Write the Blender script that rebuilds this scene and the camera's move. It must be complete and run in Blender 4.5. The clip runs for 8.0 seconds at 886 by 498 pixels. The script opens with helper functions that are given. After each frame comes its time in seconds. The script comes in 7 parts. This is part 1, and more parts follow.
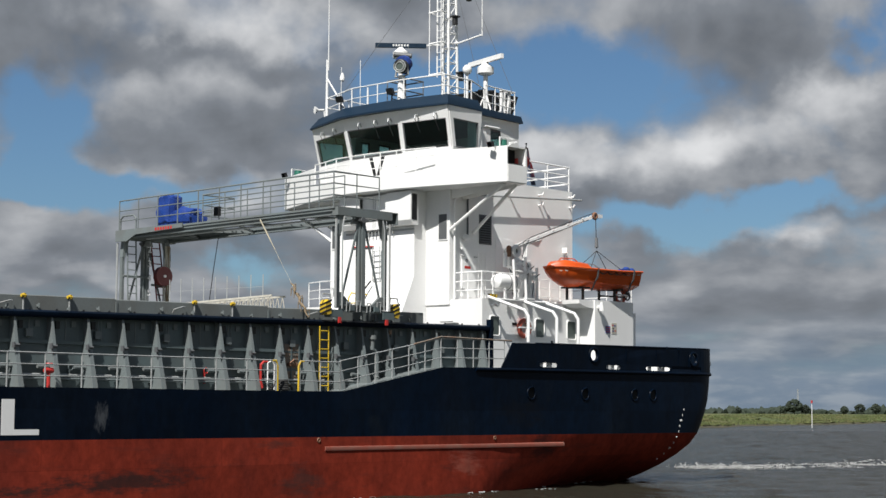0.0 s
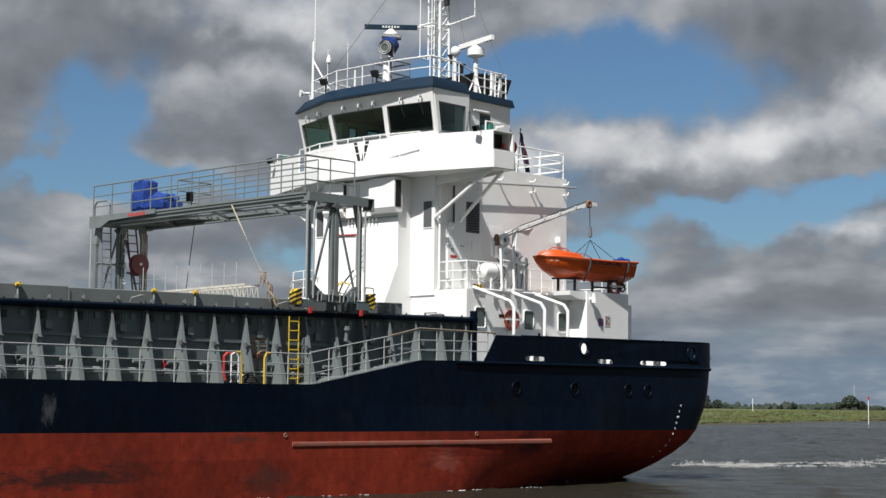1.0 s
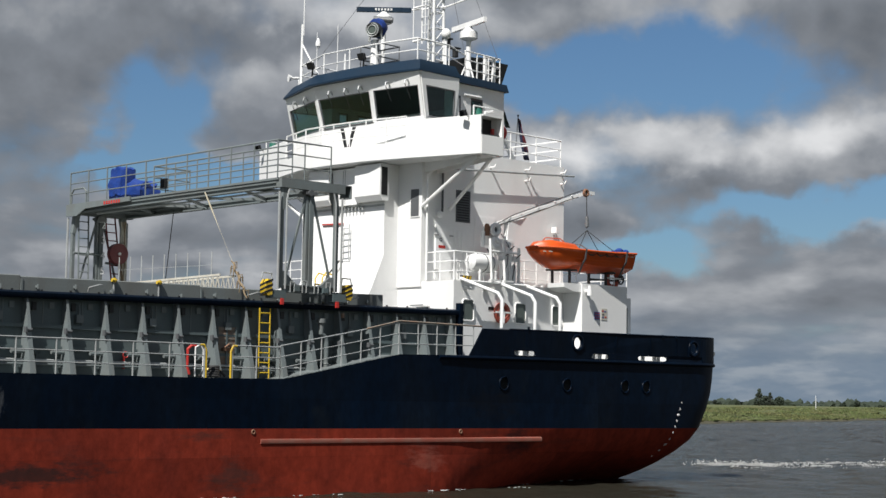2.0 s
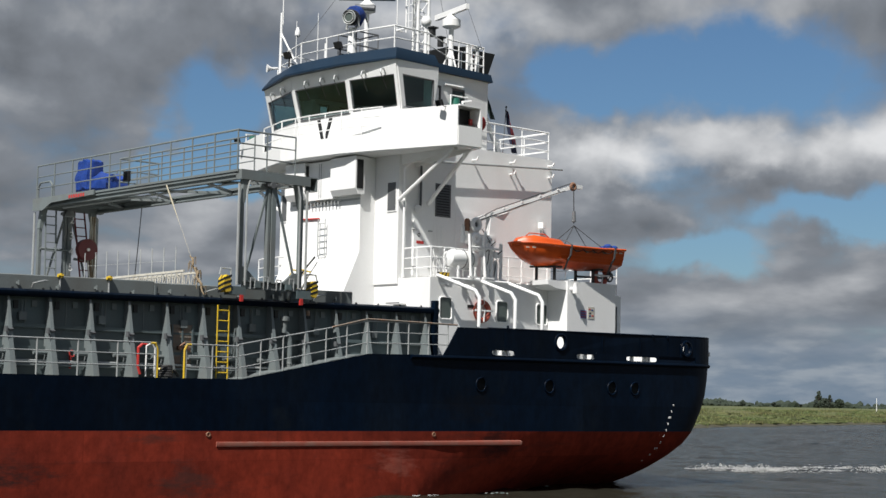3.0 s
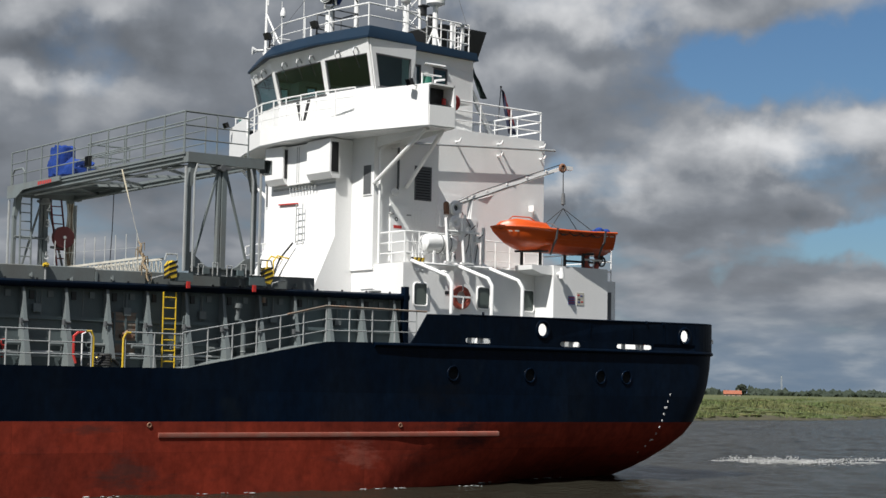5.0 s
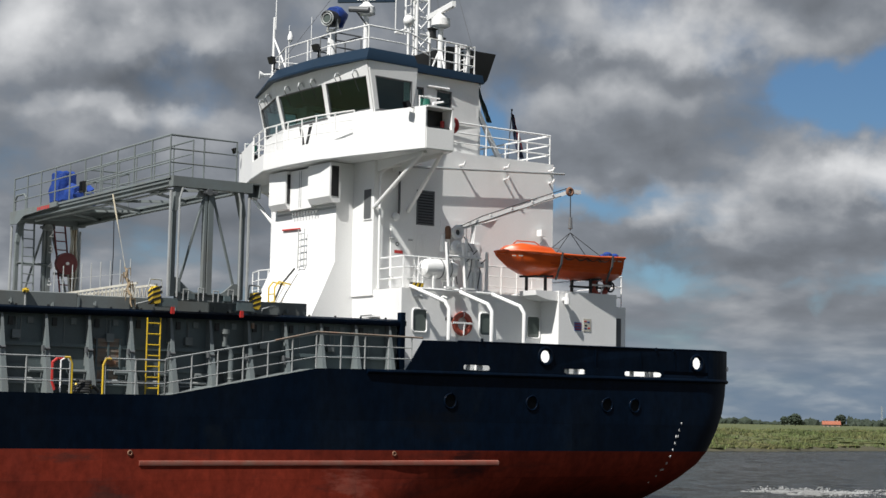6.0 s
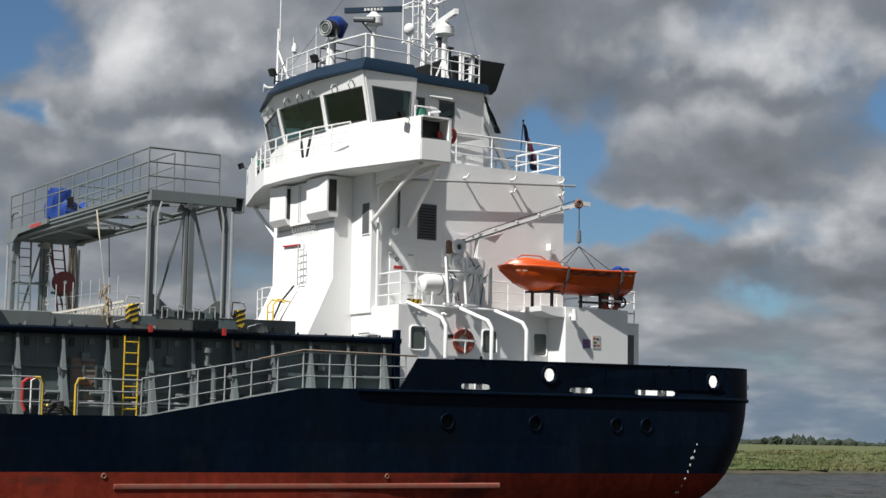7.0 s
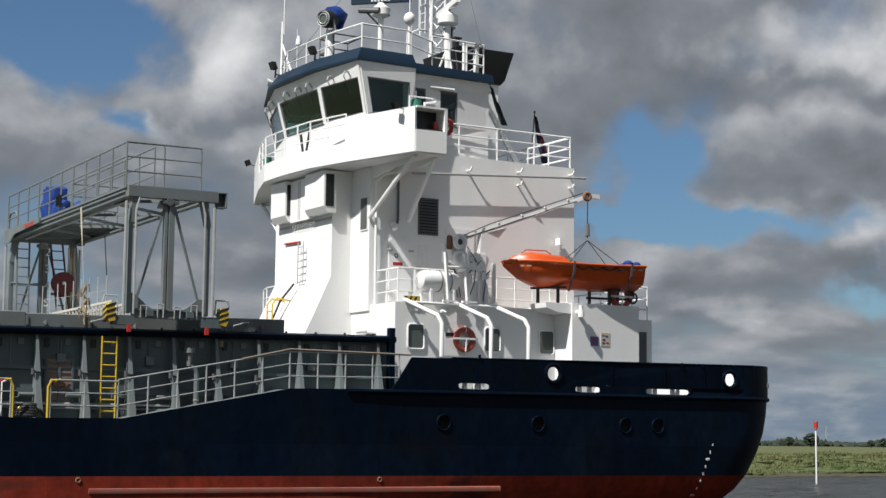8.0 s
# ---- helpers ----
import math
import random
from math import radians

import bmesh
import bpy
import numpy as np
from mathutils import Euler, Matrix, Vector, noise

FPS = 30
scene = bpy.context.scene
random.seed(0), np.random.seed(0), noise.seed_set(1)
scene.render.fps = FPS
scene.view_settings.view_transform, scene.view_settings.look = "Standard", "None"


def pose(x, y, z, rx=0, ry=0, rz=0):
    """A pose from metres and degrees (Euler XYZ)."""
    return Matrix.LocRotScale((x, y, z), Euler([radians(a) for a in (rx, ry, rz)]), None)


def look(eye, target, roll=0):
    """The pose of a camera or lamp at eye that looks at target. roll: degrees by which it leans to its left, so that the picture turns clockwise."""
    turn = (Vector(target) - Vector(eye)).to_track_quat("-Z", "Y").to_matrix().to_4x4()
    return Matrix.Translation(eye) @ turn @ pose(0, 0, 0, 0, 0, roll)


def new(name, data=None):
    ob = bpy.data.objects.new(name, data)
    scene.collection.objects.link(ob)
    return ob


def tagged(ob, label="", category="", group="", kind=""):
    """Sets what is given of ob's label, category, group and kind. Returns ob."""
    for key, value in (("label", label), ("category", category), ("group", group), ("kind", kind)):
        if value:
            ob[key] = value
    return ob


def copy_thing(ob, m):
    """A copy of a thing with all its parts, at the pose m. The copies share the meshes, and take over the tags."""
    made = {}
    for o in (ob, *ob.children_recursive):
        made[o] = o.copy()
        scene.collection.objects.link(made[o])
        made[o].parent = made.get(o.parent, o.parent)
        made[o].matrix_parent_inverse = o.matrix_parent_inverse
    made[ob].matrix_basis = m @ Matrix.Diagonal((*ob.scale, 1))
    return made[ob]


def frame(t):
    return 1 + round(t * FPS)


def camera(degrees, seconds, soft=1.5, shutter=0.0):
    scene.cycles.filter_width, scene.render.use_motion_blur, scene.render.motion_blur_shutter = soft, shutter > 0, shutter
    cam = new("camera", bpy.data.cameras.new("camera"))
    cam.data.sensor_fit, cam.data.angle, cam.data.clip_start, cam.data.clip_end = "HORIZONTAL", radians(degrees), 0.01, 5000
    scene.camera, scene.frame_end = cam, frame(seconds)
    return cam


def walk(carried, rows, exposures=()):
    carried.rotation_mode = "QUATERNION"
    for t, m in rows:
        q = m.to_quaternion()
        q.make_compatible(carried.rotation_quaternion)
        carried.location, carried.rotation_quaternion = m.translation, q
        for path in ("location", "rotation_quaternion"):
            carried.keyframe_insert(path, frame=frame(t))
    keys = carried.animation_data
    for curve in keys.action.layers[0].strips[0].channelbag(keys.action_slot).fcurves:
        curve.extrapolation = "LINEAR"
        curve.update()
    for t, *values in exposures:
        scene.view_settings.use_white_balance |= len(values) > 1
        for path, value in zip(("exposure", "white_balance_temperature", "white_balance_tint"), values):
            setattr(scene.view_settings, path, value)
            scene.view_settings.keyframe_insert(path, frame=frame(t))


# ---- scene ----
# ---- the camera and its way ----
cam = camera(29.21, 8.0)

# seconds, eye x y z, heading (degrees left of +y), pitch up, lean
CAMERA_ROWS = [
    (0.0, -53.436, -42.100, 2.589, -47.353, 5.424, 0.25),
    (0.5, -53.381, -42.044, 2.617, -46.476, 5.278, 0.51),
    (1.0, -53.324, -41.968, 2.647, -45.524, 5.189, 0.66),
    (1.5, -53.269, -41.856, 2.682, -44.493, 5.073, 0.82),
    (1.7, -53.237, -41.806, 2.687, -44.086, 5.040, 0.88),
    (2.8, -52.984, -41.498, 2.745, -41.930, 4.998, 1.09),
    (3.0, -52.942, -41.446, 2.747, -41.555, 5.018, 1.11),
    (3.5, -52.855, -41.350, 2.754, -40.527, 5.012, 1.16),
    (4.0, -52.850, -41.373, 2.772, -39.258, 4.805, 1.15),
    (4.2, -52.952, -41.487, 2.773, -38.776, 4.734, 1.03),
    (5.3, -53.860, -42.531, 2.757, -35.674, 4.879, 1.04),
    (5.5, -53.909, -42.620, 2.756, -35.038, 5.150, 1.03),
    (6.0, -53.737, -42.541, 2.751, -33.389, 5.610, 1.10),
    (6.5, -53.487, -42.275, 2.750, -31.770, 5.975, 1.02),
    (7.0, -53.240, -41.937, 2.758, -30.064, 6.305, 0.93),
    (7.5, -53.032, -41.568, 2.740, -28.316, 6.543, 0.77),
    (8.0, -52.780, -41.148, 2.716, -26.708, 6.415, 0.63),
]


def aimed(x, y, z, heading, pitch, lean):
    h, p = radians(heading), radians(pitch)
    ahead = Vector((-math.sin(h) * math.cos(p), math.cos(h) * math.cos(p), math.sin(p)))
    return look((x, y, z), Vector((x, y, z)) + ahead, lean)


walk(cam, [(r[0], aimed(*r[1:])) for r in CAMERA_ROWS])

# ---- world, sun, exposure ----
scene.view_settings.exposure = 0.4
SUN_AZ, SUN_EL = 200.5, 52.0   # mathematical angle of the sun's bearing in plan, and its height


def node(tree, kind, **values):
    n = tree.nodes.new(kind)
    for key, value in values.items():
        if key.startswith("i"):
            n.inputs[int(key[1:])].default_value = value
    return n


def link(tree, a, b, out=0, inp=0):
    tree.links.new(a.outputs[out], b.inputs[inp])


def op(tree, what, a, b=None, c=None):
    n = tree.nodes.new("ShaderNodeMath")
    n.operation = what
    for k, v in enumerate((a, b, c)):
        if v is None:
            continue
        if isinstance(v, (int, float)):
            n.inputs[k].default_value = v
        else:
            tree.links.new(v, n.inputs[k])
    return n.outputs[0]


def ramp(tree, source, stops, smooth=False):
    n = tree.nodes.new("ShaderNodeValToRGB")
    n.color_ramp.interpolation = "EASE" if smooth else "LINEAR"
    while len(n.color_ramp.elements) < len(stops):
        n.color_ramp.elements.new(0.5)
    for e, (p, c) in zip(n.color_ramp.elements, stops):
        e.position, e.color = p, (*c, 1)
    tree.links.new(source, n.inputs[0])
    return n.outputs[0]


def blend(tree, factor, a, b, mode="MIX"):
    n = tree.nodes.new("ShaderNodeMix")
    n.data_type, n.blend_type = "RGBA", mode
    for sock, v in ((n.inputs[0], factor), (n.inputs[6], a), (n.inputs[7], b)):
        if isinstance(v, (int, float)):
            sock.default_value = v
        elif isinstance(v, tuple):
            sock.default_value = (*v, 1)
        else:
            tree.links.new(v, sock)
    return n.outputs[2]


# blue gaps in the cloud: bearing, height, half widths (degrees), weight
GAPS = [
    (51.0, 11.0, 4.0, 1.35, -0.36), (46.4, 10.6, 1.5, 1.0, -0.30), (33.8, 9.5, 1.4, 1.5, -0.27), (35.8, 7.2, 4.2, 0.55, -0.32), (55.2, 6.4, 3.4, 0.65, -0.34), (50.2, 5.1, 2.2, 0.6, -0.30),
    (14.0, 13.3, 2.4, 1.7, -0.40), (16.0, 10.3, 1.1, 0.45, -0.22), (59.5, 7.0, 2.0, 0.4, -0.24), (62.6, 12.0, 1.2, 1.4, -0.26), (45.6, 4.5, 2.4, 0.35, -0.12), (33.0, 7.6, 1.1, 0.9, -0.28), (41.0, 4.9, 1.2, 0.4, -0.16),
]

# sunlit crowns of the banks, in the same terms
CROWNS = [
    (50.2, 8.6, 3.2, 0.85, 0.36), (47.0, 8.1, 2.2, 0.8, 0.30), (57.6, 8.9, 3.2, 0.7, 0.26), (60.4, 10.0, 2.0, 0.85, 0.36), (54.6, 8.2, 2.4, 0.6, 0.18), (42.2, 7.3, 2.2, 0.75, 0.26), (41.4, 13.0, 4.6, 1.0, 0.26),
    (37.2, 13.2, 2.4, 0.9, 0.16), (24.0, 12.3, 2.4, 0.8, 0.26), (19.2, 12.9, 1.9, 1.6, 0.36), (22.0, 9.9, 3.2, 0.55, 0.24), (17.0, 10.3, 0.6, 0.5, 0.26), (58.4, 5.9, 2.6, 0.45, 0.28), (36.3, 4.4, 1.3, 0.5, 0.20),
    (40.6, 6.5, 0.8, 0.5, 0.20), (38.6, 10.8, 3.0, 0.6, 0.12), (44.2, 12.2, 1.8, 0.9, 0.14), (13.0, 10.3, 1.6, 0.6, 0.14),
]

# grey undersides, in the same terms
SHADES = [
    (57.6, 11.8, 3.8, 1.3, -0.16), (50.6, 6.8, 4.4, 0.75, -0.20), (43.8, 10.0, 2.0, 1.0, -0.10), (34.0, 12.2, 3.2, 0.8, -0.12), (29.5, 10.9, 3.4, 1.0, -0.16), (39.4, 11.5, 4.6, 0.6, -0.18), (38.2, 8.8, 3.6, 0.9, -0.18),
    (24.0, 10.9, 3.8, 0.6, -0.18), (43.2, 5.7, 4.2, 0.6, -0.20), (19.0, 7.0, 6.0, 1.6, -0.12), (28.0, 6.6, 4.0, 1.8, -0.12), (59.0, 4.4, 4.0, 0.8, -0.04),
]


def sky():
    world = bpy.data.worlds.new("sky")
    scene.world = world
    world.use_nodes = True
    tree = world.node_tree
    tree.nodes.clear()
    out = tree.nodes.new("ShaderNodeOutputWorld")
    back = tree.nodes.new("ShaderNodeBackground")
    link(tree, back, out)
    coord = tree.nodes.new("ShaderNodeTexCoord")
    split = tree.nodes.new("ShaderNodeSeparateXYZ")
    link(tree, coord, split)
    bearing = op(tree, "MULTIPLY", op(tree, "ARCTAN2", split.outputs[0], split.outputs[1]), 57.2958)
    height = op(tree, "MULTIPLY", op(tree, "ARCSINE", split.outputs[2]), 57.2958)
    place = tree.nodes.new("ShaderNodeCombineXYZ")
    tree.links.new(bearing, place.inputs[0])
    tree.links.new(height, place.inputs[1])
    warp = tree.nodes.new("ShaderNodeTexNoise")
    warp.inputs["Scale"].default_value, warp.inputs["Detail"].default_value = 0.42, 6
    link(tree, place, warp)
    centred = tree.nodes.new("ShaderNodeVectorMath")
    centred.operation = "SUBTRACT"
    link(tree, warp, centred, 1)
    centred.inputs[1].default_value = (0.5, 0.5, 0.5)
    bent = tree.nodes.new("ShaderNodeVectorMath")
    bent.operation = "MULTIPLY_ADD"
    link(tree, centred, bent)
    bent.inputs[1].default_value = (4.6, 3.0, 0)
    link(tree, place, bent, 0, 2)

    def gather(rows, soft=(0.25, 1.55)):
        total = None
        for a, h, wa, wh, amount in rows:
            off = tree.nodes.new("ShaderNodeVectorMath")
            off.operation = "SUBTRACT"
            link(tree, bent, off)
            off.inputs[1].default_value = (a, h, 0)
            size = tree.nodes.new("ShaderNodeVectorMath")
            size.operation = "MULTIPLY"
            link(tree, off, size)
            size.inputs[1].default_value = (1 / wa, 1 / wh, 0)
            far = tree.nodes.new("ShaderNodeVectorMath")
            far.operation = "LENGTH"
            link(tree, size, far)
            span = tree.nodes.new("ShaderNodeMapRange")
            span.interpolation_type = "SMOOTHSTEP"
            tree.links.new(far.outputs[1], span.inputs[0])
            for k, v in enumerate((*soft, amount, 0.0)):
                span.inputs[1 + k].default_value = v
            total = span.outputs[0] if total is None else op(tree, "ADD", total, span.outputs[0])
        return total

    gaps = op(tree, "MULTIPLY", gather(GAPS, (0.0, 1.8)), 1.75)

    piled = tree.nodes.new("ShaderNodeCombineXYZ")
    tree.links.new(bearing, piled.inputs[0])
    low_high = op(tree, "LOGARITHM", op(tree, "ADD", op(tree, "MAXIMUM", height, -1.0), 2.5), math.e)
    tree.links.new(op(tree, "MULTIPLY", low_high, 10.0), piled.inputs[1])

    def billow(shift, detail):
        moved = tree.nodes.new("ShaderNodeVectorMath")
        moved.operation = "MULTIPLY_ADD"
        link(tree, piled, moved)
        moved.inputs[1].default_value = (0.125, 0.21, 0)
        moved.inputs[2].default_value = (shift[0], shift[1], 4.2)
        n = tree.nodes.new("ShaderNodeTexNoise")
        n.inputs["Scale"].default_value, n.inputs["Detail"].default_value = 1.6, detail
        n.inputs["Roughness"].default_value, n.inputs["Distortion"].default_value = 0.54, 0.1
        link(tree, moved, n)
        return n.outputs[0]

    # nearly closed cloud where the gaps leave it, more broken overhead
    open_up = tree.nodes.new("ShaderNodeMapRange")
    tree.links.new(height, open_up.inputs[0])
    for k, v in enumerate((15.0, 30.0, 0.62, 0.48)):
        open_up.inputs[1 + k].default_value = v
    rough_edge = op(tree, "MULTIPLY", op(tree, "SUBTRACT", billow((0, 0), 9), 0.5), 0.95)
    here = op(tree, "ADD", op(tree, "ADD", open_up.outputs[0], rough_edge), gaps)
    cover = tree.nodes.new("ShaderNodeMapRange")
    cover.interpolation_type = "SMOOTHSTEP"
    tree.links.new(here, cover.inputs[0])
    for k, v in enumerate((0.27, 0.64, 0.0, 1.0)):
        cover.inputs[1 + k].default_value = v
    # towards the sun (up and to the left) thinner cloud means a lit edge
    lit = op(tree, "SUBTRACT", billow((0, 0), 5), billow((-0.08, 0.16), 2.5))
    glow = op(tree, "ADD", op(tree, "MULTIPLY", lit, 1.15), op(tree, "ADD", gather(CROWNS), gather(SHADES)))
    wisp = op(tree, "MULTIPLY", op(tree, "SUBTRACT", billow((3.7, 1.2), 8), 0.5), 0.42)
    tone = ramp(tree, op(tree, "ADD", op(tree, "ADD", glow, wisp), 0.40), [(0.0, (0.118, 0.130, 0.148)), (0.36, (0.226, 0.247, 0.279)), (0.60, (0.40, 0.418, 0.446)), (0.95, (0.775, 0.785, 0.80))])
    air = tree.nodes.new("ShaderNodeTexSky")
    air.sky_type = "NISHITA"
    air.sun_disc, air.sun_elevation, air.sun_rotation = False, radians(SUN_EL), radians(90 - SUN_AZ)
    air.air_density, air.dust_density, air.ozone_density = 1.0, 0.6, 2.0
    blue = blend(tree, 1.0, air.outputs[0], (0.050, 0.065, 0.078), "MULTIPLY")
    haze = tree.nodes.new("ShaderNodeMapRange")
    tree.links.new(height, haze.inputs[0])
    for k, v in enumerate((-0.5, 3.4, 0.6, 0.0)):
        haze.inputs[1 + k].default_value = v
    # low down the banks run together into flat grey-blue streaks
    streak = tree.nodes.new("ShaderNodeVectorMath")
    streak.operation = "MULTIPLY"
    link(tree, place, streak)
    streak.inputs[1].default_value = (0.34, 1.15, 0)
    bars = tree.nodes.new("ShaderNodeTexNoise")
    bars.inputs["Scale"].default_value, bars.inputs["Detail"].default_value, bars.inputs["Distortion"].default_value = 1.3, 9, 0.08
    link(tree, streak, bars)
    layer = ramp(tree, bars.outputs[0], [(0.36, (0.150, 0.225, 0.325)), (0.50, (0.220, 0.285, 0.365)), (0.64, (0.44, 0.485, 0.53))])
    color = blend(tree, cover.outputs[0], blue, tone)
    sheet = tree.nodes.new("ShaderNodeMapRange")
    sheet.interpolation_type = "SMOOTHSTEP"
    tree.links.new(height, sheet.inputs[0])
    for k, v in enumerate((0.6, 3.6, 0.8, 0.0)):
        sheet.inputs[1 + k].default_value = v
    color = blend(tree, sheet.outputs[0], color, layer)
    color = blend(tree, haze.outputs[0], color, (0.170, 0.230, 0.308))
    tree.links.new(color, back.inputs[0])
    back.inputs[1].default_value = 0.72


sky()
sun_data = bpy.data.lights.new("sun", "SUN")
sun_data.energy, sun_data.angle, sun_data.color = 5.0, radians(0.53), (1.0, 0.975, 0.93)
sun = new("sun", sun_data)
sun_way = Vector((math.cos(radians(SUN_AZ)) * math.cos(radians(SUN_EL)), math.sin(radians(SUN_AZ)) * math.cos(radians(SUN_EL)), math.sin(radians(SUN_EL))))
sun.matrix_world = look(sun_way * 200, (0, 0, 0))


# ---- materials ----
def surface(name, color, rough=0.5, metal=0.0, stain=(), stain_scale=0.5, stain_amount=0.35, grain=0.08, grain_scale=40.0, bump=0.05,
            bump_scale=12.0, stretch=(1, 1, 1), vary=0.0, shine=0.5, scuff=None, plates=None, blots=(), each=0.0):
    """A painted or natural surface: colour broken by stains at a large scale and grain at a small one, with fine relief."""
    mat = bpy.data.materials.new(name)
    mat.use_nodes = True
    tree = mat.node_tree
    bsdf = tree.nodes["Principled BSDF"]
    coord = tree.nodes.new("ShaderNodeTexCoord")
    scaled = tree.nodes.new("ShaderNodeMapping")
    scaled.inputs["Scale"].default_value = stretch
    tree.links.new(coord.outputs["Object"], scaled.inputs[0])

    def noisy(scale, detail=5, rough_=0.6):
        n = tree.nodes.new("ShaderNodeTexNoise")
        n.inputs["Scale"].default_value, n.inputs["Detail"].default_value, n.inputs["Roughness"].default_value = scale, detail, rough_
        link(tree, scaled, n)
        return n.outputs[0]

    big, small = noisy(stain_scale), noisy(grain_scale, 3)
    patch = ramp(tree, big, [(0.42, (0, 0, 0)), (0.68, (1, 1, 1))])
    dirt = stain if stain else tuple(c * 0.6 for c in color)
    col = blend(tree, op(tree, "MULTIPLY", patch, stain_amount), color, dirt)
    shade = ramp(tree, small, [(0.3, (1 - grain,) * 3), (0.7, (1 + grain,) * 3)])
    col = blend(tree, 1.0, col, shade, "MULTIPLY")
    if scuff:
        tint_, reach, lo, hi = scuff
        sm = tree.nodes.new("ShaderNodeMapping")
        sm.inputs["Scale"].default_value = reach
        tree.links.new(coord.outputs["Object"], sm.inputs[0])
        sn = tree.nodes.new("ShaderNodeTexNoise")
        sn.inputs["Scale"].default_value, sn.inputs["Detail"].default_value, sn.inputs["Roughness"].default_value = 1.0, 8, 0.68
        link(tree, sm, sn)
        col = blend(tree, ramp(tree, sn.outputs[0], [(lo, (0, 0, 0)), (hi, (0.85,) * 3)]), col, tint_)
    if plates:
        wide, tall, amount = plates
        axes = tree.nodes.new("ShaderNodeSeparateXYZ")
        tree.links.new(coord.outputs["Object"], axes.inputs[0])
        flat = tree.nodes.new("ShaderNodeCombineXYZ")
        tree.links.new(axes.outputs[0], flat.inputs[0])
        tree.links.new(axes.outputs[2], flat.inputs[1])
        plate = tree.nodes.new("ShaderNodeTexBrick")
        link(tree, flat, plate)
        for sock, v in (("Color1", (1 - amount,) * 3), ("Color2", (1 + amount,) * 3), ("Mortar", (1 - amount * 1.1,) * 3)):
            plate.inputs[sock].default_value = (*v, 1)
        for sock, v in (("Scale", 1.0), ("Mortar Size", 0.012), ("Mortar Smooth", 0.6), ("Brick Width", wide), ("Row Height", tall)):
            plate.inputs[sock].default_value = v
        col = blend(tree, 1.0, col, plate.outputs[0], "MULTIPLY")
        run = tree.nodes.new("ShaderNodeMapping")
        run.inputs["Scale"].default_value = (1.7, 1.7, 0.30)
        tree.links.new(coord.outputs["Object"], run.inputs[0])
        drips = tree.nodes.new("ShaderNodeTexNoise")
        drips.inputs["Scale"].default_value, drips.inputs["Detail"].default_value = 1.0, 6
        link(tree, run, drips)
        col = blend(tree, 1.0, col, ramp(tree, drips.outputs[0], [(0.32, (1 - 0.6 * amount,) * 3), (0.68, (1 + 0.6 * amount,) * 3)]), "MULTIPLY")
    for bx, bz, rx, rz, strength, hue in blots:
        # one worn patch with a ragged outline
        off = tree.nodes.new("ShaderNodeVectorMath")
        off.operation = "SUBTRACT"
        tree.links.new(coord.outputs["Object"], off.inputs[0])
        off.inputs[1].default_value = (bx, 0, bz)
        size = tree.nodes.new("ShaderNodeVectorMath")
        size.operation = "MULTIPLY"
        link(tree, off, size)
        size.inputs[1].default_value = (1 / rx, 0, 1 / rz)
        far = tree.nodes.new("ShaderNodeVectorMath")
        far.operation = "LENGTH"
        link(tree, size, far)
        rag = tree.nodes.new("ShaderNodeTexNoise")
        rag.inputs["Scale"].default_value, rag.inputs["Detail"].default_value, rag.inputs["Roughness"].default_value = 1.8 / min(rx, rz) ** 0.5, 8, 0.7
        long = tree.nodes.new("ShaderNodeMapping")
        long.inputs["Scale"].default_value = (0.5, 1, 1.8) if rx > rz else (1.8, 1, 0.7)
        tree.links.new(coord.outputs["Object"], long.inputs[0])
        link(tree, long, rag)
        edge = op(tree, "ADD", far.outputs[1], op(tree, "MULTIPLY", op(tree, "SUBTRACT", rag.outputs[0], 0.5), 3.2))
        col = blend(tree, ramp(tree, edge, [(0.25, (strength,) * 3), (1.0, (0, 0, 0))]), col, hue)
    if each:
        isle = tree.nodes.new("ShaderNodeNewGeometry")
        col = blend(tree, 1.0, col, ramp(tree, isle.outputs["Random Per Island"], [(0, (1 - each,) * 3), (1, (1 + each,) * 3)]), "MULTIPLY")
    if vary:
        info = tree.nodes.new("ShaderNodeObjectInfo")
        tint = ramp(tree, info.outputs["Random"], [(0, (1 - vary,) * 3), (1, (1 + vary,) * 3)])
        col = blend(tree, 1.0, col, tint, "MULTIPLY")
    tree.links.new(col, bsdf.inputs["Base Color"])
    bsdf.inputs["Metallic"].default_value = metal
    bsdf.inputs["Specular IOR Level"].default_value = shine
    r = ramp(tree, big, [(0.3, (max(rough - 0.08, 0.03),) * 3), (0.75, (min(rough + 0.15, 1),) * 3)])
    tree.links.new(r, bsdf.inputs["Roughness"])
    if bump:
        b = tree.nodes.new("ShaderNodeBump")
        b.inputs["Strength"].default_value, b.inputs["Distance"].default_value = bump, 0.05
        tree.links.new(noisy(bump_scale, 4), b.inputs["Height"])
        link(tree, b, bsdf, 0, bsdf.inputs.find("Normal"))
    return mat


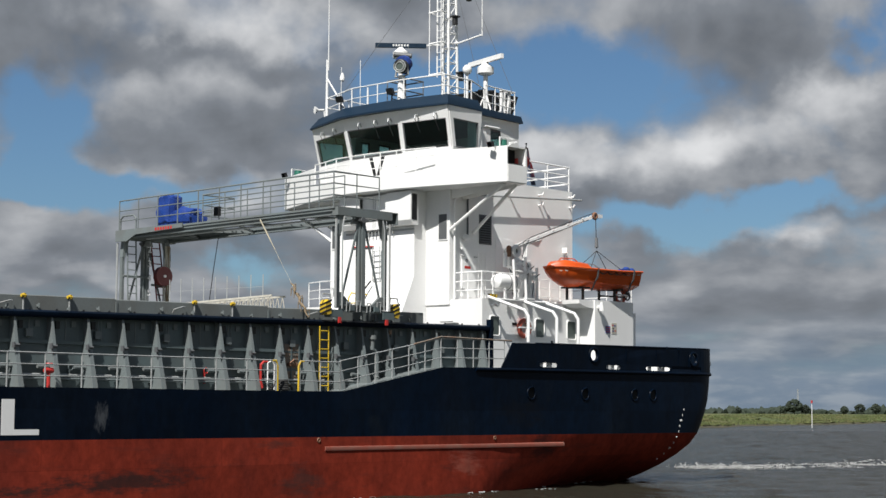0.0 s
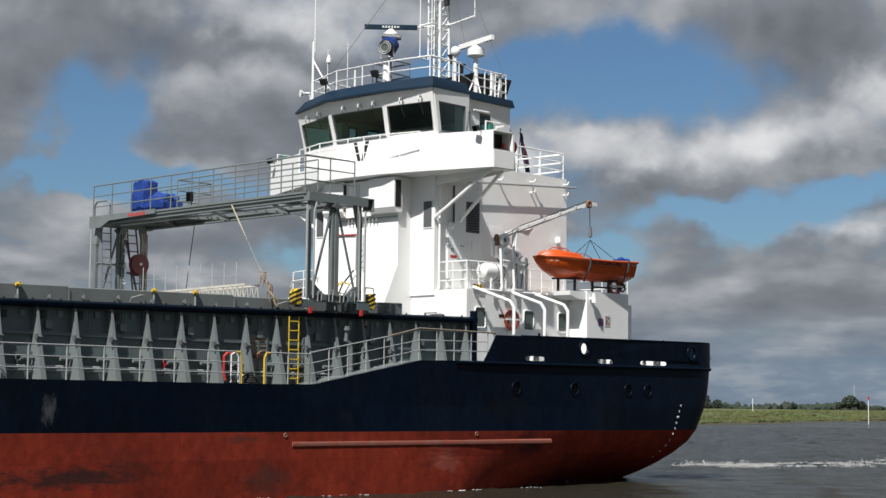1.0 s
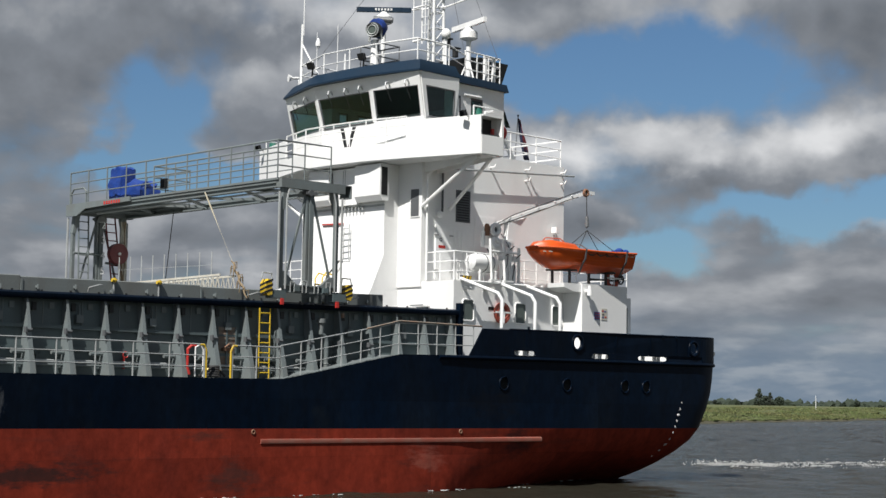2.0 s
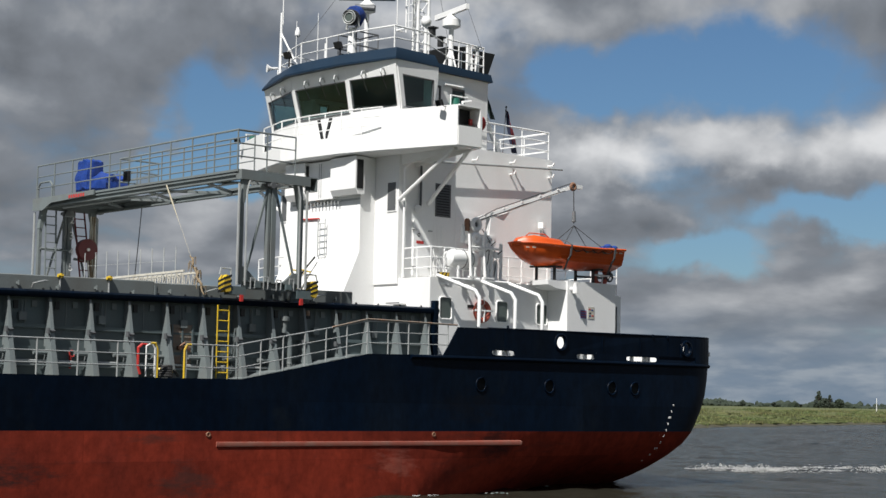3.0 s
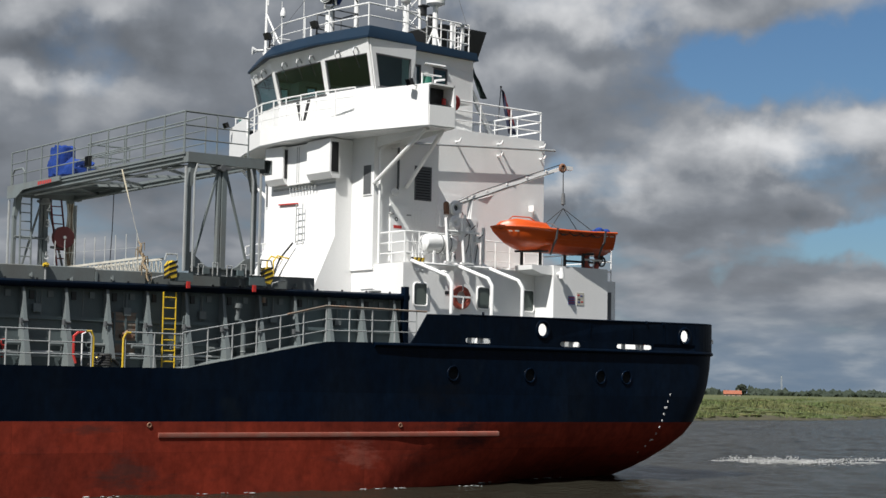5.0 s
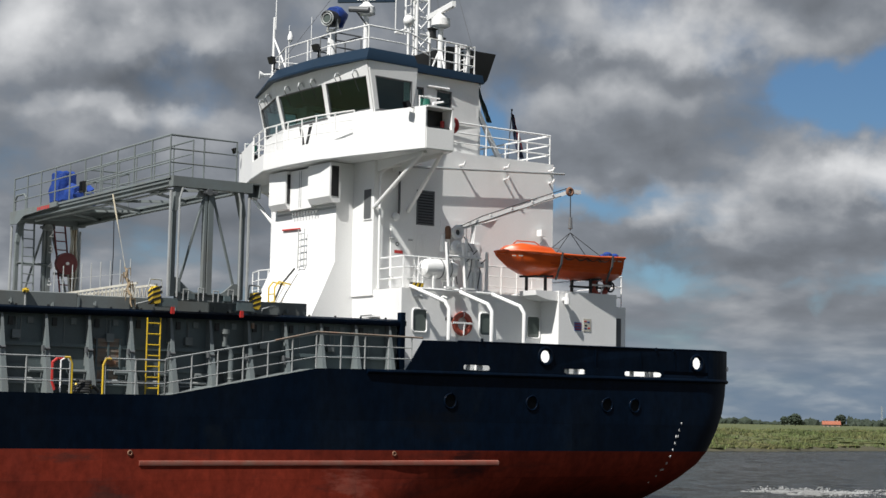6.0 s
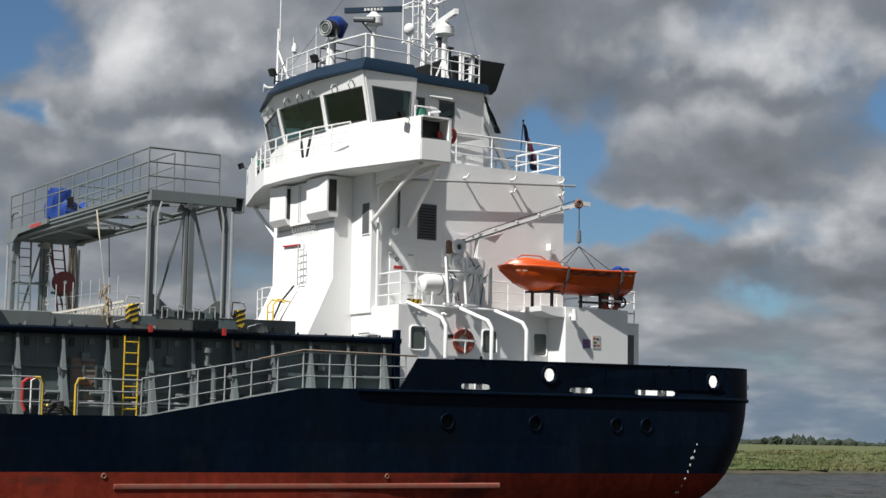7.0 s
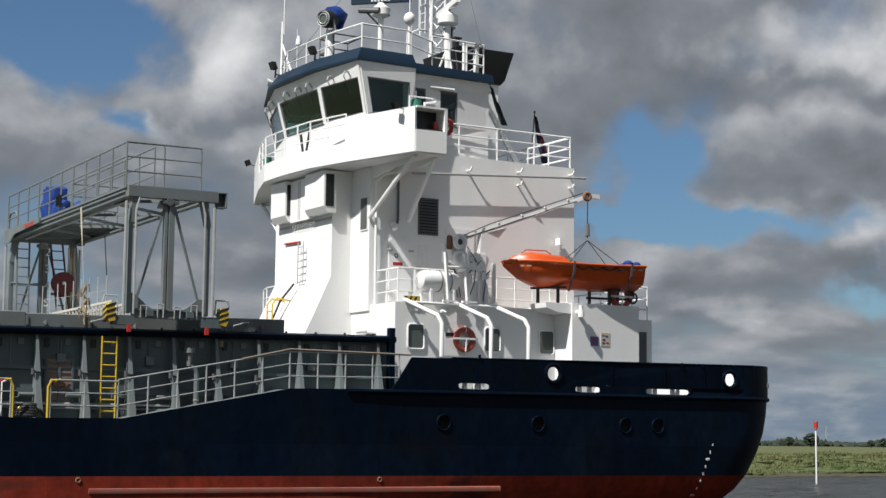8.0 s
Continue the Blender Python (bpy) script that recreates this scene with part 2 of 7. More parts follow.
WHITE = surface("white_paint", (0.80, 0.80, 0.79), 0.38, stain=(0.66, 0.65, 0.63), stain_scale=0.7, stain_amount=0.3, grain=0.03, bump=0.03, bump_scale=3.0, stretch=(1, 1, 0.35))
NAVY = surface("navy_paint", (0.0014, 0.0054, 0.0140), 0.42, stain=(0.005, 0.0085, 0.014), stain_scale=0.45, stain_amount=0.6, grain=0.25, grain_scale=6.0, bump=0.09, bump_scale=1.3, stretch=(1, 1, 0.5), shine=0.07,
               scuff=((0.011, 0.016, 0.021), (0.5, 1, 0.35), 0.60, 0.8), plates=(5.6, 1.3, 0.22), blots=((-27.2, 2.35, 0.22, 0.45, 0.35, (0.16, 0.17, 0.18)), (-10.6, 2.5, 1.4, 0.5, 0.5, (0.006, 0.0065, 0.008))))
VISOR = surface("blue_visor_paint", (0.007, 0.021, 0.041), 0.42, stain_amount=0.3, bump=0.03, shine=0.3)
RED = surface("red_antifouling", (0.228, 0.030, 0.015), 0.75, stain=(0.125, 0.020, 0.013), stain_scale=0.32, stain_amount=0.9, grain=0.22, grain_scale=4.5, bump=0.34, bump_scale=1.1, stretch=(1, 1, 0.8), shine=0.10,
              scuff=((0.07, 0.022, 0.017), (0.42, 1, 1.7), 0.55, 0.74), plates=(2.9, 1.05, 0.17),
              blots=((-9.4, 1.45, 0.95, 0.55, 0.75, (0.025, 0.013, 0.013)), (-26.4, 0.72, 2.6, 0.34, 0.8, (0.022, 0.017, 0.016)), (-29.4, 0.55, 1.2, 0.14, 0.8, (0.03, 0.02, 0.018)), (-20.2, 0.55, 0.8, 0.55, 0.6, (0.05, 0.030, 0.026)), (-13.2, 0.95, 0.8, 0.5, 0.35, (0.42, 0.16, 0.12)), (-21.3, 1.62, 0.6, 0.14, 0.5, (0.06, 0.03, 0.025))))
REDBAR = surface("worn_red_steel", (0.28, 0.075, 0.05), 0.6, stain=(0.22, 0.13, 0.10), stain_scale=2.0, stain_amount=0.7, grain=0.15)
GREY = surface("grey_deck_paint", (0.148, 0.172, 0.175), 0.5, stain=(0.12, 0.115, 0.105), stain_scale=1.2, stain_amount=0.5, grain=0.08, bump=0.05)
DARKGREY = surface("dark_grey_coaming_paint", (0.092, 0.124, 0.130), 0.55, stain=(0.075, 0.075, 0.07), stain_scale=0.9, stain_amount=0.55, grain=0.1, bump=0.06, stretch=(1, 1, 0.4))
HATCH = surface("grey_hatch_paint", (0.140, 0.158, 0.158), 0.6, stain=(0.10, 0.09, 0.075), stain_scale=0.8, stain_amount=0.55, grain=0.1, stretch=(1, 1, 0.4))
STEEL = surface("galvanised_rail", (0.40, 0.42, 0.42), 0.5, 0.3, stain=(0.25, 0.22, 0.19), stain_scale=3, stain_amount=0.4, bump=0.0)
PORT = surface("dark_porthole_glass", (0.0015, 0.002, 0.003), 0.3, bump=0.0, grain=0.0, stain_amount=0.0, shine=0.06)
BLACK = surface("black_steel", (0.012, 0.012, 0.013), 0.45, stain_amount=0.2, bump=0.04)
YELLOW = surface("yellow_paint", (0.62, 0.42, 0.02), 0.45, stain=(0.35, 0.22, 0.05), stain_scale=4, stain_amount=0.5, bump=0.03)
SIGNRED = surface("red_paint", (0.45, 0.03, 0.025), 0.45, stain_amount=0.4)
MAROON = surface("maroon_paint", (0.13, 0.018, 0.02), 0.5, stain_amount=0.4)
ORANGE = surface("orange_glassfibre", (0.60, 0.085, 0.008), 0.36, stain=(0.38, 0.05, 0.01), stain_scale=1.5, stain_amount=0.5, grain=0.05, bump=0.03, bump_scale=6)
TARP = surface("blue_tarpaulin", (0.006, 0.038, 0.22), 0.55, stain=(0.005, 0.02, 0.11), stain_scale=3, stain_amount=0.5, grain=0.1, bump=0.5, bump_scale=7)
ROPE = surface("hemp_rope", (0.40, 0.36, 0.27), 0.9, stain_amount=0.5, grain=0.2)
KNOT = surface("weathered_brown_rope", (0.22, 0.165, 0.10), 0.9, stain=(0.10, 0.07, 0.045), stain_scale=6, stain_amount=0.8, grain=0.25)
GREEN = surface("green_lamp_cover", (0.015, 0.13, 0.09), 0.5)
RUST = surface("rusty_steel", (0.24, 0.12, 0.07), 0.8, stain=(0.12, 0.07, 0.05), stain_scale=3, stain_amount=0.7, grain=0.2)
RUBBER = surface("black_rubber", (0.018, 0.018, 0.018), 0.75, bump=0.1)
CLOTH = surface("flag_cloth", (0.016, 0.020, 0.050), 0.8, bump=0.2)
CLOTHRED = surface("red_flag_cloth", (0.14, 0.016, 0.024), 0.8, bump=0.2)
SAIL = surface("dark_green_bunting", (0.015, 0.03, 0.028), 0.8, bump=0.2)
LOUVRE = surface("louvre_grey", (0.10, 0.105, 0.11), 0.5)
INSIDE = surface("dark_wheelhouse_lining", (0.085, 0.12, 0.118), 0.7)
CONSOLE = surface("grey_console", (0.12, 0.13, 0.13), 0.5)
TAN = surface("weathered_plywood", (0.20, 0.175, 0.145), 0.8, stain=(0.3, 0.14, 0.07), stain_scale=4, stain_amount=0.5)


def glass(name, tint, rough=0.0):
    mat = bpy.data.materials.new(name)
    mat.use_nodes = True
    tree = mat.node_tree
    tree.nodes.clear()
    out = tree.nodes.new("ShaderNodeOutputMaterial")
    clear = tree.nodes.new("ShaderNodeBsdfTransparent")
    clear.inputs[0].default_value = (*tint, 1)
    gloss = tree.nodes.new("ShaderNodeBsdfGlossy")
    gloss.inputs["Roughness"].default_value = 0.02 + rough
    facing = tree.nodes.new("ShaderNodeLayerWeight")
    facing.inputs[0].default_value = 0.5
    mix = tree.nodes.new("ShaderNodeMixShader")
    tree.links.new(op(tree, "MULTIPLY_ADD", op(tree, "POWER", facing.outputs[1], 5.0), 0.9, 0.05), mix.inputs[0])
    link(tree, clear, mix, 0, 1)
    link(tree, gloss, mix, 0, 2)
    link(tree, mix, out)
    return mat


GLASS = glass("green_tinted_glass", (0.62, 0.77, 0.76))
DARKGLASS = surface("dark_cabin_glass", (0.085, 0.105, 0.095), 0.08, bump=0.0, grain=0.0, stain_amount=0.0)


def water_material():
    mat = bpy.data.materials.new("river_water")
    mat.use_nodes = True
    tree = mat.node_tree
    bsdf = tree.nodes["Principled BSDF"]
    coord = tree.nodes.new("ShaderNodeTexCoord")
    total = None
    for scale, stretch, weight, distort in ((2.4, (1, 1.3, 1), 0.40, 0.8), (6.0, (1, 1.2, 1), 0.22, 0.3), (14.0, (1, 1.2, 1), 0.10, 0.3)):
        m = tree.nodes.new("ShaderNodeMapping")
        m.inputs["Scale"].default_value = stretch
        m.inputs["Rotation"].default_value = (0, 0, radians(20))
        tree.links.new(coord.outputs["Object"], m.inputs[0])
        n = tree.nodes.new("ShaderNodeTexNoise")
        n.inputs["Scale"].default_value, n.inputs["Detail"].default_value, n.inputs["Distortion"].default_value = scale, 3, distort
        link(tree, m, n)
        h = op(tree, "MULTIPLY", n.outputs[0], weight)
        total = h if total is None else op(tree, "ADD", total, h)
    b = tree.nodes.new("ShaderNodeBump")
    b.inputs["Strength"].default_value, b.inputs["Distance"].default_value = 0.9, 0.42
    tree.links.new(total, b.inputs["Height"])
    link(tree, b, bsdf, 0, bsdf.inputs.find("Normal"))
    silt = tree.nodes.new("ShaderNodeTexNoise")
    silt.inputs["Scale"].default_value = 0.03
    tree.links.new(coord.outputs["Object"], silt.inputs[0])
    tree.links.new(ramp(tree, silt.outputs[0], [(0.35, (0.020, 0.019, 0.014)), (0.65, (0.028, 0.026, 0.019))]), bsdf.inputs["Base Color"])
    bsdf.inputs["Roughness"].default_value = 0.16
    bsdf.inputs["IOR"].default_value = 1.33
    bsdf.inputs["Specular IOR Level"].default_value = 0.125
    return mat


WATER = water_material()
CREAM = surface("cream_gangway_paint", (0.50, 0.48, 0.42), 0.6, stain=(0.3, 0.26, 0.2), stain_scale=2, stain_amount=0.5)
FOAM = surface("white_foam", (0.46, 0.465, 0.46), 0.8, stain=(0.24, 0.24, 0.22), stain_scale=2.5, stain_amount=0.6, bump=0.5, bump_scale=8)
GRASS = surface("river_meadow", (0.066, 0.086, 0.025), 0.9, stain=(0.115, 0.100, 0.042), stain_scale=0.07, stain_amount=0.8, grain=0.3, grain_scale=2.5, bump=0.5, bump_scale=3)
BLADE = surface("reed_blades", (0.066, 0.092, 0.024), 0.85, stain=(0.125, 0.105, 0.045), stain_scale=0.09, stain_amount=0.8, grain=0.2, grain_scale=2.5, bump=0.0, each=0.45)
MUD = surface("river_mud", (0.065, 0.060, 0.034), 0.75, stain=(0.042, 0.038, 0.024), stain_scale=0.4, stain_amount=0.7, grain=0.2, grain_scale=3, bump=0.5, bump_scale=2)
LEAF = surface("tree_leaves", (0.020, 0.031, 0.017), 0.8, stain=(0.013, 0.02, 0.012), stain_scale=0.4, stain_amount=0.7, grain=0.2, grain_scale=3, vary=0.3)
BARK = surface("bark", (0.07, 0.055, 0.04), 0.9)
TILE = surface("orange_roof_tiles", (0.30, 0.10, 0.055), 0.8, grain=0.2, grain_scale=3)
BRICK = surface("pale_brick_wall", (0.30, 0.24, 0.19), 0.85)


# ---- mesh helpers ----
BASE = {}          # where each thing's own origin lies in the ship's space


def box(bm, x0, x1, y0, y1, z0, z1):
    v = [bm.verts.new(p) for p in ((x0, y0, z0), (x1, y0, z0), (x1, y1, z0), (x0, y1, z0), (x0, y0, z1), (x1, y0, z1), (x1, y1, z1), (x0, y1, z1))]
    for f in ((0, 3, 2, 1), (4, 5, 6, 7), (0, 1, 5, 4), (1, 2, 6, 5), (2, 3, 7, 6), (3, 0, 4, 7)):
        bm.faces.new([v[k] for k in f])
    return bm


def loft(bm, rings, closed=True, cap=True):
    made = [[bm.verts.new(p) for p in ring] for ring in rings]
    n = len(rings[0])
    for a, b in zip(made, made[1:]):
        for k in range(n if closed else n - 1):
            bm.faces.new((a[k], a[(k + 1) % n], b[(k + 1) % n], b[k]))
    if cap and closed:
        bm.faces.new(list(reversed(made[0])))
        bm.faces.new(made[-1])
    return bm


def tube(bm, points, r, seg=8):
    pts = [Vector(p) for p in points]
    rings, side = [], None
    for k, p in enumerate(pts):
        a = (pts[k] - pts[k - 1]).normalized() if k else None
        b = (pts[k + 1] - pts[k]).normalized() if k < len(pts) - 1 else None
        way = ((a or b) + (b or a)).normalized()
        if side is None:
            side = way.orthogonal().normalized()
        side = (side - way * side.dot(way)).normalized()
        up = way.cross(side)
        wide = 1.0 if a is None or b is None else 1 / max(0.5, math.sqrt((1 + a.dot(b)) / 2))
        rr = r[k] if isinstance(r, (list, tuple)) else r
        rings.append([p + (side * math.cos(2 * math.pi * j / seg) + up * math.sin(2 * math.pi * j / seg)) * rr * wide for j in range(seg)])
    return loft(bm, rings)


def beam(bm, a, b, w, h):
    """A rectangular bar from a to b, w wide across and h high."""
    a, b = Vector(a), Vector(b)
    way = (b - a).normalized()
    side = way.cross(Vector((0, 0, 1)))
    side = side.normalized() if side.length > 1e-4 else Vector((1, 0, 0))
    up = side.cross(way)
    return loft(bm, [[p + side * sx * w / 2 + up * sy * h / 2 for sx, sy in ((-1, -1), (1, -1), (1, 1), (-1, 1))] for p in (a, b)])


def prism(bm, outline, axis, lo, hi):
    """A flat outline pushed along an axis: outline in the other two axes, in order."""
    def place(u, v, w):
        return {"x": (w, u, v), "y": (u, w, v), "z": (u, v, w)}[axis]
    return loft(bm, [[place(u, v, w) for u, v in outline] for w in (lo, hi)])


def ball(bm, c, r, seg=12, squash=1.0):
    rings = []
    for k in range(seg // 2 + 1):
        a = math.pi * k / (seg // 2)
        rr, z = max(math.sin(a), 0.02) * r, -math.cos(a) * r * squash
        rings.append([(c[0] + rr * math.cos(2 * math.pi * j / seg), c[1] + rr * math.sin(2 * math.pi * j / seg), c[2] + z) for j in range(seg)])
    return loft(bm, rings)


def ring(bm, c, axis, big, small, seg=20, tubes=8, flat=1.0):
    """A torus round an axis."""
    def turn(a, b, w):
        return {"x": (w, a, b), "y": (a, w, b), "z": (a, b, w)}[axis]
    made = []
    for k in range(seg):
        t = 2 * math.pi * k / seg
        row = []
        for j in range(tubes):
            s = 2 * math.pi * j / tubes
            d = big + small * math.cos(s)
            row.append(bm.verts.new(Vector(c) + Vector(turn(d * math.cos(t), d * math.sin(t) * flat, small * math.sin(s)))))
        made.append(row)
    for k in range(seg):
        for j in range(tubes):
            bm.faces.new((made[k][j], made[(k + 1) % seg][j], made[(k + 1) % seg][(j + 1) % tubes], made[k][(j + 1) % tubes]))
    return bm


def soften(bm, width=0.02, seg=2):
    bmesh.ops.bevel(bm, geom=[e for e in bm.edges if len(e.link_faces) == 2 and e.calc_face_angle(0) > 0.5], offset=width, segments=seg, affect="EDGES", profile=0.5)
    return bm


def fresh():
    return bmesh.new()


def mesh_of(name, bm, material, smooth=True):
    bmesh.ops.recalc_face_normals(bm, faces=bm.faces)
    data = bpy.data.meshes.new(name)
    bm.to_mesh(data)
    bm.free()
    data.materials.append(material)
    if smooth:
        data.shade_smooth()
        data.set_sharp_from_angle(angle=radians(35))
    return data


def part(name, bm, material, parent, label="", smooth=True, kind=""):
    base = BASE.get(parent, Vector((0, 0, 0)))
    bmesh.ops.translate(bm, verts=bm.verts, vec=-base)
    ob = new(name, mesh_of(name, bm, material, smooth))
    ob.parent = parent
    BASE[ob] = base
    return tagged(ob, label, kind=kind)


def shared(name, data, at, parent, turn=0.0, label=""):
    """One more piece on a mesh that others use too, at a place in the ship's space."""
    ob = new(name, data)
    ob.parent = parent
    ob.matrix_basis = pose(*(Vector(at) - BASE.get(parent, Vector((0, 0, 0)))), 0, 0, turn)
    return tagged(ob, label)


ABOARD = []        # things that sail with the ship


def aboard(name, base, label, category, group=""):
    ob = new(name)
    ob.empty_display_size = 0.3
    BASE[ob] = Vector(base)
    ABOARD.append(ob)
    return tagged(ob, label, category, group)


def lone(name, bm, material, label, category="", kind="", group="", smooth=True):
    return tagged(new(name, mesh_of(name, bm, material, smooth)), label, category, group, kind)


def writing(name, text, size, matrix, material, parent, depth=0.006):
    curve = bpy.data.curves.new(name, "FONT")
    curve.body, curve.size, curve.extrude, curve.align_x, curve.align_y = text, size, depth, "CENTER", "CENTER"
    temp = bpy.data.objects.new(name, curve)
    scene.collection.objects.link(temp)
    bpy.context.view_layer.update()
    data = bpy.data.meshes.new_from_object(temp.evaluated_get(bpy.context.evaluated_depsgraph_get()))
    bpy.data.objects.remove(temp)
    data.materials.clear()
    data.materials.append(material)
    ob = new(name, data)
    ob.parent = parent
    ob.matrix_basis = Matrix.Translation(-BASE.get(parent, Vector((0, 0, 0)))) @ matrix
    return ob


def railing(parent, path, height, posts, bars=3, material=None, r=0.022, name="railing", label=""):
    """A rail along a path: its bars as one part, each post a piece under it. posts: places along the path, 0 at each corner counts as 1."""
    material = material or WHITE
    pts = [Vector(p) for p in path]
    bm = fresh()
    for k in range(bars):
        h = height * (k + 1) / bars
        tube(bm, [p + Vector((0, 0, h)) for p in pts], r if k == bars - 1 else r * 0.75, 6)
    rail = part(name, bm, material, parent, label)
    bm = fresh()
    tube(bm, [(0, 0, 0), (0, 0, height)], r, 6)
    data = mesh_of("post", bm, material)
    lengths = [(b - a).length for a, b in zip(pts, pts[1:])]
    for a, b, d in zip(pts, pts[1:], lengths):
        n = max(1, round(d / posts))
        for k in range(n):
            shared("post", data, a.lerp(b, k / n), rail)
    shared("post", data, pts[-1], rail)
    return rail


ICO = None


def lumps(name, rows, material, jag, seed, smooth=False):
    """Many small rough lumps in one mesh: rows of (x, y, z, half sizes sx, sy, sz, turn)."""
    global ICO
    if ICO is None:
        bm = fresh()
        bmesh.ops.create_icosphere(bm, subdivisions=1, radius=1)
        bm.verts.index_update()
        ICO = (np.array([v.co[:] for v in bm.verts]), np.array([[v.index for v in f.verts] for f in bm.faces]))
        bm.free()
    ball_, tris = ICO
    r = np.array(rows)
    rnd = np.random.RandomState(seed)
    local = ball_[None] * (1 + jag * rnd.uniform(-1, 1, (len(r), len(ball_), 1))) + jag * 0.4 * rnd.uniform(-1, 1, (len(r), len(ball_), 3))
    local = local * r[:, None, 3:6]
    co, si = np.cos(r[:, 6])[:, None], np.sin(r[:, 6])[:, None]
    pts = np.stack([local[..., 0] * co - local[..., 1] * si, local[..., 0] * si + local[..., 1] * co, local[..., 2]], -1) + r[:, None, 0:3]
    faces = (tris[None] + (np.arange(len(r)) * len(ball_))[:, None, None]).reshape(-1, 3)
    data = bpy.data.meshes.new(name)
    data.from_pydata(pts.reshape(-1, 3).tolist(), [], faces.tolist())
    data.materials.append(material)
    if smooth:
        data.shade_smooth()
    return data


# ---- river and land ----
def bank_y(x):
    y = 62 + 0.295 * x - 8 * math.exp(-((x - 105) / 42) ** 2)
    y += 1.6 * math.sin(x * 0.061 + 0.5) + 0.8 * math.sin(x * 0.19) + 2.5 * noise.noise((x * 0.03, 3.1, 0)) + 1.5 * noise.noise((x * 0.33, 1.7, 0)) + 1.1 * noise.noise((x * 0.11, 8.0, 0))
    return max(y, 34 + 2 * math.sin(x * 0.02)) if x < -40 else y


def river():
    """One sheet to the horizon, finely rippled where the view crosses it."""
    def spread(lo, hi, step, far):
        fine = list(np.arange(lo, hi, step))
        out, s = [hi], step
        while out[-1] < far:
            s *= 1.35
            out.append(min(out[-1] + s, far))
        back, s = [lo - step], step
        while back[-1] > -far:
            s *= 1.35
            back.append(max(back[-1] - s, -far))
        return np.array(back[::-1] + fine + out)
    xs, ys = spread(-40, 150, 0.42, 4200), spread(-16, 74, 0.36, 4200)
    gx, gy = np.meshgrid(xs, ys, indexing="ij")
    rnd = np.random.RandomState(5)
    z = np.zeros_like(gx)
    for k in range(34):
        wave = 0.85 * 1.10 ** (k % 17)
        turn = rnd.normal(0.5, 0.75)
        wx, wy = math.cos(turn) * 6.283 / wave, math.sin(turn) * 6.283 / wave
        z += 0.0040 * wave ** 0.6 * np.sin(gx * wx + gy * wy + rnd.uniform(0, 6.283) + 0.6 * np.sin(gx * 0.05 * k % 3 + gy * 0.07))
    calm = np.clip(1 - np.maximum(np.maximum(-40 - gx, gx - 150) / 40, np.maximum(-16 - gy, gy - 74) / 25), 0, 1)
    z *= np.minimum(calm, 1.0)
    n, m = gx.shape
    data = bpy.data.meshes.new("water")
    index = np.arange(n * m).reshape(n, m)
    quads = np.stack([index[:-1, :-1], index[1:, :-1], index[1:, 1:], index[:-1, 1:]], -1).reshape(-1, 4)
    data.vertices.add(n * m)
    data.vertices.foreach_set("co", np.stack([gx, gy, z], -1).ravel())
    data.loops.add(quads.size)
    data.loops.foreach_set("vertex_index", quads.ravel())
    data.polygons.add(len(quads))
    data.polygons.foreach_set("loop_start", np.arange(0, quads.size, 4))
    data.update(calc_edges=True)
    data.materials.append(WATER)
    data.shade_smooth()
    tagged(new("water", data), "grey-brown rippled tidal river water", "water", kind="structure")


def far_land():
    xs = [-900, -600, -400, -250, -150] + [-100 + 2 * k for k in range(280)] + [480, 520, 600, 750, 1000, 1500, 2500, 4000]
    steps = [(0, -0.6), (0.8, 0.10), (2.0, 0.38), (4.5, 0.55), (7.5, 0.75), (10, 1.05), (14, 1.35), (20, 1.5), (32, 1.45), (60, 1.5), (140, 1.5), (400, 1.5), (1200, 1.5), (4000, 1.5)]
    bm = fresh()
    rows = []
    for x in xs:
        row = []
        for v, z in steps:
            lift = (0.55 * noise.noise((x * 0.07, v * 0.13, 1.0)) + 0.34 * noise.noise((x * 0.21, v * 0.3, 2.0))) * min(1, v / 6) if v < 100 else 0
            row.append(bm.verts.new((x - 0.29 * min(v, 60) * 0.3, bank_y(x) + v, z + lift)))
        rows.append(row)
    for a, b in zip(rows, rows[1:]):
        for k in range(len(steps) - 1):
            f = bm.faces.new((a[k], b[k], b[k + 1], a[k + 1]))
            f.material_index = 1 if k < 2 else 0
    ob = lone("ground", bm, GRASS, "green river meadow with a muddy foreshore", "ground", "structure")
    ob.data.materials.append(MUD)


def near_land():
    bm = fresh()
    rows = []
    for k in range(41):
        x = -260 + 10 * k
        rows.append([bm.verts.new((x, y + 0.5 * noise.noise((x * 0.05, 0, 0)), z)) for y, z in ((-37.5, -0.6), (-38.5, 0.4), (-40.5, 1.05), (-46, 1.15), (-300, 1.2))])
    for a, b in zip(rows, rows[1:]):
        for k in range(4):
            bm.faces.new((a[k], b[k], b[k + 1], a[k + 1]))
    lone("near_ground", bm, GRASS, "grassy near bank of the river", "ground", "structure")


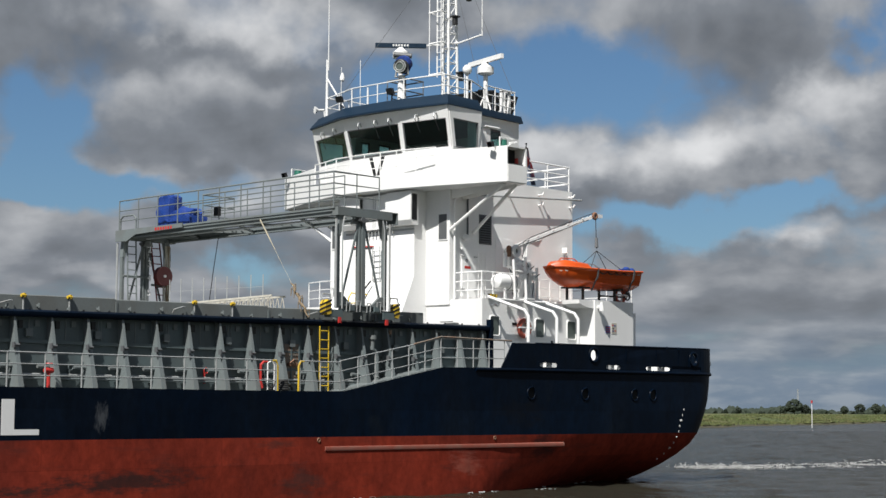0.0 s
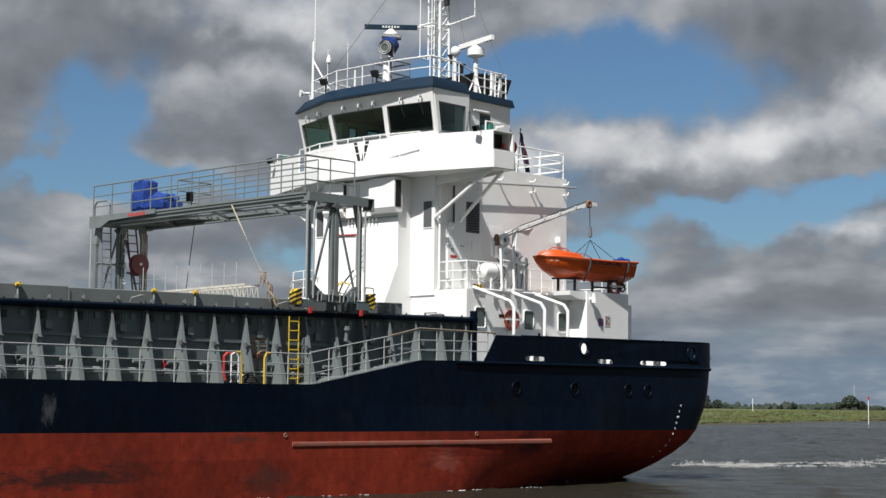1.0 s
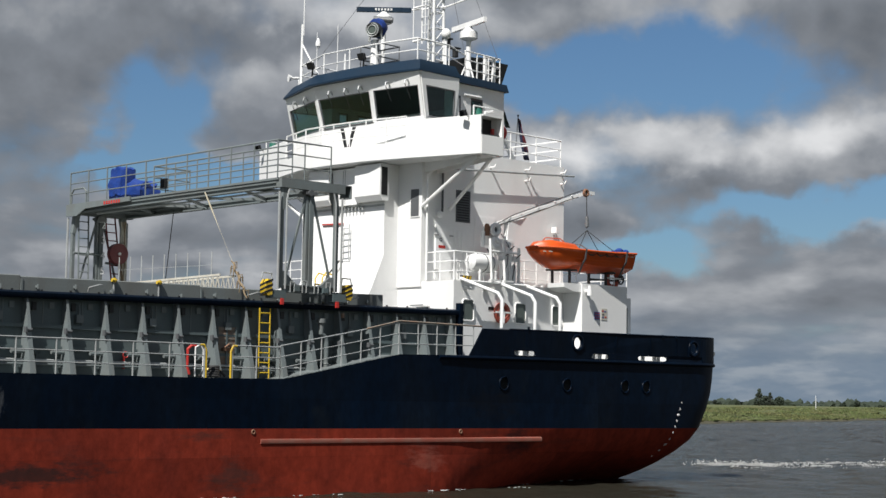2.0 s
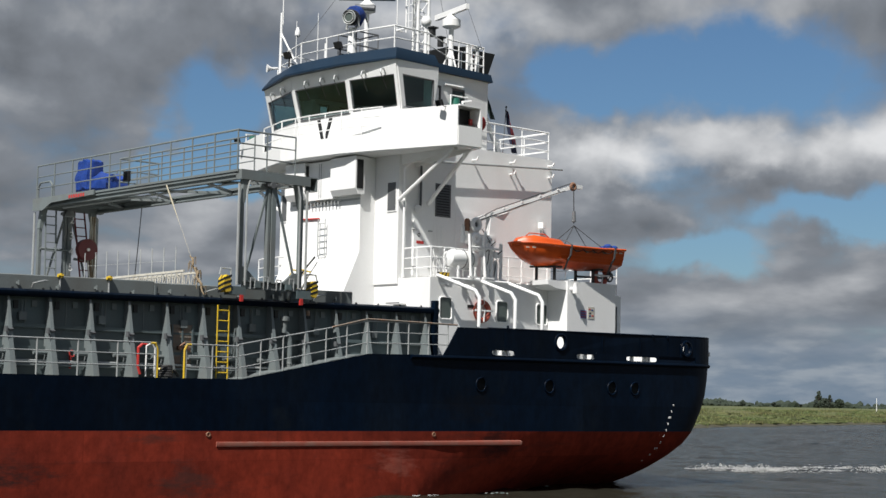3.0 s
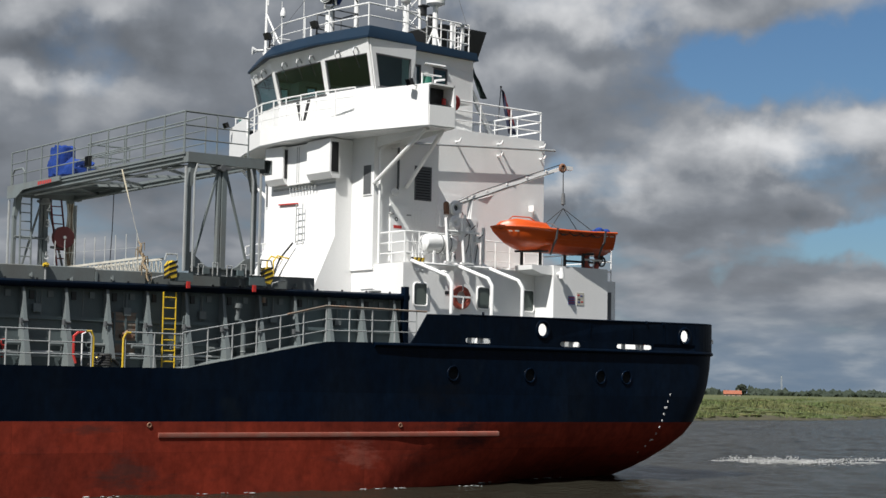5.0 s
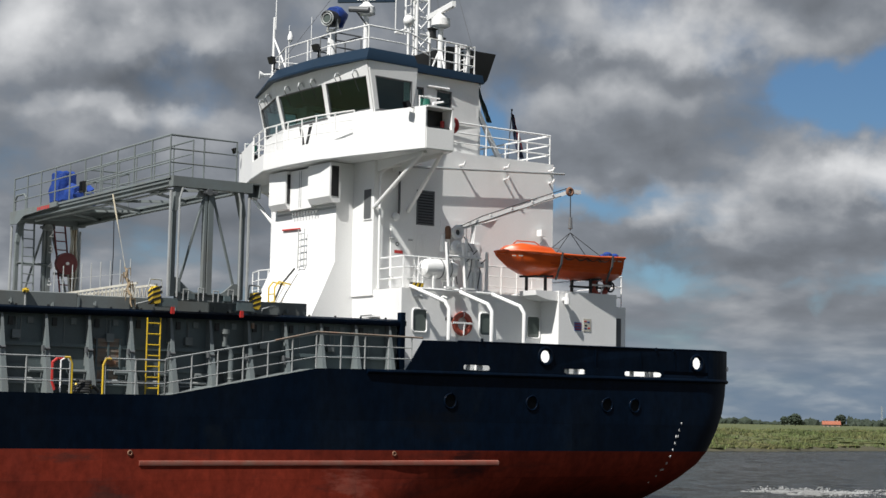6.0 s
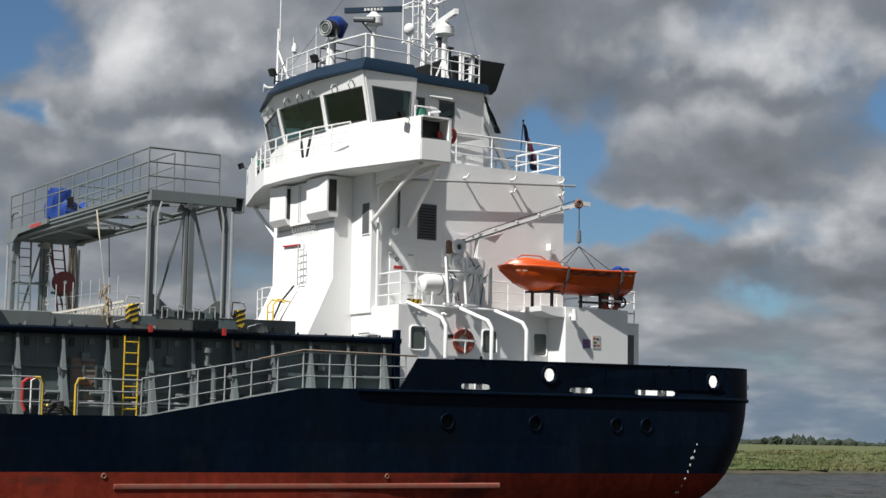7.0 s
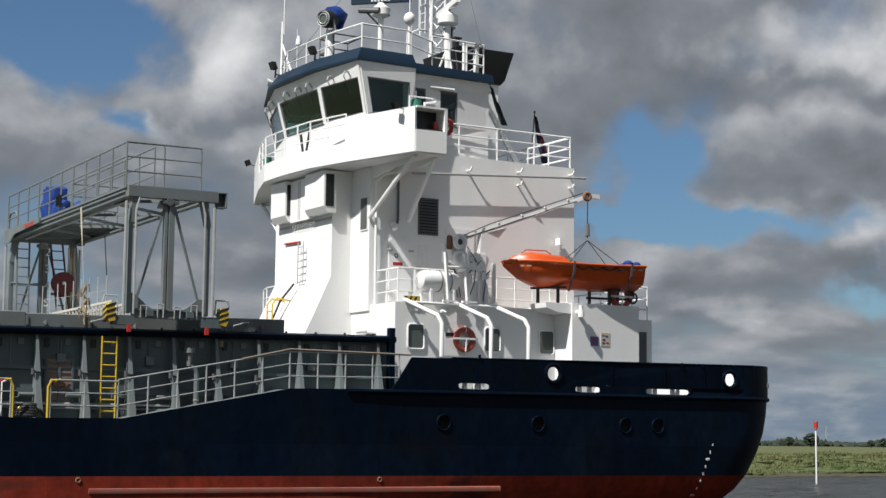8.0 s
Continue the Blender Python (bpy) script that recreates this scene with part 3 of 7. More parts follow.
def reeds():
    rnd = random.Random(4)
    rows = []
    for _ in range(13000):
        x = rnd.uniform(20, 420)
        v = 2.2 + 44 * rnd.random() ** 1.5
        clump = noise.noise((x * 0.09, v * 0.1, 7.0))
        if clump < -0.2 and rnd.random() < 0.7:
            continue
        z = float(np.interp(v, (2, 4.5, 7.5, 10, 14, 20), (0.38, 0.55, 0.75, 1.05, 1.35, 1.45)))
        z += (0.55 * noise.noise((x * 0.07, v * 0.13, 1.0)) + 0.34 * noise.noise((x * 0.21, v * 0.3, 2.0))) * min(1, v / 6)
        w = rnd.uniform(0.5, 1.5)
        rows.append((x - 0.087 * min(v, 60), bank_y(x) + v, z - 0.08, w, w * rnd.uniform(0.6, 1.0), rnd.uniform(0.05, 0.15) * (1 + 1.5 * max(0, clump)), rnd.random() * 3))
    tagged(new("bank_grass", lumps("bank_grass", rows, GRASS, 0.3, 8, True)), "tufts of green and straw-coloured bank grass", "grass", kind="stuff")


def reed_blades():
    """Upright blades in clumps along the far bank, as one mesh."""
    rnd = np.random.RandomState(14)
    n = 110000
    x = rnd.uniform(20, 420, n)
    v = 1.4 + 34 * rnd.rand(n) ** 1.5
    clump = np.sin(x * 0.35 + 2 * np.sin(v * 0.5)) + np.sin(x * 0.11 + v * 0.3) + rnd.normal(0, 0.6, n)
    keep = clump > -1.0
    x, v, clump = x[keep], v[keep], clump[keep]
    n = len(x)
    base = np.interp(v, (1.6, 2, 4.5, 7.5, 10, 14, 20), (0.25, 0.38, 0.55, 0.75, 1.05, 1.35, 1.45))
    lift = np.array([(0.55 * noise.noise((a * 0.07, b * 0.13, 1.0)) + 0.34 * noise.noise((a * 0.21, b * 0.3, 2.0))) * min(1, b / 6) for a, b in zip(x, v)])
    px, py, pz = x - 0.087 * v, np.array([bank_y(a) for a in x]) + v, base + lift - 0.1
    tall, wide = rnd.uniform(0.16, 0.40, n) * (1 + 0.25 * np.clip(clump, 0, 2)), rnd.uniform(0.06, 0.16, n)
    turn, lean = rnd.uniform(0, 3.14, n), rnd.normal(0.06, 0.12, n)
    cx, cy = np.cos(turn) * wide, np.sin(turn) * wide
    pts = np.stack([np.stack([px - cx, py - cy, pz], -1), np.stack([px + cx, py + cy, pz], -1), np.stack([px + lean, py, pz + tall], -1)], 1).reshape(-1, 3)
    data = bpy.data.meshes.new("reeds")
    data.from_pydata(pts.tolist(), [], np.arange(3 * n).reshape(-1, 3).tolist())
    data.materials.append(BLADE)
    tagged(new("reeds", data), "upright green and straw-coloured reeds along the bank", "reeds", kind="stuff")


CAMERA_SPOT = Vector((-53.2, -42, 0))


def by_bearing(degrees, distance):
    """A place on the land at a compass bearing (from +y towards +x) from the near bank."""
    a = radians(degrees)
    return CAMERA_SPOT + Vector((math.sin(a), math.cos(a), 0)) * distance


def crown_mesh(seed, wide, tall, base, cone=False):
    rnd = random.Random(seed)
    rows = []
    for _ in range(170):
        u = rnd.random() ** (1.35 if cone else 1.0)
        h = base + (tall - base) * u
        if cone:
            reach = wide * (1 - u) ** 0.8 * 0.95 + 0.08
        else:
            reach = wide * math.sqrt(max(0.05, 1 - (2 * u - 0.9) ** 2 * 0.85))
        a, d = rnd.uniform(0, 6.283), reach * rnd.random() ** 0.4
        r = rnd.uniform(0.12, 0.24) * wide * (0.9 if cone else 1)
        rows.append((math.cos(a) * d, math.sin(a) * d, h, r, r, r * rnd.uniform(0.6, 1.0), rnd.random() * 6))
    return lumps("crown", rows, LEAF, 0.4, seed)


def tree(seed, wide, tall, cone=False):
    rnd = random.Random(seed)
    ob = new("tree")
    ob.empty_display_size = 0.5
    bm = fresh()
    tube(bm, [(0, 0, -0.3), (0.08 * wide, 0, tall * 0.25), (0, 0.05 * wide, tall * 0.75)], [0.05 * tall, 0.04 * tall, 0.012 * tall], 7)
    for k in range(5):
        a, h = k * 1.3 + rnd.random(), tall * rnd.uniform(0.25, 0.5)
        tube(bm, [(0, 0, h), (math.cos(a) * wide * 0.35, math.sin(a) * wide * 0.35, h + tall * 0.14), (math.cos(a) * wide * 0.65, math.sin(a) * wide * 0.65, h + tall * 0.3)], [0.02 * tall, 0.014 * tall, 0.005 * tall], 5)
    part("trunk", bm, BARK, ob)
    crown = new("crown", crown_mesh(seed, wide, tall, tall * (0.12 if cone else 0.2), cone))
    crown.parent = ob
    return tagged(ob, "dark conifer on the far meadow" if cone else "dark green broadleaf tree on the far meadow", "tree", "far trees")


def far_trees():
    rnd = random.Random(11)
    kinds = [tree(21, 3.6, 6.6), tree(22, 4.5, 7.5), tree(23, 2.6, 5.2), tree(24, 2.9, 8.4, True)]
    spots = [(59.0, 900, 1, 0.95), (59.35, 905, 0, 0.7), (58.65, 900, 0, 0.6), (60.6, 930, 2, 0.8), (54.05, 820, 3, 0.95), (54.4, 825, 3, 0.75), (54.25, 840, 0, 0.7), (54.7, 830, 0, 0.65),
             (45.15, 700, 1, 0.62), (44.8, 705, 2, 0.7), (46.6, 700, 2, 0.9), (41.2, 720, 1, 0.50), (40.8, 720, 0, 0.45), (41.6, 715, 2, 0.6), (38.2, 760, 2, 0.8), (38.9, 760, 1, 0.75),
             (57.2, 950, 0, 0.50), (56.8, 955, 2, 0.55), (61.6, 900, 2, 1.0), (61.1, 960, 0, 0.8), (52.6, 900, 2, 0.50), (51.6, 920, 0, 0.41), (50.2, 900, 2, 0.47), (48.8, 860, 0, 0.39), (47.9, 860, 2, 0.44), (43.2, 800, 0, 0.40), (42.4, 790, 2, 0.50)]
    for k, (a, d, which, s) in enumerate(spots):
        p = by_bearing(a, d)
        src = kinds[which]
        src.scale = (s, s, s)
        copy_thing(src, pose(p.x, p.y, 1.45, 0, 0, rnd.uniform(0, 360)))
    for k, src in enumerate(kinds):
        p = by_bearing(36.0 - 2.1 * k, 850 + 20 * k)
        src.scale = (0.8, 0.8, 0.8)
        src.matrix_basis = pose(p.x, p.y, 1.45) @ Matrix.Scale(0.8, 4)
    # the hedges and woods that close the horizon
    rows = []
    for k in range(2600):
        a = rnd.uniform(8, 66)
        d = rnd.choice((980, 1050, 1250, 1500)) + rnd.uniform(-30, 30)
        p = by_bearing(a, d)
        tall = 1.0 + 3.0 * max(0, noise.noise((a * 0.8, d * 0.002, 0)) + 0.35) * d / 1000 + 0.9 * rnd.random()
        wide = rnd.uniform(1.6, 4.0)
        rows.append((p.x, p.y, 1.2 + tall * rnd.uniform(0.2, 0.45), wide, wide, tall * rnd.uniform(0.45, 1.0), rnd.random() * 6))
    tagged(new("far_woods", lumps("far_woods", rows, LEAF, 0.3, 6)), "dark green hedges and woods along the horizon", "woods", kind="stuff")


def farmhouse():
    p = by_bearing(46.3, 690)
    ob = new("farmhouse")
    m = pose(p.x, p.y, 1.4, 0, 0, -42)
    ob.matrix_basis = m @ Matrix.Scale(0.8, 4)
    tagged(ob, "low brick farmhouse with an orange tiled roof", "house")
    part("wall", box(fresh(), -4.2, 4.2, -2.2, 2.2, -0.2, 1.2), BRICK, ob)
    part("roof", prism(fresh(), [(-2.6, 1.1), (2.6, 1.1), (0, 2.9)], "x", -4.5, 4.5), TILE, ob, "orange tiled pitched roof")
    bm = fresh()
    box(bm, 2.6, 3.2, -0.3, 0.3, 2.2, 3.4)
    part("chimney", bm, BRICK, ob)
    for x in (-2.8, -0.8, 1.6):
        part("window", box(fresh(), x - 0.4, x + 0.4, -2.26, -2.19, 0.2, 0.95), DARKGLASS, ob)


def beacon(x, y, tall, label, cage=True):
    ob = new("river_beacon")
    ob.matrix_basis = pose(x, y, -1.5)
    tagged(ob, label, "beacon", "river beacons")
    part("pole", tube(fresh(), [(0, 0, 0), (0, 0, tall + 1.5)], 0.055, 10), WHITE, ob, "white-painted pole")
    if cage:
        top = part("topmark", tube(fresh(), [(0, 0, tall + 1.2), (0, 0, tall + 1.62)], [0.15, 0.15], 12), SIGNRED, ob, "red can topmark")
        bm = fresh()
        ring(bm, (0, 0, tall + 1.65), "z", 0.15, 0.02, 14, 6)
        ring(bm, (0, 0, tall + 1.2), "z", 0.15, 0.02, 14, 6)
        part("rim", bm, SIGNRED, top)


def far_mast(bearing, distance, tall):
    p = by_bearing(bearing, distance)
    ob = new("lattice_mast")
    ob.matrix_basis = pose(p.x, p.y, 1.2)
    tagged(ob, "grey lattice radio mast far behind the trees", "mast", "far masts")
    bm = fresh()
    w = 0.7
    for sx, sy in ((-1, -1), (1, -1), (1, 1), (-1, 1)):
        tube(bm, [(sx * w, sy * w, 0), (sx * w * 0.4, sy * w * 0.4, tall)], 0.12, 5)
    part("leg", bm, STEEL, ob)
    bm = fresh()
    for k in range(12):
        a, b = tall * k / 12, tall * (k + 1) / 12
        wa, wb = w * (1 - 0.6 * k / 12), w * (1 - 0.6 * (k + 1) / 12)
        beam(bm, (-wa, -wa, a), (wb, -wb, b), 0.07, 0.07)
        beam(bm, (wa, wa, a), (-wb, wb, b), 0.07, 0.07)
    part("brace", bm, STEEL, ob)


river()
far_land()
near_land()
reeds()
reed_blades()
far_trees()
farmhouse()
beacon(200, 106.8, 4.4, "white beacon pole with a red topmark in the far shallows")
beacon(23.22, 52.45, 4.1, "white beacon pole with a red can topmark by the bank")
beacon(*by_bearing(55.85, 330)[:2], 4.3, "plain white marker pole on the bank", False)
far_mast(59.12, 1500, 21)
far_mast(39.4, 1500, 17)
far_mast(47.9, 1600, 18)


# ---- the ship: x aft, y to starboard, z up from the waterline ----
ship = new("cargo_ship")
tagged(ship, "coastal cargo ship with navy and red hull and white superstructure", "ship")
BASE[ship] = Vector((0, 0, 0))
ABOARD.append(ship)

BEAM = 6.1
STERN = [(-3.0, -13.0, 3.5), (-1.0, -2.5, 1.6), (0.0, -0.35, 1.6), (0.3, -0.15, 1.6), (0.6, -0.02, 1.6), (1.0, 0.22, 1.65), (1.5, 0.75, 1.9), (2.0, 1.12, 1.95), (2.5, 1.4, 1.9), (3.0, 1.62, 1.9), (3.5, 1.76, 1.95), (4.0, 1.82, 1.95), (5.0, 1.82, 1.95)]
FORE = [-86, -85, -83, -80, -76, -72, -66, -58, -50, -42, -36, -31, -27, -23, -20.5, -18.6, -17.5, -16.4, -15.4, -14.35, -13.2, -12, -10.9, -9.5, -8, -6.6, -5.2, -4.0]


def stern_at(z):
    zs = [s[0] for s in STERN]
    return float(np.interp(z, zs, [s[1] for s in STERN])), float(np.interp(z, zs, [s[2] for s in STERN]))


def sheer(x):
    return float(np.interp(x, [-86, -78, -72, -18.7, -14.35, -12, 2], [5.5, 5.2, 3.12, 3.12, 3.93, 3.97, 4.05]))


def half(x, z):
    b = BEAM
    if x < -68:
        b *= max(0.01, 1 - ((-68 - x) / 18.2) ** 2.2)
    if z < 1.9 and x > -13:      # the run aft fines away below the boot line
        b -= 2.4 * ((min(x, -4.5) + 13) / 8) ** 1.5 * ((1.9 - max(z, -1.0)) / 1.9) ** 2
    return b


def outline(z_of):
    """The port half of the hull at a height (a function of x), from the bow to the middle of the transom."""
    aft = z_of(0)
    end, r = stern_at(aft)
    pts = []
    limit = end - r
    for k, x in enumerate(FORE):
        xx = x if x < -14.4 else -14.35 + (x + 14.35) * (limit + 14.35) / (-3.6 + 14.35)
        z = z_of(xx)
        pts.append(Vector((xx, -half(xx, z), z)))
    b = half(limit, aft)
    r = min(r, b - 0.02)
    for k in range(16):
        a = math.pi / 2 * k / 15
        pts.append(Vector((limit + r * math.sin(a), -(b - r) - r * math.cos(a), z_of(limit + r * math.sin(a)))))
    for k in (0.5, 0.0):
        pts.append(Vector((end, -(b - r) * k, z_of(end))))
    return pts


def both(pts):
    return pts + [Vector((p.x, -p.y, p.z)) for p in reversed(pts[:-1])]


def shell(bm, levels):
    return loft(bm, [both(outline(z)) for z in levels], closed=False, cap=False)


BOOT = 1.81
red_levels = [(lambda x, z=z: z) for z in (-3, -1, 0, 0.15, 0.3, 0.6, 1.0, 1.4, BOOT)]
blue_levels = [(lambda x, z=z: z) for z in (BOOT, 2.1, 2.5, 3.0)] + [(lambda x, f=f: 3.0 + (sheer(x) - 3.0) * f) for f in (0.5, 1.0)]
bottom = part("bottom_plating", shell(fresh(), red_levels), RED, ship, "worn red antifouling with scuffs and rust")
hull = part("hull", shell(fresh(), blue_levels), NAVY, ship, "navy blue painted hull plating")


def decks():
    bm = fresh()
    edge = outline(lambda x: sheer(x) - 0.02)
    rows = [[bm.verts.new(p), bm.verts.new((p.x, 0, p.z + 0.05)), bm.verts.new((p.x, -p.y, p.z))] for p in edge[:-1]]
    for a, b in zip(rows, rows[1:]):
        for k in (0, 1):
            bm.faces.new((a[k], b[k], b[k + 1], a[k + 1]))
    part("deck", bm, GREY, ship, "grey painted steel deck")


decks()


def bulwark():
    """The raised plating round the stern, with its round leads and oval freeing ports cut through."""
    bm = fresh()
    z0, z1 = 3.98, 4.90

    def top(x):
        return float(np.interp(x, [-11.2, 1.8], [4.80, 4.93]))

    def floor(x):
        return sheer(x) - 0.005

    y = -BEAM

    def quad(p):
        bm.faces.new([bm.verts.new(q) for q in p])

    def hole(x0, x1, zlo, zhi, cx, cz, rx, rz, seg=24):
        power = 1.0 if rx == rz else 0.5
        turns = [(math.cos(2 * math.pi * k / seg), math.sin(2 * math.pi * k / seg)) for k in range(seg)]
        inner = [(cx + math.copysign(abs(u) ** power, u) * rx, cz + math.copysign(abs(w) ** power, w) * rz) for u, w in turns]
        outer = []
        for px, pz in inner:
            dx, dz = (px - cx) / (x1 - cx if px > cx else cx - x0), (pz - cz) / (zhi - cz if pz > cz else cz - zlo)
            m = max(abs(dx), abs(dz))
            outer.append((cx + (px - cx) / m, cz + (pz - cz) / m))
        for sgn in (1, -1):
            a = [bm.verts.new((px, y * sgn, pz)) for px, pz in inner]
            b = [bm.verts.new((px, y * sgn, pz)) for px, pz in outer]
            for k in range(seg):
                bm.faces.new((a[k], a[(k + 1) % seg], b[(k + 1) % seg], b[k]))
        # close the corners that the rim skips
        for sgn in (1, -1):
            for cxx, czz in ((x0, zlo), (x1, zlo), (x1, zhi), (x0, zhi)):
                near = sorted(outer, key=lambda p: abs(p[0] - cxx) / (x1 - x0) + abs(p[1] - czz) / (zhi - zlo))[:2]
                bm.faces.new([bm.verts.new((cxx, y * sgn, czz))] + [bm.verts.new((p[0], y * sgn, p[1])) for p in near])

    mid = 4.24
    slots = [(-9.6, -8.65), (-5.95, -5.12), (-3.62, -2.08)]
    rounds = [(-6.66, 0.21), (-0.62, 0.21)]
    xs = -11.55
    # lower band with the oval ports
    x = -10.95
    for a, b in slots:
        for sgn in (1, -1):
            quad([(x, y * sgn, floor(x)), (a - 0.06, y * sgn, floor(a)), (a - 0.06, y * sgn, mid), (x, y * sgn, mid)])
        hole(a - 0.06, b + 0.06, floor(a), mid, (a + b) / 2, 4.115, (b - a) / 2, 0.082)
        x = b + 0.06
    for sgn in (1, -1):
        quad([(x, y * sgn, floor(x)), (-0.14, y * sgn, floor(0)), (-0.14, y * sgn, mid), (x, y * sgn, mid)])
        quad([(xs, y * sgn, floor(xs)), (-10.95, y * sgn, floor(-10.95)), (-10.95, y * sgn, mid), (xs + 0.2, y * sgn, mid)])
        quad([(xs + 0.2, y * sgn, mid), (-10.95, y * sgn, mid), (-10.95, y * sgn, top(-10.9)), (-10.98, y * sgn, top(-11))])
    # upper band with the round leads
    x = -10.95
    for c, r in rounds:
        for sgn in (1, -1):
            quad([(x, y * sgn, mid), (c - 0.3, y * sgn, mid), (c - 0.3, y * sgn, top(c)), (x, y * sgn, top(x))])
        hole(c - 0.3, c + 0.3, mid, top(c), c, mid + 0.27, r, r)
        x = c + 0.3
    for sgn in (1, -1):
        quad([(x, y * sgn, mid), (-0.14, y * sgn, mid), (-0.14, y * sgn, top(0)), (x, y * sgn, top(x))])
    # round the stern
    low = both([p for p in outline(lambda x: floor(x)) if p.x > -0.16])
    loft(bm, [low, [Vector((p.x, p.y, top(p.x))) for p in low]], closed=False, cap=False)
    bmesh.ops.remove_doubles(bm, verts=bm.verts, dist=0.002)
    ob = part("bulwark", bm, NAVY, ship, "navy bulwark plating round the poop", smooth=False)
    thick = ob.modifiers.new("thickness", "SOLIDIFY")
    thick.thickness, thick.offset = 0.05, 0
    for c, r in rounds:
        for sgn in (1, -1):
            part("round_fairlead", ring(fresh(), (c, y * sgn, mid + 0.27), "y", r + 0.03, 0.065, 24, 8), NAVY, ob, "navy round mooring lead")
    for a, b in slots[:3]:
        bm = fresh()
        cx, rx = (a + b) / 2, (b - a) / 2
        loop = [(cx + math.copysign(rx - 0.085, math.cos(t)) + 0.085 * math.cos(t), y + 0.01, 4.115 + 0.085 * math.sin(t)) for t in [2 * math.pi * k / 24 for k in range(25)]]
        tube(bm, loop, 0.014, 6)
        part("freeing_port_rim", bm, LOUVRE, ob, "grey rim of an oval freeing port")
        for k in range(2):
            xx = a + (b - a) * (0.3 + 0.4 * k)
            part("roller", tube(fresh(), [(xx, y + 0.16, 4.0), (xx, y + 0.16, 4.26)], 0.07, 10), WHITE, ob, "white mooring roller")
    bm = fresh()
    cap_line = [p for p in both(outline(lambda x: top(x))) if p.x > -10.96]
    half_n = len(cap_line) // 2
    for some in (cap_line[: half_n + 1], cap_line[half_n:]):
        tube(bm, some, 0.035, 6)
    part("cap_rail", bm, NAVY, ob)
    for xx in [-10.2 + 1.3 * k for k in range(8)]:
        for sgn in (1, -1):
            bm = fresh()
            prism(bm, [(sgn * (BEAM - 0.04), 4.0), (sgn * (BEAM - 0.5), 4.0), (sgn * (BEAM - 0.04), 4.75)], "x", xx, xx + 0.02)
            part("bulwark_stay", bm, WHITE, ob)
    for xx in (-9.05, -7.9, -4.75, -2.95, -1.55):
        part("weld_seam", box(fresh(), xx - 0.01, xx + 0.01, -BEAM - 0.031, -BEAM - 0.02, 4.30, 4.80), NAVY, ob)
    for xx in (-8.98, -2.35, -1.62):
        part("pad_eye", soften(box(fresh(), xx - 0.03, xx + 0.03, -BEAM - 0.06, -BEAM - 0.02, 4.84, 4.93), 0.01), NAVY, ob)
    lining = fresh()
    box(lining, -10.8, -0.25, BEAM - 0.075, BEAM - 0.06, 4.08, 4.82)
    box(lining, 1.70, 1.715, -4.12, 4.35, 4.1, 4.82)
    part("lining", lining, WHITE, ob, "white painted inside of the bulwark")
    # the stern chock that shows at the corner
    bm = fresh()
    box(bm, 0.98, 1.22, -5.66, -5.35, 4.33, 4.47)
    part("stern_chock", soften(bm, 0.03), WHITE, ob, "white stern chock")


bulwark()


def hull_details():
    for z, r, xa, name, mat in ((3.90, 0.065, -12.7, "rubbing_strake", NAVY),):
        pts = [p + Vector((0, -0.02, 0)) for p in outline(lambda x: sheer(x) - 0.06) if p.x > xa]
        pts = [Vector((xa - 0.1, -BEAM, sheer(xa) - 0.06))] + pts
        full = pts + [Vector((p.x, -p.y, p.z)) for p in reversed(pts[:-1])]
        part(name, tube(fresh(), full, r, 8), mat, hull)
    for sgn in (1, -1):
        bm = fresh()
        loft(bm, [[(x, -sgn * (BEAM + d), 1.47 + dz) for d, dz in ((-0.03, -0.08), (0.022, -0.055), (0.032, 0.0), (0.022, 0.055), (-0.03, 0.08))] for x in (-19.35, -19.2, -15, -11, -8.5, -8.3)])
        part("rubbing_bar", bm, REDBAR, bottom, "worn pale red rubbing bar")
    for x in (-10.02, -7.13, -4.27, -3.17):
        for sgn in (-1, 1):
            # a proud rim, a dark well behind it and the pane at its bottom
            rim = part("porthole", ring(fresh(), (x, sgn * BEAM, 3.16), "y", 0.195, 0.03, 24, 8), NAVY, hull, "navy rim of a round porthole")
            bm = fresh()
            tube(bm, [(x, sgn * (BEAM - 0.02), 3.16), (x, sgn * (BEAM + 0.008), 3.16)], 0.185, 24)
            pane = part("pane", bm, PORT, rim, "dark porthole glass")
            bm = fresh()
            tube(bm, [(x - 0.12, sgn * (BEAM + 0.03), 3.33), (x, sgn * (BEAM + 0.05), 3.385), (x + 0.12, sgn * (BEAM + 0.03), 3.33)], 0.014, 6)
            part("eyebrow", bm, NAVY, rim)
    # overboard discharges
    for x, z in ((-19.6, 1.72), (-11.85, 1.72)):
        part("discharge", ring(fresh(), (x, -BEAM, z), "y", 0.05, 0.022, 14, 6), RUST, bottom, "rusty overboard discharge")
    # the white letter of the hull marking
    bm = fresh()
    box(bm, -30.17, -29.80, -BEAM - 0.006, -BEAM + 0.02, 1.94, 2.82)
    box(bm, -29.80, -29.08, -BEAM - 0.006, -BEAM + 0.02, 1.94, 2.08)
    part("hull_letter", bm, WHITE, hull, "white painted block letter")


hull_details()


def side_y(x, z):
    """The port side of the hull near the stern."""
    end, r = stern_at(z)
    b = half(min(x, end - r), z)
    r = min(r, b - 0.02)
    if x <= end - r:
        return -half(x, z)
    d = min(x - (end - r), r)
    return -(b - r) - math.sqrt(max(0, r * r - d * d))


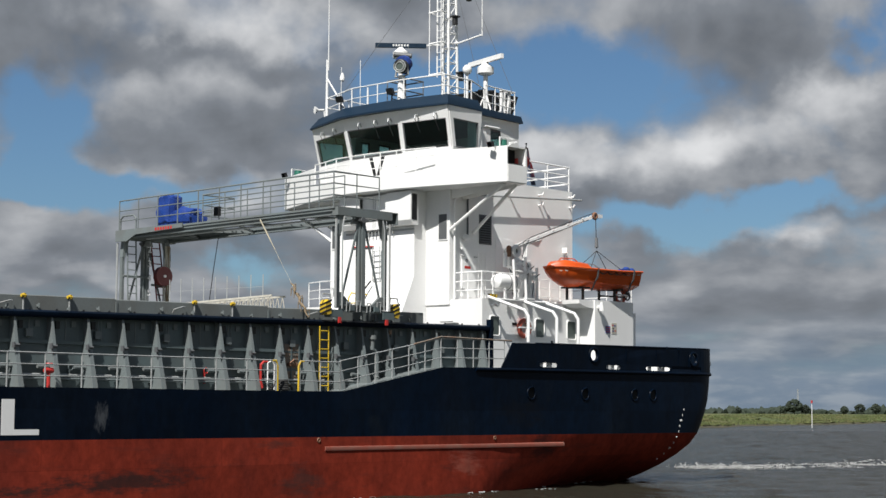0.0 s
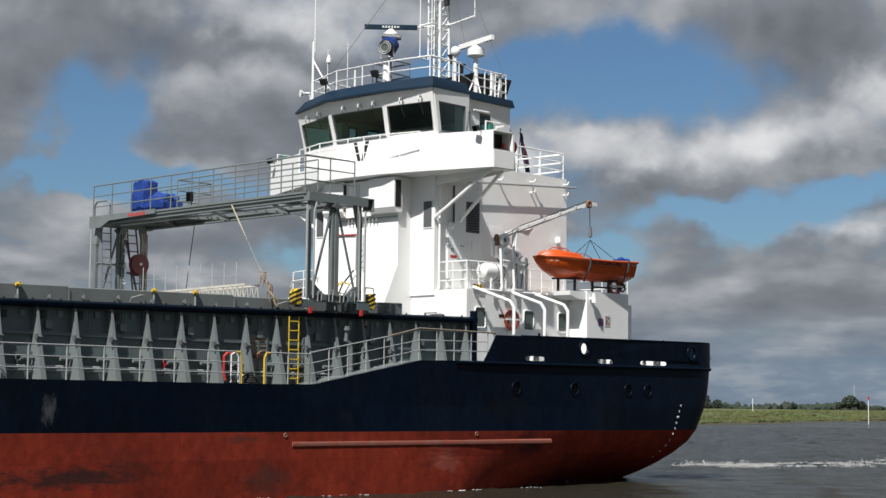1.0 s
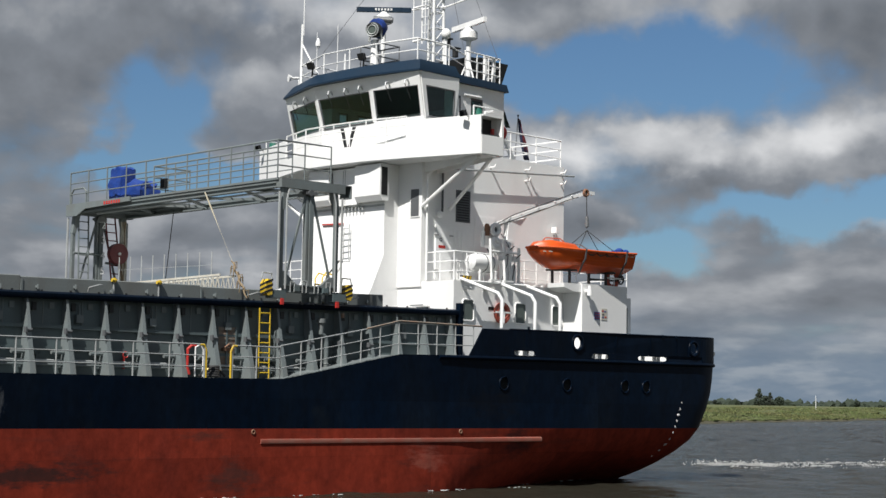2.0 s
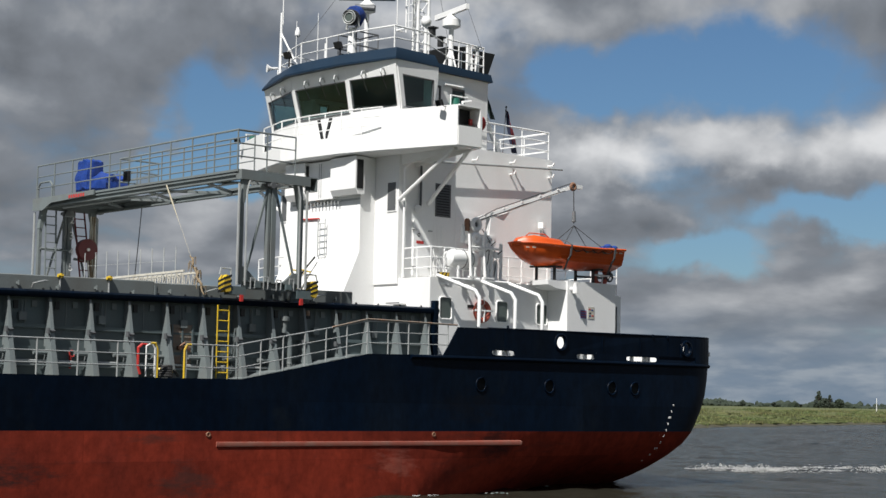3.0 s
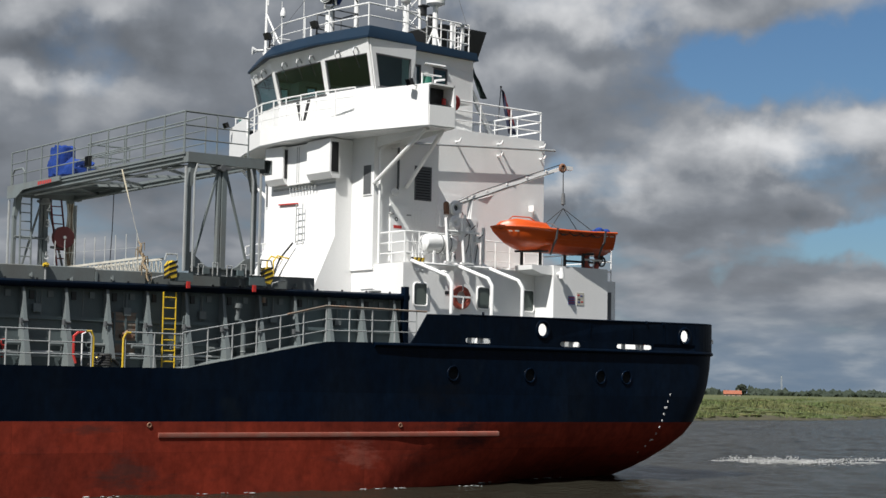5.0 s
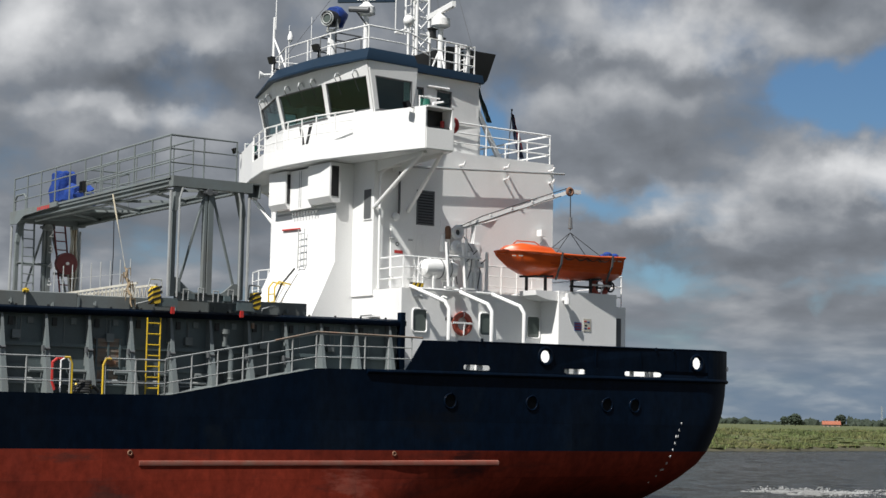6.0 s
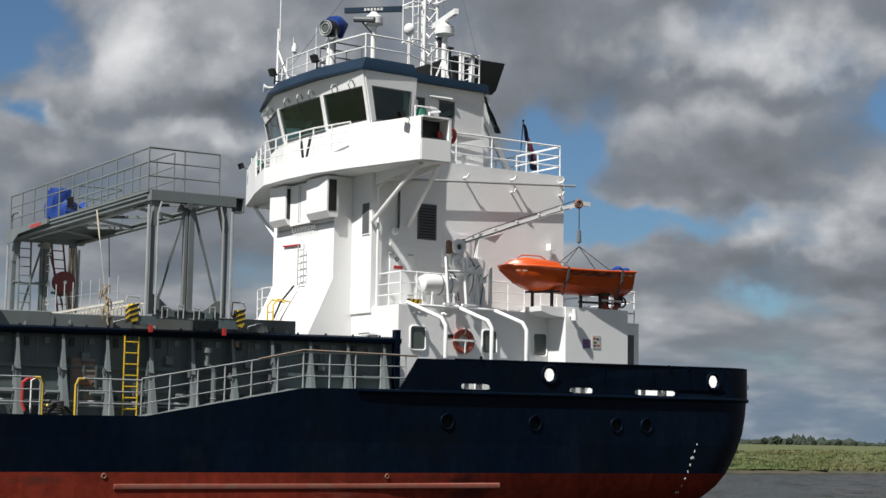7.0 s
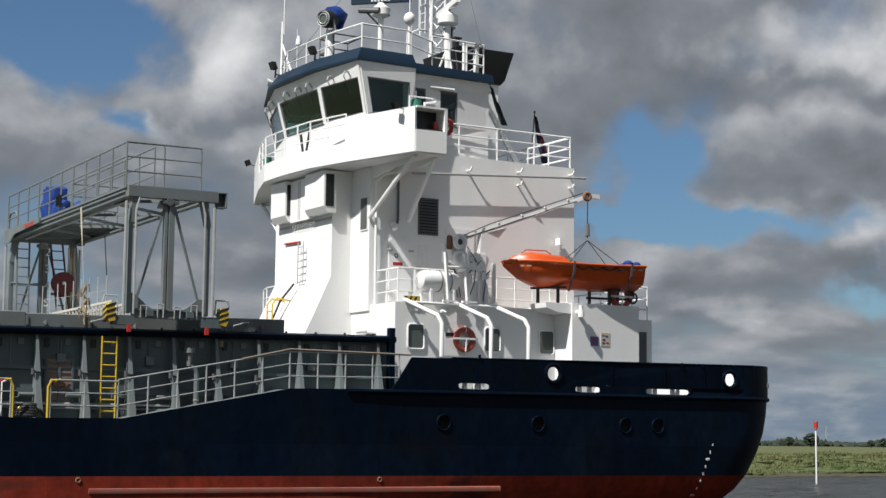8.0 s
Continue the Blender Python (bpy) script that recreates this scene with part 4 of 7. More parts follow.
def draught_marks():
    for k, text in enumerate(("4", "2", "6M", "8", "6", "4", "2", "5M", "8", "6")):
        z = 2.66 - 0.2 * k
        x = float(np.interp(z, (0.8, 1.3, 1.7, 2.23, 2.7), (-1.88, -1.76, -1.67, -1.45, -1.24)))
        e = 0.05
        p = Vector((x, side_y(x, z), z))
        du = (Vector((x + e, side_y(x + e, z), z)) - Vector((x - e, side_y(x - e, z), z))).normalized()
        dv = (Vector((x, side_y(x, z + e), z + e)) - Vector((x, side_y(x, z - e), z - e))).normalized()
        n = du.cross(dv).normalized()
        m = Matrix((du, dv, n)).transposed().to_4x4()
        m.translation = p + n * 0.012
        writing("draught_mark", text, 0.105, m, WHITE, hull)


draught_marks()


# ---- superstructure ----
house = part("poop_house", soften(box(fresh(), -10.55, -5.2, -4.4, 4.4, 3.9, 6.36), 0.3, 4), WHITE, ship, "white lower deckhouse with rounded corners")
aft_house = part("aft_house", soften(box(fresh(), -5.46, -3.18, -5.25, 5.25, 3.9, 6.52), 0.05, 2), WHITE, ship, "white deckhouse block with a recessed corner")
part("stern_locker", soften(box(fresh(), -3.2, -2.35, -4.75, 4.75, 3.9, 6.2), 0.05), WHITE, ship, "white stern locker with a dark door")
part("locker_door", soften(box(fresh(), -3.05, -2.55, -4.775, -4.74, 4.1, 5.85), 0.01), LOUVRE, ship, "dark locker door standing ajar")
tower = part("tower", soften(box(fresh(), -10.6, -3.82, -2.95, 2.95, 6.2, 10.72), 0.04), WHITE, ship, "white accommodation tower")


def tower_front():
    bm = fresh()
    prism(bm, [(-10.5, 3.9), (-12.0, 3.9), (-12.0, 5.5), (-11.62, 6.3), (-11.2, 7.2), (-11.2, 10.15), (-10.5, 10.15)], "y", -1.85, 1.85)
    front = part("trunk_casing", soften(bm, 0.03), WHITE, ship, "white casing with a sloped foot")
    # ventilation boxes under the bridge
    for y0, y1 in ((-1.98, -0.75), (0.55, 1.55)):
        bm = fresh()
        prism(bm, [(-11.15, 10.12), (-11.52, 10.12), (-11.52, 9.12), (-11.42, 8.95), (-11.15, 8.95)], "y", y0, y1)
        vent = part("vent_box", bm, WHITE, front, smooth=False)
        part("vent_slot", box(fresh(), -11.47, -11.22, y0 - 0.012, y0 + 0.02, 9.12, 10.02), BLACK, vent, "black air slot")
    part("vent_panel", soften(box(fresh(), -11.36, -11.15, -0.74, 0.54, 8.9, 10.1), 0.015), WHITE, front)
    bm = fresh()
    for y in (-0.1, 0.0):
        box(bm, -11.37, -11.35, y - 0.004, y + 0.004, 8.95, 10.05)
    part("panel_seam", bm, LOUVRE, front)
    bm = fresh()
    for k in range(9):
        y = -0.9 + 0.17 * k
        tube(bm, [(-11.2, y, 8.82), (-11.3, y, 8.82), (-11.3, y, 8.7)], 0.02, 5)
    box(bm, -11.23, -11.19, -1.85, 1.5, 8.80, 8.86)
    part("cable_hooks", bm, STEEL, front)
    # ladder and pipes on the casing
    bm = fresh()
    for y in (-0.3, 0.05):
        tube(bm, [(-11.32, y, 7.1), (-11.32, y, 8.3)], 0.018, 5)
    for k in range(6):
        tube(bm, [(-11.32, -0.3, 7.15 + 0.2 * k), (-11.32, 0.05, 7.15 + 0.2 * k)], 0.014, 5)
    part("casing_ladder", bm, STEEL, front)
    bm = fresh()
    for y in (0.15, 0.5):
        tube(bm, [(-12.04, y, 5.0), (-12.04, y, 6.5), (-11.9, y, 6.68), (-11.5, y, 6.62)], 0.025, 6)
    for k in range(6):
        tube(bm, [(-12.04, 0.15, 5.1 + 0.24 * k), (-12.04, 0.5, 5.1 + 0.24 * k)], 0.02, 5)
    part("yellow_ladder", bm, YELLOW, front, "yellow access ladder")
    part("pipe", tube(fresh(), [(-11.95, 0.3, 6.1), (-11.78, 0.2, 6.6), (-11.45, 0.0, 7.1)], 0.03, 6), RUBBER, front, "black hose")
    part("boat_hook", tube(fresh(), [(-11.24, 0.1, 8.33), (-11.24, 1.15, 8.36)], 0.025, 6), SIGNRED, front, "red boat hook")
    # windows and panels beside the casing
    for y0, y1 in ((-2.87, -2.44), (2.44, 2.87)):
        w = part("window", soften(box(fresh(), -10.625, -10.59, y0, y1, 8.42, 9.36), 0.008), WHITE, tower)
        part("pane", box(fresh(), -10.632, -10.60, y0 + 0.03, y1 - 0.03, 8.46, 9.32), LOUVRE, w, "grey blind behind glass")


tower_front()


def louvre(x0, x1, z0, z1, y):
    frame_ = part("louvre", box(fresh(), x0, x1, y - 0.012, y + 0.02, z0, z1), BLACK, tower, "dark ventilation louvre")
    n = 11
    for k in range(n):
        z = z0 + 0.03 + (z1 - z0 - 0.06) * (k + 0.5) / n
        bm = fresh()
        loft(bm, [[(x, y - 0.012, z + 0.03), (x, y - 0.045, z - 0.015), (x, y - 0.038, z - 0.02), (x, y - 0.01, z + 0.022)] for x in (x0 + 0.03, x1 - 0.03)])
        part("slat", bm, LOUVRE, frame_)
    bm = fresh()
    for a, b, c, d in ((x0 - 0.03, x1 + 0.03, z0 - 0.03, z0 + 0.02), (x0 - 0.03, x1 + 0.03, z1 - 0.02, z1 + 0.03), (x0 - 0.03, x0 + 0.02, z0, z1), (x1 - 0.02, x1 + 0.03, z0, z1)):
        box(bm, a, b, y - 0.03, y + 0.01, c, d)
    part("frame", bm, LOUVRE, frame_)


louvre(-9.05, -8.47, 8.42, 9.40, -2.95)


def weather_door(x0, x1, z0, z1, y):
    d = part("door", soften(box(fresh(), x0, x1, y - 0.05, y + 0.01, z0, z1), 0.02), WHITE, tower, "white steel weather door")
    for z in (z0 + 0.25, z1 - 0.3):
        part("dog_clip", tube(fresh(), [(x0 - 0.06, y - 0.05, z), (x0 + 0.1, y - 0.07, z)], 0.03, 6), STEEL, d)
        part("dog_clip", tube(fresh(), [(x1 - 0.1, y - 0.07, z), (x1 + 0.05, y - 0.07, z)], 0.025, 6), STEEL, d)
    part("sign", box(fresh(), x0 + 0.12, x0 + 0.42, y - 0.058, y - 0.04, z0 + 0.98, z0 + 1.07), SIGNRED, d, "red notice bar")
    part("round_sign", ring(fresh(), (x0 + 0.22, y - 0.052, z0 + 1.25), "y", 0.05, 0.012, 14, 5), BLACK, d)


weather_door(-10.0, -9.3, 6.5, 8.2, -2.95)


def tower_side():
    y = -2.95
    # lifted panel beside the winch, pipes, hose box, brackets with a long pipe
    part("panel", soften(box(fresh(), -8.2, -7.25, y - 0.02, y + 0.01, 7.2, 8.65), 0.015), WHITE, tower)
    part("down_pipe", tube(fresh(), [(-10.45, y - 0.1, 6.4), (-10.45, y - 0.1, 9.75), (-10.3, y - 0.2, 9.95), (-9.6, y - 0.6, 10.12)], 0.04, 8), WHITE, tower)
    part("cable_pipe", tube(fresh(), [(-9.75, y - 0.07, 9.9), (-9.75, y - 0.07, 8.75), (-9.8, y - 0.1, 8.6), (-9.95, y - 0.12, 8.6)], 0.035, 8), LOUVRE, tower, "grey cable pipe")
    bm = fresh()
    ball(bm, (-9.9, y - 0.12, 8.55), 0.12, 10)
    part("lamp", bm, WHITE, tower, "white bulkhead lamp")
    part("boom_pipe", tube(fresh(), [(-9.4, y - 0.22, 10.06), (-3.55, y - 0.22, 10.42)], 0.035, 8), STEEL, tower, "grey pipe boom on brackets")
    for x, z in ((-7.5, 10.32), (-5.8, 10.42), (-5.8, 10.05), (-4.0, 10.5), (-4.0, 10.12)):
        bm = fresh()
        tube(bm, [(x, y + 0.02, z), (x, y - 0.2, z), (x + 0.03, y - 0.24, z + 0.1)], 0.03, 6)
        part("bracket", bm, WHITE, tower)
    # flood lamp and gas bottles
    bm = fresh()
    tube(bm, [(-4.32, y, 8.2), (-4.38, y - 0.14, 8.25), (-4.4, y - 0.16, 8.4)], 0.022, 6)
    box(bm, -4.52, -4.32, y - 0.3, y - 0.06, 8.38, 8.58)
    part("flood_lamp", bm, WHITE, tower, "white flood lamp")
    bm = fresh()
    for k in range(4):
        xx = -9.15 + 0.12 * k
        tube(bm, [(xx, y - 0.05, 6.4), (xx, y - 0.05, 8.1)], 0.012, 5)
    part("conduit", bm, WHITE, tower)


tower_side()


def house_details():
    y = -4.4
    for x in (-9.92, -7.52, -5.75):
        bm = fresh()
        pts = []
        for cx, cz, a0 in ((0.16, 0.24, 0), (-0.16, 0.24, 90), (-0.16, -0.24, 180), (0.16, -0.24, 270)):
            for k in range(5):
                a = radians(a0 + 22.5 * k)
                pts.append((x + cx + 0.09 * math.cos(a), y - 0.02, 5.45 + cz + 0.09 * math.sin(a)))
        tube(bm, pts + pts[:2], 0.024, 6)
        w = part("window", bm, WHITE, house, "white rounded window frame")
        bm = fresh()
        loft(bm, [[(p[0], y - 0.006 + d, p[2]) for p in pts] for d in (0, 0.02)])
        part("pane", bm, DARKGLASS, w, "dark cabin window glass")
    # bent white pipe stanchions from the bulwark to the deck edge
    for x in (-10.05, -8.55, -7.38):
        bm = fresh()
        tube(bm, [(x, -6.0, 4.85), (x, -6.0, 5.72), (x - 0.05, -5.88, 5.92), (x - 0.25, -4.45, 6.42)], 0.055, 8)
        part("bent_stanchion", bm, WHITE, ship, "white bent pipe stanchion")
    part("stanchion_rail", tube(fresh(), [(-10.3, -4.75, 6.33), (-7.5, -4.75, 6.33)], 0.04, 8), WHITE, ship)
    # corner fillet at the recess, lamp, notices
    bm = fresh()
    prism(bm, [(-5.47, 6.5), (-6.3, 6.5), (-6.28, 6.36), (-5.9, 6.25), (-5.47, 6.22)], "y", -5.2, -4.42)
    part("corner_knee", bm, WHITE, aft_house)
    bm = fresh()
    tube(bm, [(-5.28, -5.25, 6.25), (-5.28, -5.42, 6.3), (-5.28, -5.42, 6.45)], 0.06, 8)
    tube(bm, [(-5.28, -5.42, 6.12), (-5.28, -5.42, 6.28)], 0.09, 10)
    part("deck_lamp", bm, WHITE, aft_house, "white deck lamp")
    blue_sign = part("notice", box(fresh(), -4.85, -4.58, -5.262, -5.24, 5.36, 5.62), surface("notice_blue", (0.10, 0.14, 0.35), 0.5), aft_house, "blue and red notice plate")
    for k in range(3):
        part("bar", box(fresh(), -4.84, -4.59, -5.268, -5.25, 5.40 + 0.08 * k, 5.425 + 0.08 * k), SIGNRED, blue_sign)
    pale = part("notice", box(fresh(), -4.5, -4.2, -5.262, -5.24, 5.36, 5.74), CREAM, aft_house, "pale notice plate with blue and red marks")
    for k, (dx, dz, mat) in enumerate(((0.03, 0.28, SIGNRED), (0.15, 0.26, TARP), (0.05, 0.16, BLACK), (0.04, 0.07, TARP), (0.17, 0.08, SIGNRED))):
        part("bar", box(fresh(), -4.5 + dx, -4.5 + dx + 0.09, -5.268, -5.25, 5.36 + dz, 5.36 + dz + 0.04), mat, pale)
    part("nameplate_bar", box(fresh(), -9.0, -8.75, -4.412, -4.39, 5.5, 5.6), BLACK, house)
    # small outlets on the upper edge
    for x in (-10.1, -9.2):
        part("scupper", tube(fresh(), [(x, -4.38, 6.15), (x, -4.6, 6.15), (x + 0.1, -4.65, 6.1)], 0.04, 6), WHITE, house)
    # tray on the front of the house
    bm = fresh()
    box(bm, -10.85, -10.5, -3.35, -2.75, 5.55, 5.6)
    tube(bm, [(-10.85, -3.35, 5.62), (-10.85, -2.75, 5.62)], 0.03, 6)
    part("shelf", bm, WHITE, house)
    part("red_bar", tube(fresh(), [(-11.3, -3.2, 5.42), (-11.3, -2.1, 5.48)], 0.02, 6), SIGNRED, house, "red painted bar")


house_details()


# ---- bridge deck, wings and wheelhouse ----
def swept(p, start, reach, aft, out, limit=None):
    """The starboard side of the bridge sweeps further aft and out than the port side."""
    w = min(1.0, max(0.0, (p[1] - start) / reach))
    if limit is not None:
        w *= min(1.0, max(0.0, (limit - p[0]) / 1.5))
    return Vector((p[0] + aft * w, p[1] + out * w, p[2]))


def wing_sweep(p):
    return swept(p, 1.5, 4.1, 0.64, 0.40)


def house_sweep(p):
    return swept(p, 1.4, 2.1, 0.65, 0.48, -9.0)


def sweep_all(parent, rule):
    for child in parent.children_recursive:
        if child.data and child.name.split(".")[0] not in ("bridge_front_rail", "post"):
            for v in child.data.vertices:
                v.co = rule(v.co)


FRONT = [(-10.70, -5.65), (-11.42, -3.05), (-11.75, -1.5), (-11.82, 0), (-11.75, 1.5), (-11.42, 3.05), (-10.70, 5.65)]


def bridge_deck():
    bm = fresh()
    deck_edge = FRONT + [(-9.8, 5.7), (-9.1, 2.9), (-6.6, 2.9), (-6.6, -2.9), (-9.1, -2.9), (-9.8, -5.7)]
    loft(bm, [[(x, y, z) for x, y in deck_edge] for z in (10.17, 10.32)])
    deck = part("bridge_deck", bm, WHITE, ship, "white bridge deck with wings")

    def wall(name, pts, z0, z1, label=""):
        bm = fresh()
        loft(bm, [[(x, y, z) for x, y in pts] for z in (z0, z1)], closed=False, cap=False)
        ob = part(name, bm, WHITE, deck, label, smooth=False)
        m = ob.modifiers.new("thickness", "SOLIDIFY")
        m.thickness, m.offset = 0.06, 0
        return ob

    wall("low_bulwark", FRONT[1:6], 10.2, 10.72)
    for s in (1, -1):
        wall("wing_bulwark", [(-11.42, s * -3.05), (-10.70, s * -5.65)], 10.2, 11.40, "solid white wing bulwark")
        # the wing's end: a low plate, a dark open locker above it
        wall("wing_end", [(-10.70, s * -5.65), (-9.8, s * -5.7)], 10.2, 10.78)
        bm = fresh()
        box(bm, -10.62, -9.86, min(s * -5.62, s * -5.2), max(s * -5.62, s * -5.2), 10.8, 10.84)
        box(bm, -10.62, -9.86, min(s * -5.25, s * -5.2), max(s * -5.25, s * -5.2), 10.8, 11.36)
        part("side_light_box", bm, BLACK, deck, "black side light screen")
        bm = fresh()
        box(bm, -10.70, -9.80, min(s * -5.72, s * -5.18), max(s * -5.72, s * -5.18), 11.36, 11.41)
        box(bm, -9.86, -9.78, min(s * -5.72, s * -5.2), max(s * -5.72, s * -5.2), 10.2, 11.41)
        part("wing_top", bm, WHITE, deck)
        bm = fresh()
        tube(bm, [(-9.98, s * -5.42, 10.84), (-9.98, s * -5.42, 11.06)], 0.06, 10)
        part("side_light", bm, SIGNRED if s > 0 else GREEN, deck, "red port side light" if s > 0 else "green starboard side light")
        # supports under the wing
        for x0, y0, x1, y1 in ((-10.62, -2.98, -10.55, -5.35), (-9.4, -2.98, -9.9, -5.3)):
            part("wing_brace", tube(fresh(), [(x0, s * y0, 8.75), (x1, s * y1, 10.16)], 0.06, 8), WHITE, deck)
        bm = fresh()
        for x in (-10.5, -9.95):
            prism(bm, [(s * -2.95, 10.17), (s * -5.4, 10.17), (s * -5.4, 10.1), (s * -2.95, 9.85)], "x", x, x + 0.03)
        part("deck_bracket", bm, WHITE, deck)
        # searchlight, lamp and horn on the wing
        bm = fresh()
        tube(bm, [(-10.3, s * -5.4, 11.41), (-10.3, s * -5.4, 11.55), (-9.95, s * -5.4, 11.62)], 0.03, 6)
        tube(bm, [(-10.7, s * -5.3, 11.4), (-10.7, s * -5.3, 11.72), (-10.0, s * -5.3, 11.72)], 0.022, 6)
        part("lamp_stand", bm, WHITE, deck)
        bm = fresh()
        tube(bm, [(-10.45, s * -5.2, 11.45), (-10.45, s * -5.2, 11.66)], [0.17, 0.15], 12)
        part("covered_pelorus", bm, GREEN, deck, "green covered compass repeater")
        # a flood light hung out in front of the wing bulwark, tipped down
        lamp_y = s * -5.25
        bm = fresh()
        loft(bm, [[(x, lamp_y + w, z) for x, z in ((-11.13, 11.33), (-11.20, 11.50), (-11.08, 11.54), (-11.01, 11.38))] for w in (-0.1, 0.1)])
        lampy = part("flood_light", bm, BLACK, deck, "black flood light on the wing", smooth=False)
        part("lens", loft(fresh(), [[(x, lamp_y + w, z) for x, z in ((-11.138, 11.335), (-11.205, 11.49), (-11.19, 11.495), (-11.12, 11.34))] for w in (-0.08, 0.08)]), PORT, lampy)
        part("arm", tube(fresh(), [(-11.05, lamp_y, 11.42), (-10.9, lamp_y, 11.36), (-10.8, lamp_y, 11.38)], 0.014, 6), LOUVRE, lampy)
    for k, (x, y, turn) in enumerate(((-9.58, -5.42, 0), (-9.58, 5.42, 0))):
        bm = fresh()
        ring(bm, (x, y, 10.98), "x", 0.17, 0.06, 20, 8)
        part("wing_lifebuoy", bm, SIGNRED, deck, "red lifebuoy hung behind the wing")
    railing(deck, [wing_sweep((x, y, 10.72)) for x, y in FRONT[1:6]], 0.80, 1.0, 3, WHITE, 0.022, "bridge_front_rail")
    # the dark letter-shaped emblem on the bridge front
    bm = fresh()
    for y0, y1 in ((0.31, 0.07), (-0.29, -0.04)):
        loft(bm, [[(x, y - 0.075, z), (x, y + 0.075, z), (x + 0.02, y + 0.075, z), (x + 0.02, y - 0.075, z)] for x, y, z in ((-11.20, y0, 11.50), (-11.20, y1, 10.76))])
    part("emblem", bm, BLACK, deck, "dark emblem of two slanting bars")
    for v in deck.data.vertices:
        v.co = wing_sweep(v.co)
    sweep_all(deck, wing_sweep)
    return deck


deck = bridge_deck()

SILL = [(-11.17, 1.42), (-11.17, -1.30), (-10.93, -3.36), (-9.52, -3.30)]


def wheelhouse():
    """Front facets with raked windows; the lower wall stands upright, the window band leans out."""
    low = [(-11.17, 0), (-11.17, -1.30), (-10.95, -3.38), (-9.50, -3.34), (-9.50, -2.82), (-6.7, -2.72)]
    topp = [(-11.52, 0), (-11.52, -1.38), (-11.27, -3.46), (-9.50, -3.40), (-9.50, -2.82), (-6.7, -2.72)]
    body = new("wheelhouse")
    body.parent = ship
    body.empty_display_size = 0.2
    BASE[body] = Vector((0, 0, 0))
    tagged(body, "white wheelhouse with raked green-tinted windows")
    z0, z1, z2, z3 = 10.3, 11.58, 12.54, 12.98

    def at(a, b, f, z):
        pa, pb = low, topp
        g = max(0.0, (z - z1) / (z3 - z1))
        u = (Vector(pa[a]).lerp(Vector(pa[b]), f)).lerp(Vector(pb[a]).lerp(Vector(pb[b]), f), g)
        return u

    def facet(a, b, windows, mirror, flip=1, cross=False):
        """Wall between corners a and b with openings given as (start, end) along it."""
        bm = fresh()

        def p(f, z, inset=0.0):
            if cross:
                q = at(a, b, 1, z)
                u = Vector((q.x, q.y * (1 - 2 * f)))
            else:
                u = at(a, b, f, z)
            return Vector((u.x, u.y * mirror, z))

        def quad(f0, f1, za, zb):
            bm.faces.new([bm.verts.new(p(*q)) for q in ((f0, za), (f1, za), (f1, zb), (f0, zb))])
        quad(0, 1, z0, z1)
        quad(0, 1, z2, z3)
        edge = 0.0
        for f0, f1 in windows:
            quad(edge, f0, z1, z2)
            edge = f1
        quad(edge, 1, z1, z2)
        bmesh.ops.remove_doubles(bm, verts=bm.verts, dist=0.0005)
        wall = part("wall", bm, WHITE, body, smooth=False)
        m = wall.modifiers.new("thickness", "SOLIDIFY")
        m.thickness, m.offset = 0.09, 0
        for f0, f1 in windows:
            bm = fresh()
            corners = [p(f0, z1), p(f1, z1), p(f1, z2), p(f0, z2)]
            n = (corners[1] - corners[0]).cross(corners[2] - corners[1]).normalized()
            loft(bm, [[c + n * 0.01 for c in corners], [c - n * 0.01 for c in corners]])
            pane = part("pane", bm, GLASS, wall, "green-tinted raked window pane")
            pane.visible_shadow = False
            bm = fresh()
            tube(bm, corners + corners[:2], 0.035, 6)
            part("window_seal", bm, LOUVRE, wall)
        return wall

    facet(0, 1, [(0.035, 0.965)], 1, cross=True)
    for s in (1, -1):
        facet(1, 2, [(0.05, 0.94)], s)
        facet(2, 3, [(0.10, 0.90)], s)
        facet(3, 4, [], s)
        facet(4, 5, [(0.10, 0.24), (0.42, 0.62)], s)
    facet(5, 5, [(0.15, 0.4), (0.6, 0.85)], 1, cross=True)
    # lining, ceiling, console
    bm = fresh()
    loft(bm, [[(x + 0.12, y * 0.96, z) for x, y in low + [(a, -b) for a, b in reversed(low[1:])]] for z in (12.72, 12.78)])
    part("headliner", bm, INSIDE, body)
    bm = fresh()
    prism(bm, [(-10.8, 10.3), (-10.2, 10.3), (-10.2, 11.3), (-10.75, 11.55), (-10.8, 11.5)], "y", -2.6, 2.6)
    part("console", bm, CONSOLE, body)
    part("chart_table", box(fresh(), -8.2, -7.0, 0.6, 2.5, 10.3, 11.35), CONSOLE, body)
    bm = fresh()
    box(bm, -9.7, -9.3, -0.9, -0.4, 10.9, 11.05)
    box(bm, -9.35, -9.25, -0.9, -0.4, 11.0, 11.8)
    tube(bm, [(-9.5, -0.65, 10.3), (-9.5, -0.65, 10.9)], 0.07, 8)
    part("helm_chair", soften(bm, 0.03), RUBBER, body, "dark helm chair")
    # wipers along the top of the panes
    for y in (-3.0, -2.2, -1.0, -0.3, 0.5, 1.9, 2.7):
        x = -11.62 if abs(y) < 1.4 else -11.62 + (abs(y) - 1.4) * 0.12
        bm = fresh()
        tube(bm, [(x + 0.14, y, 12.60), (x + 0.06, y, 12.72), (x - 0.04, y, 12.70), (x - 0.08, y - 0.02, 12.58)], 0.024, 6)
        wiper = part("wiper", bm, STEEL, body, "pale window wiper on a bent arm")
        part("blade", tube(fresh(), [(x - 0.08, y - 0.02, 12.58), (x + 0.02, y - 0.06, 12.35), (x + 0.12, y - 0.09, 12.1)], 0.012, 5), BLACK, wiper)
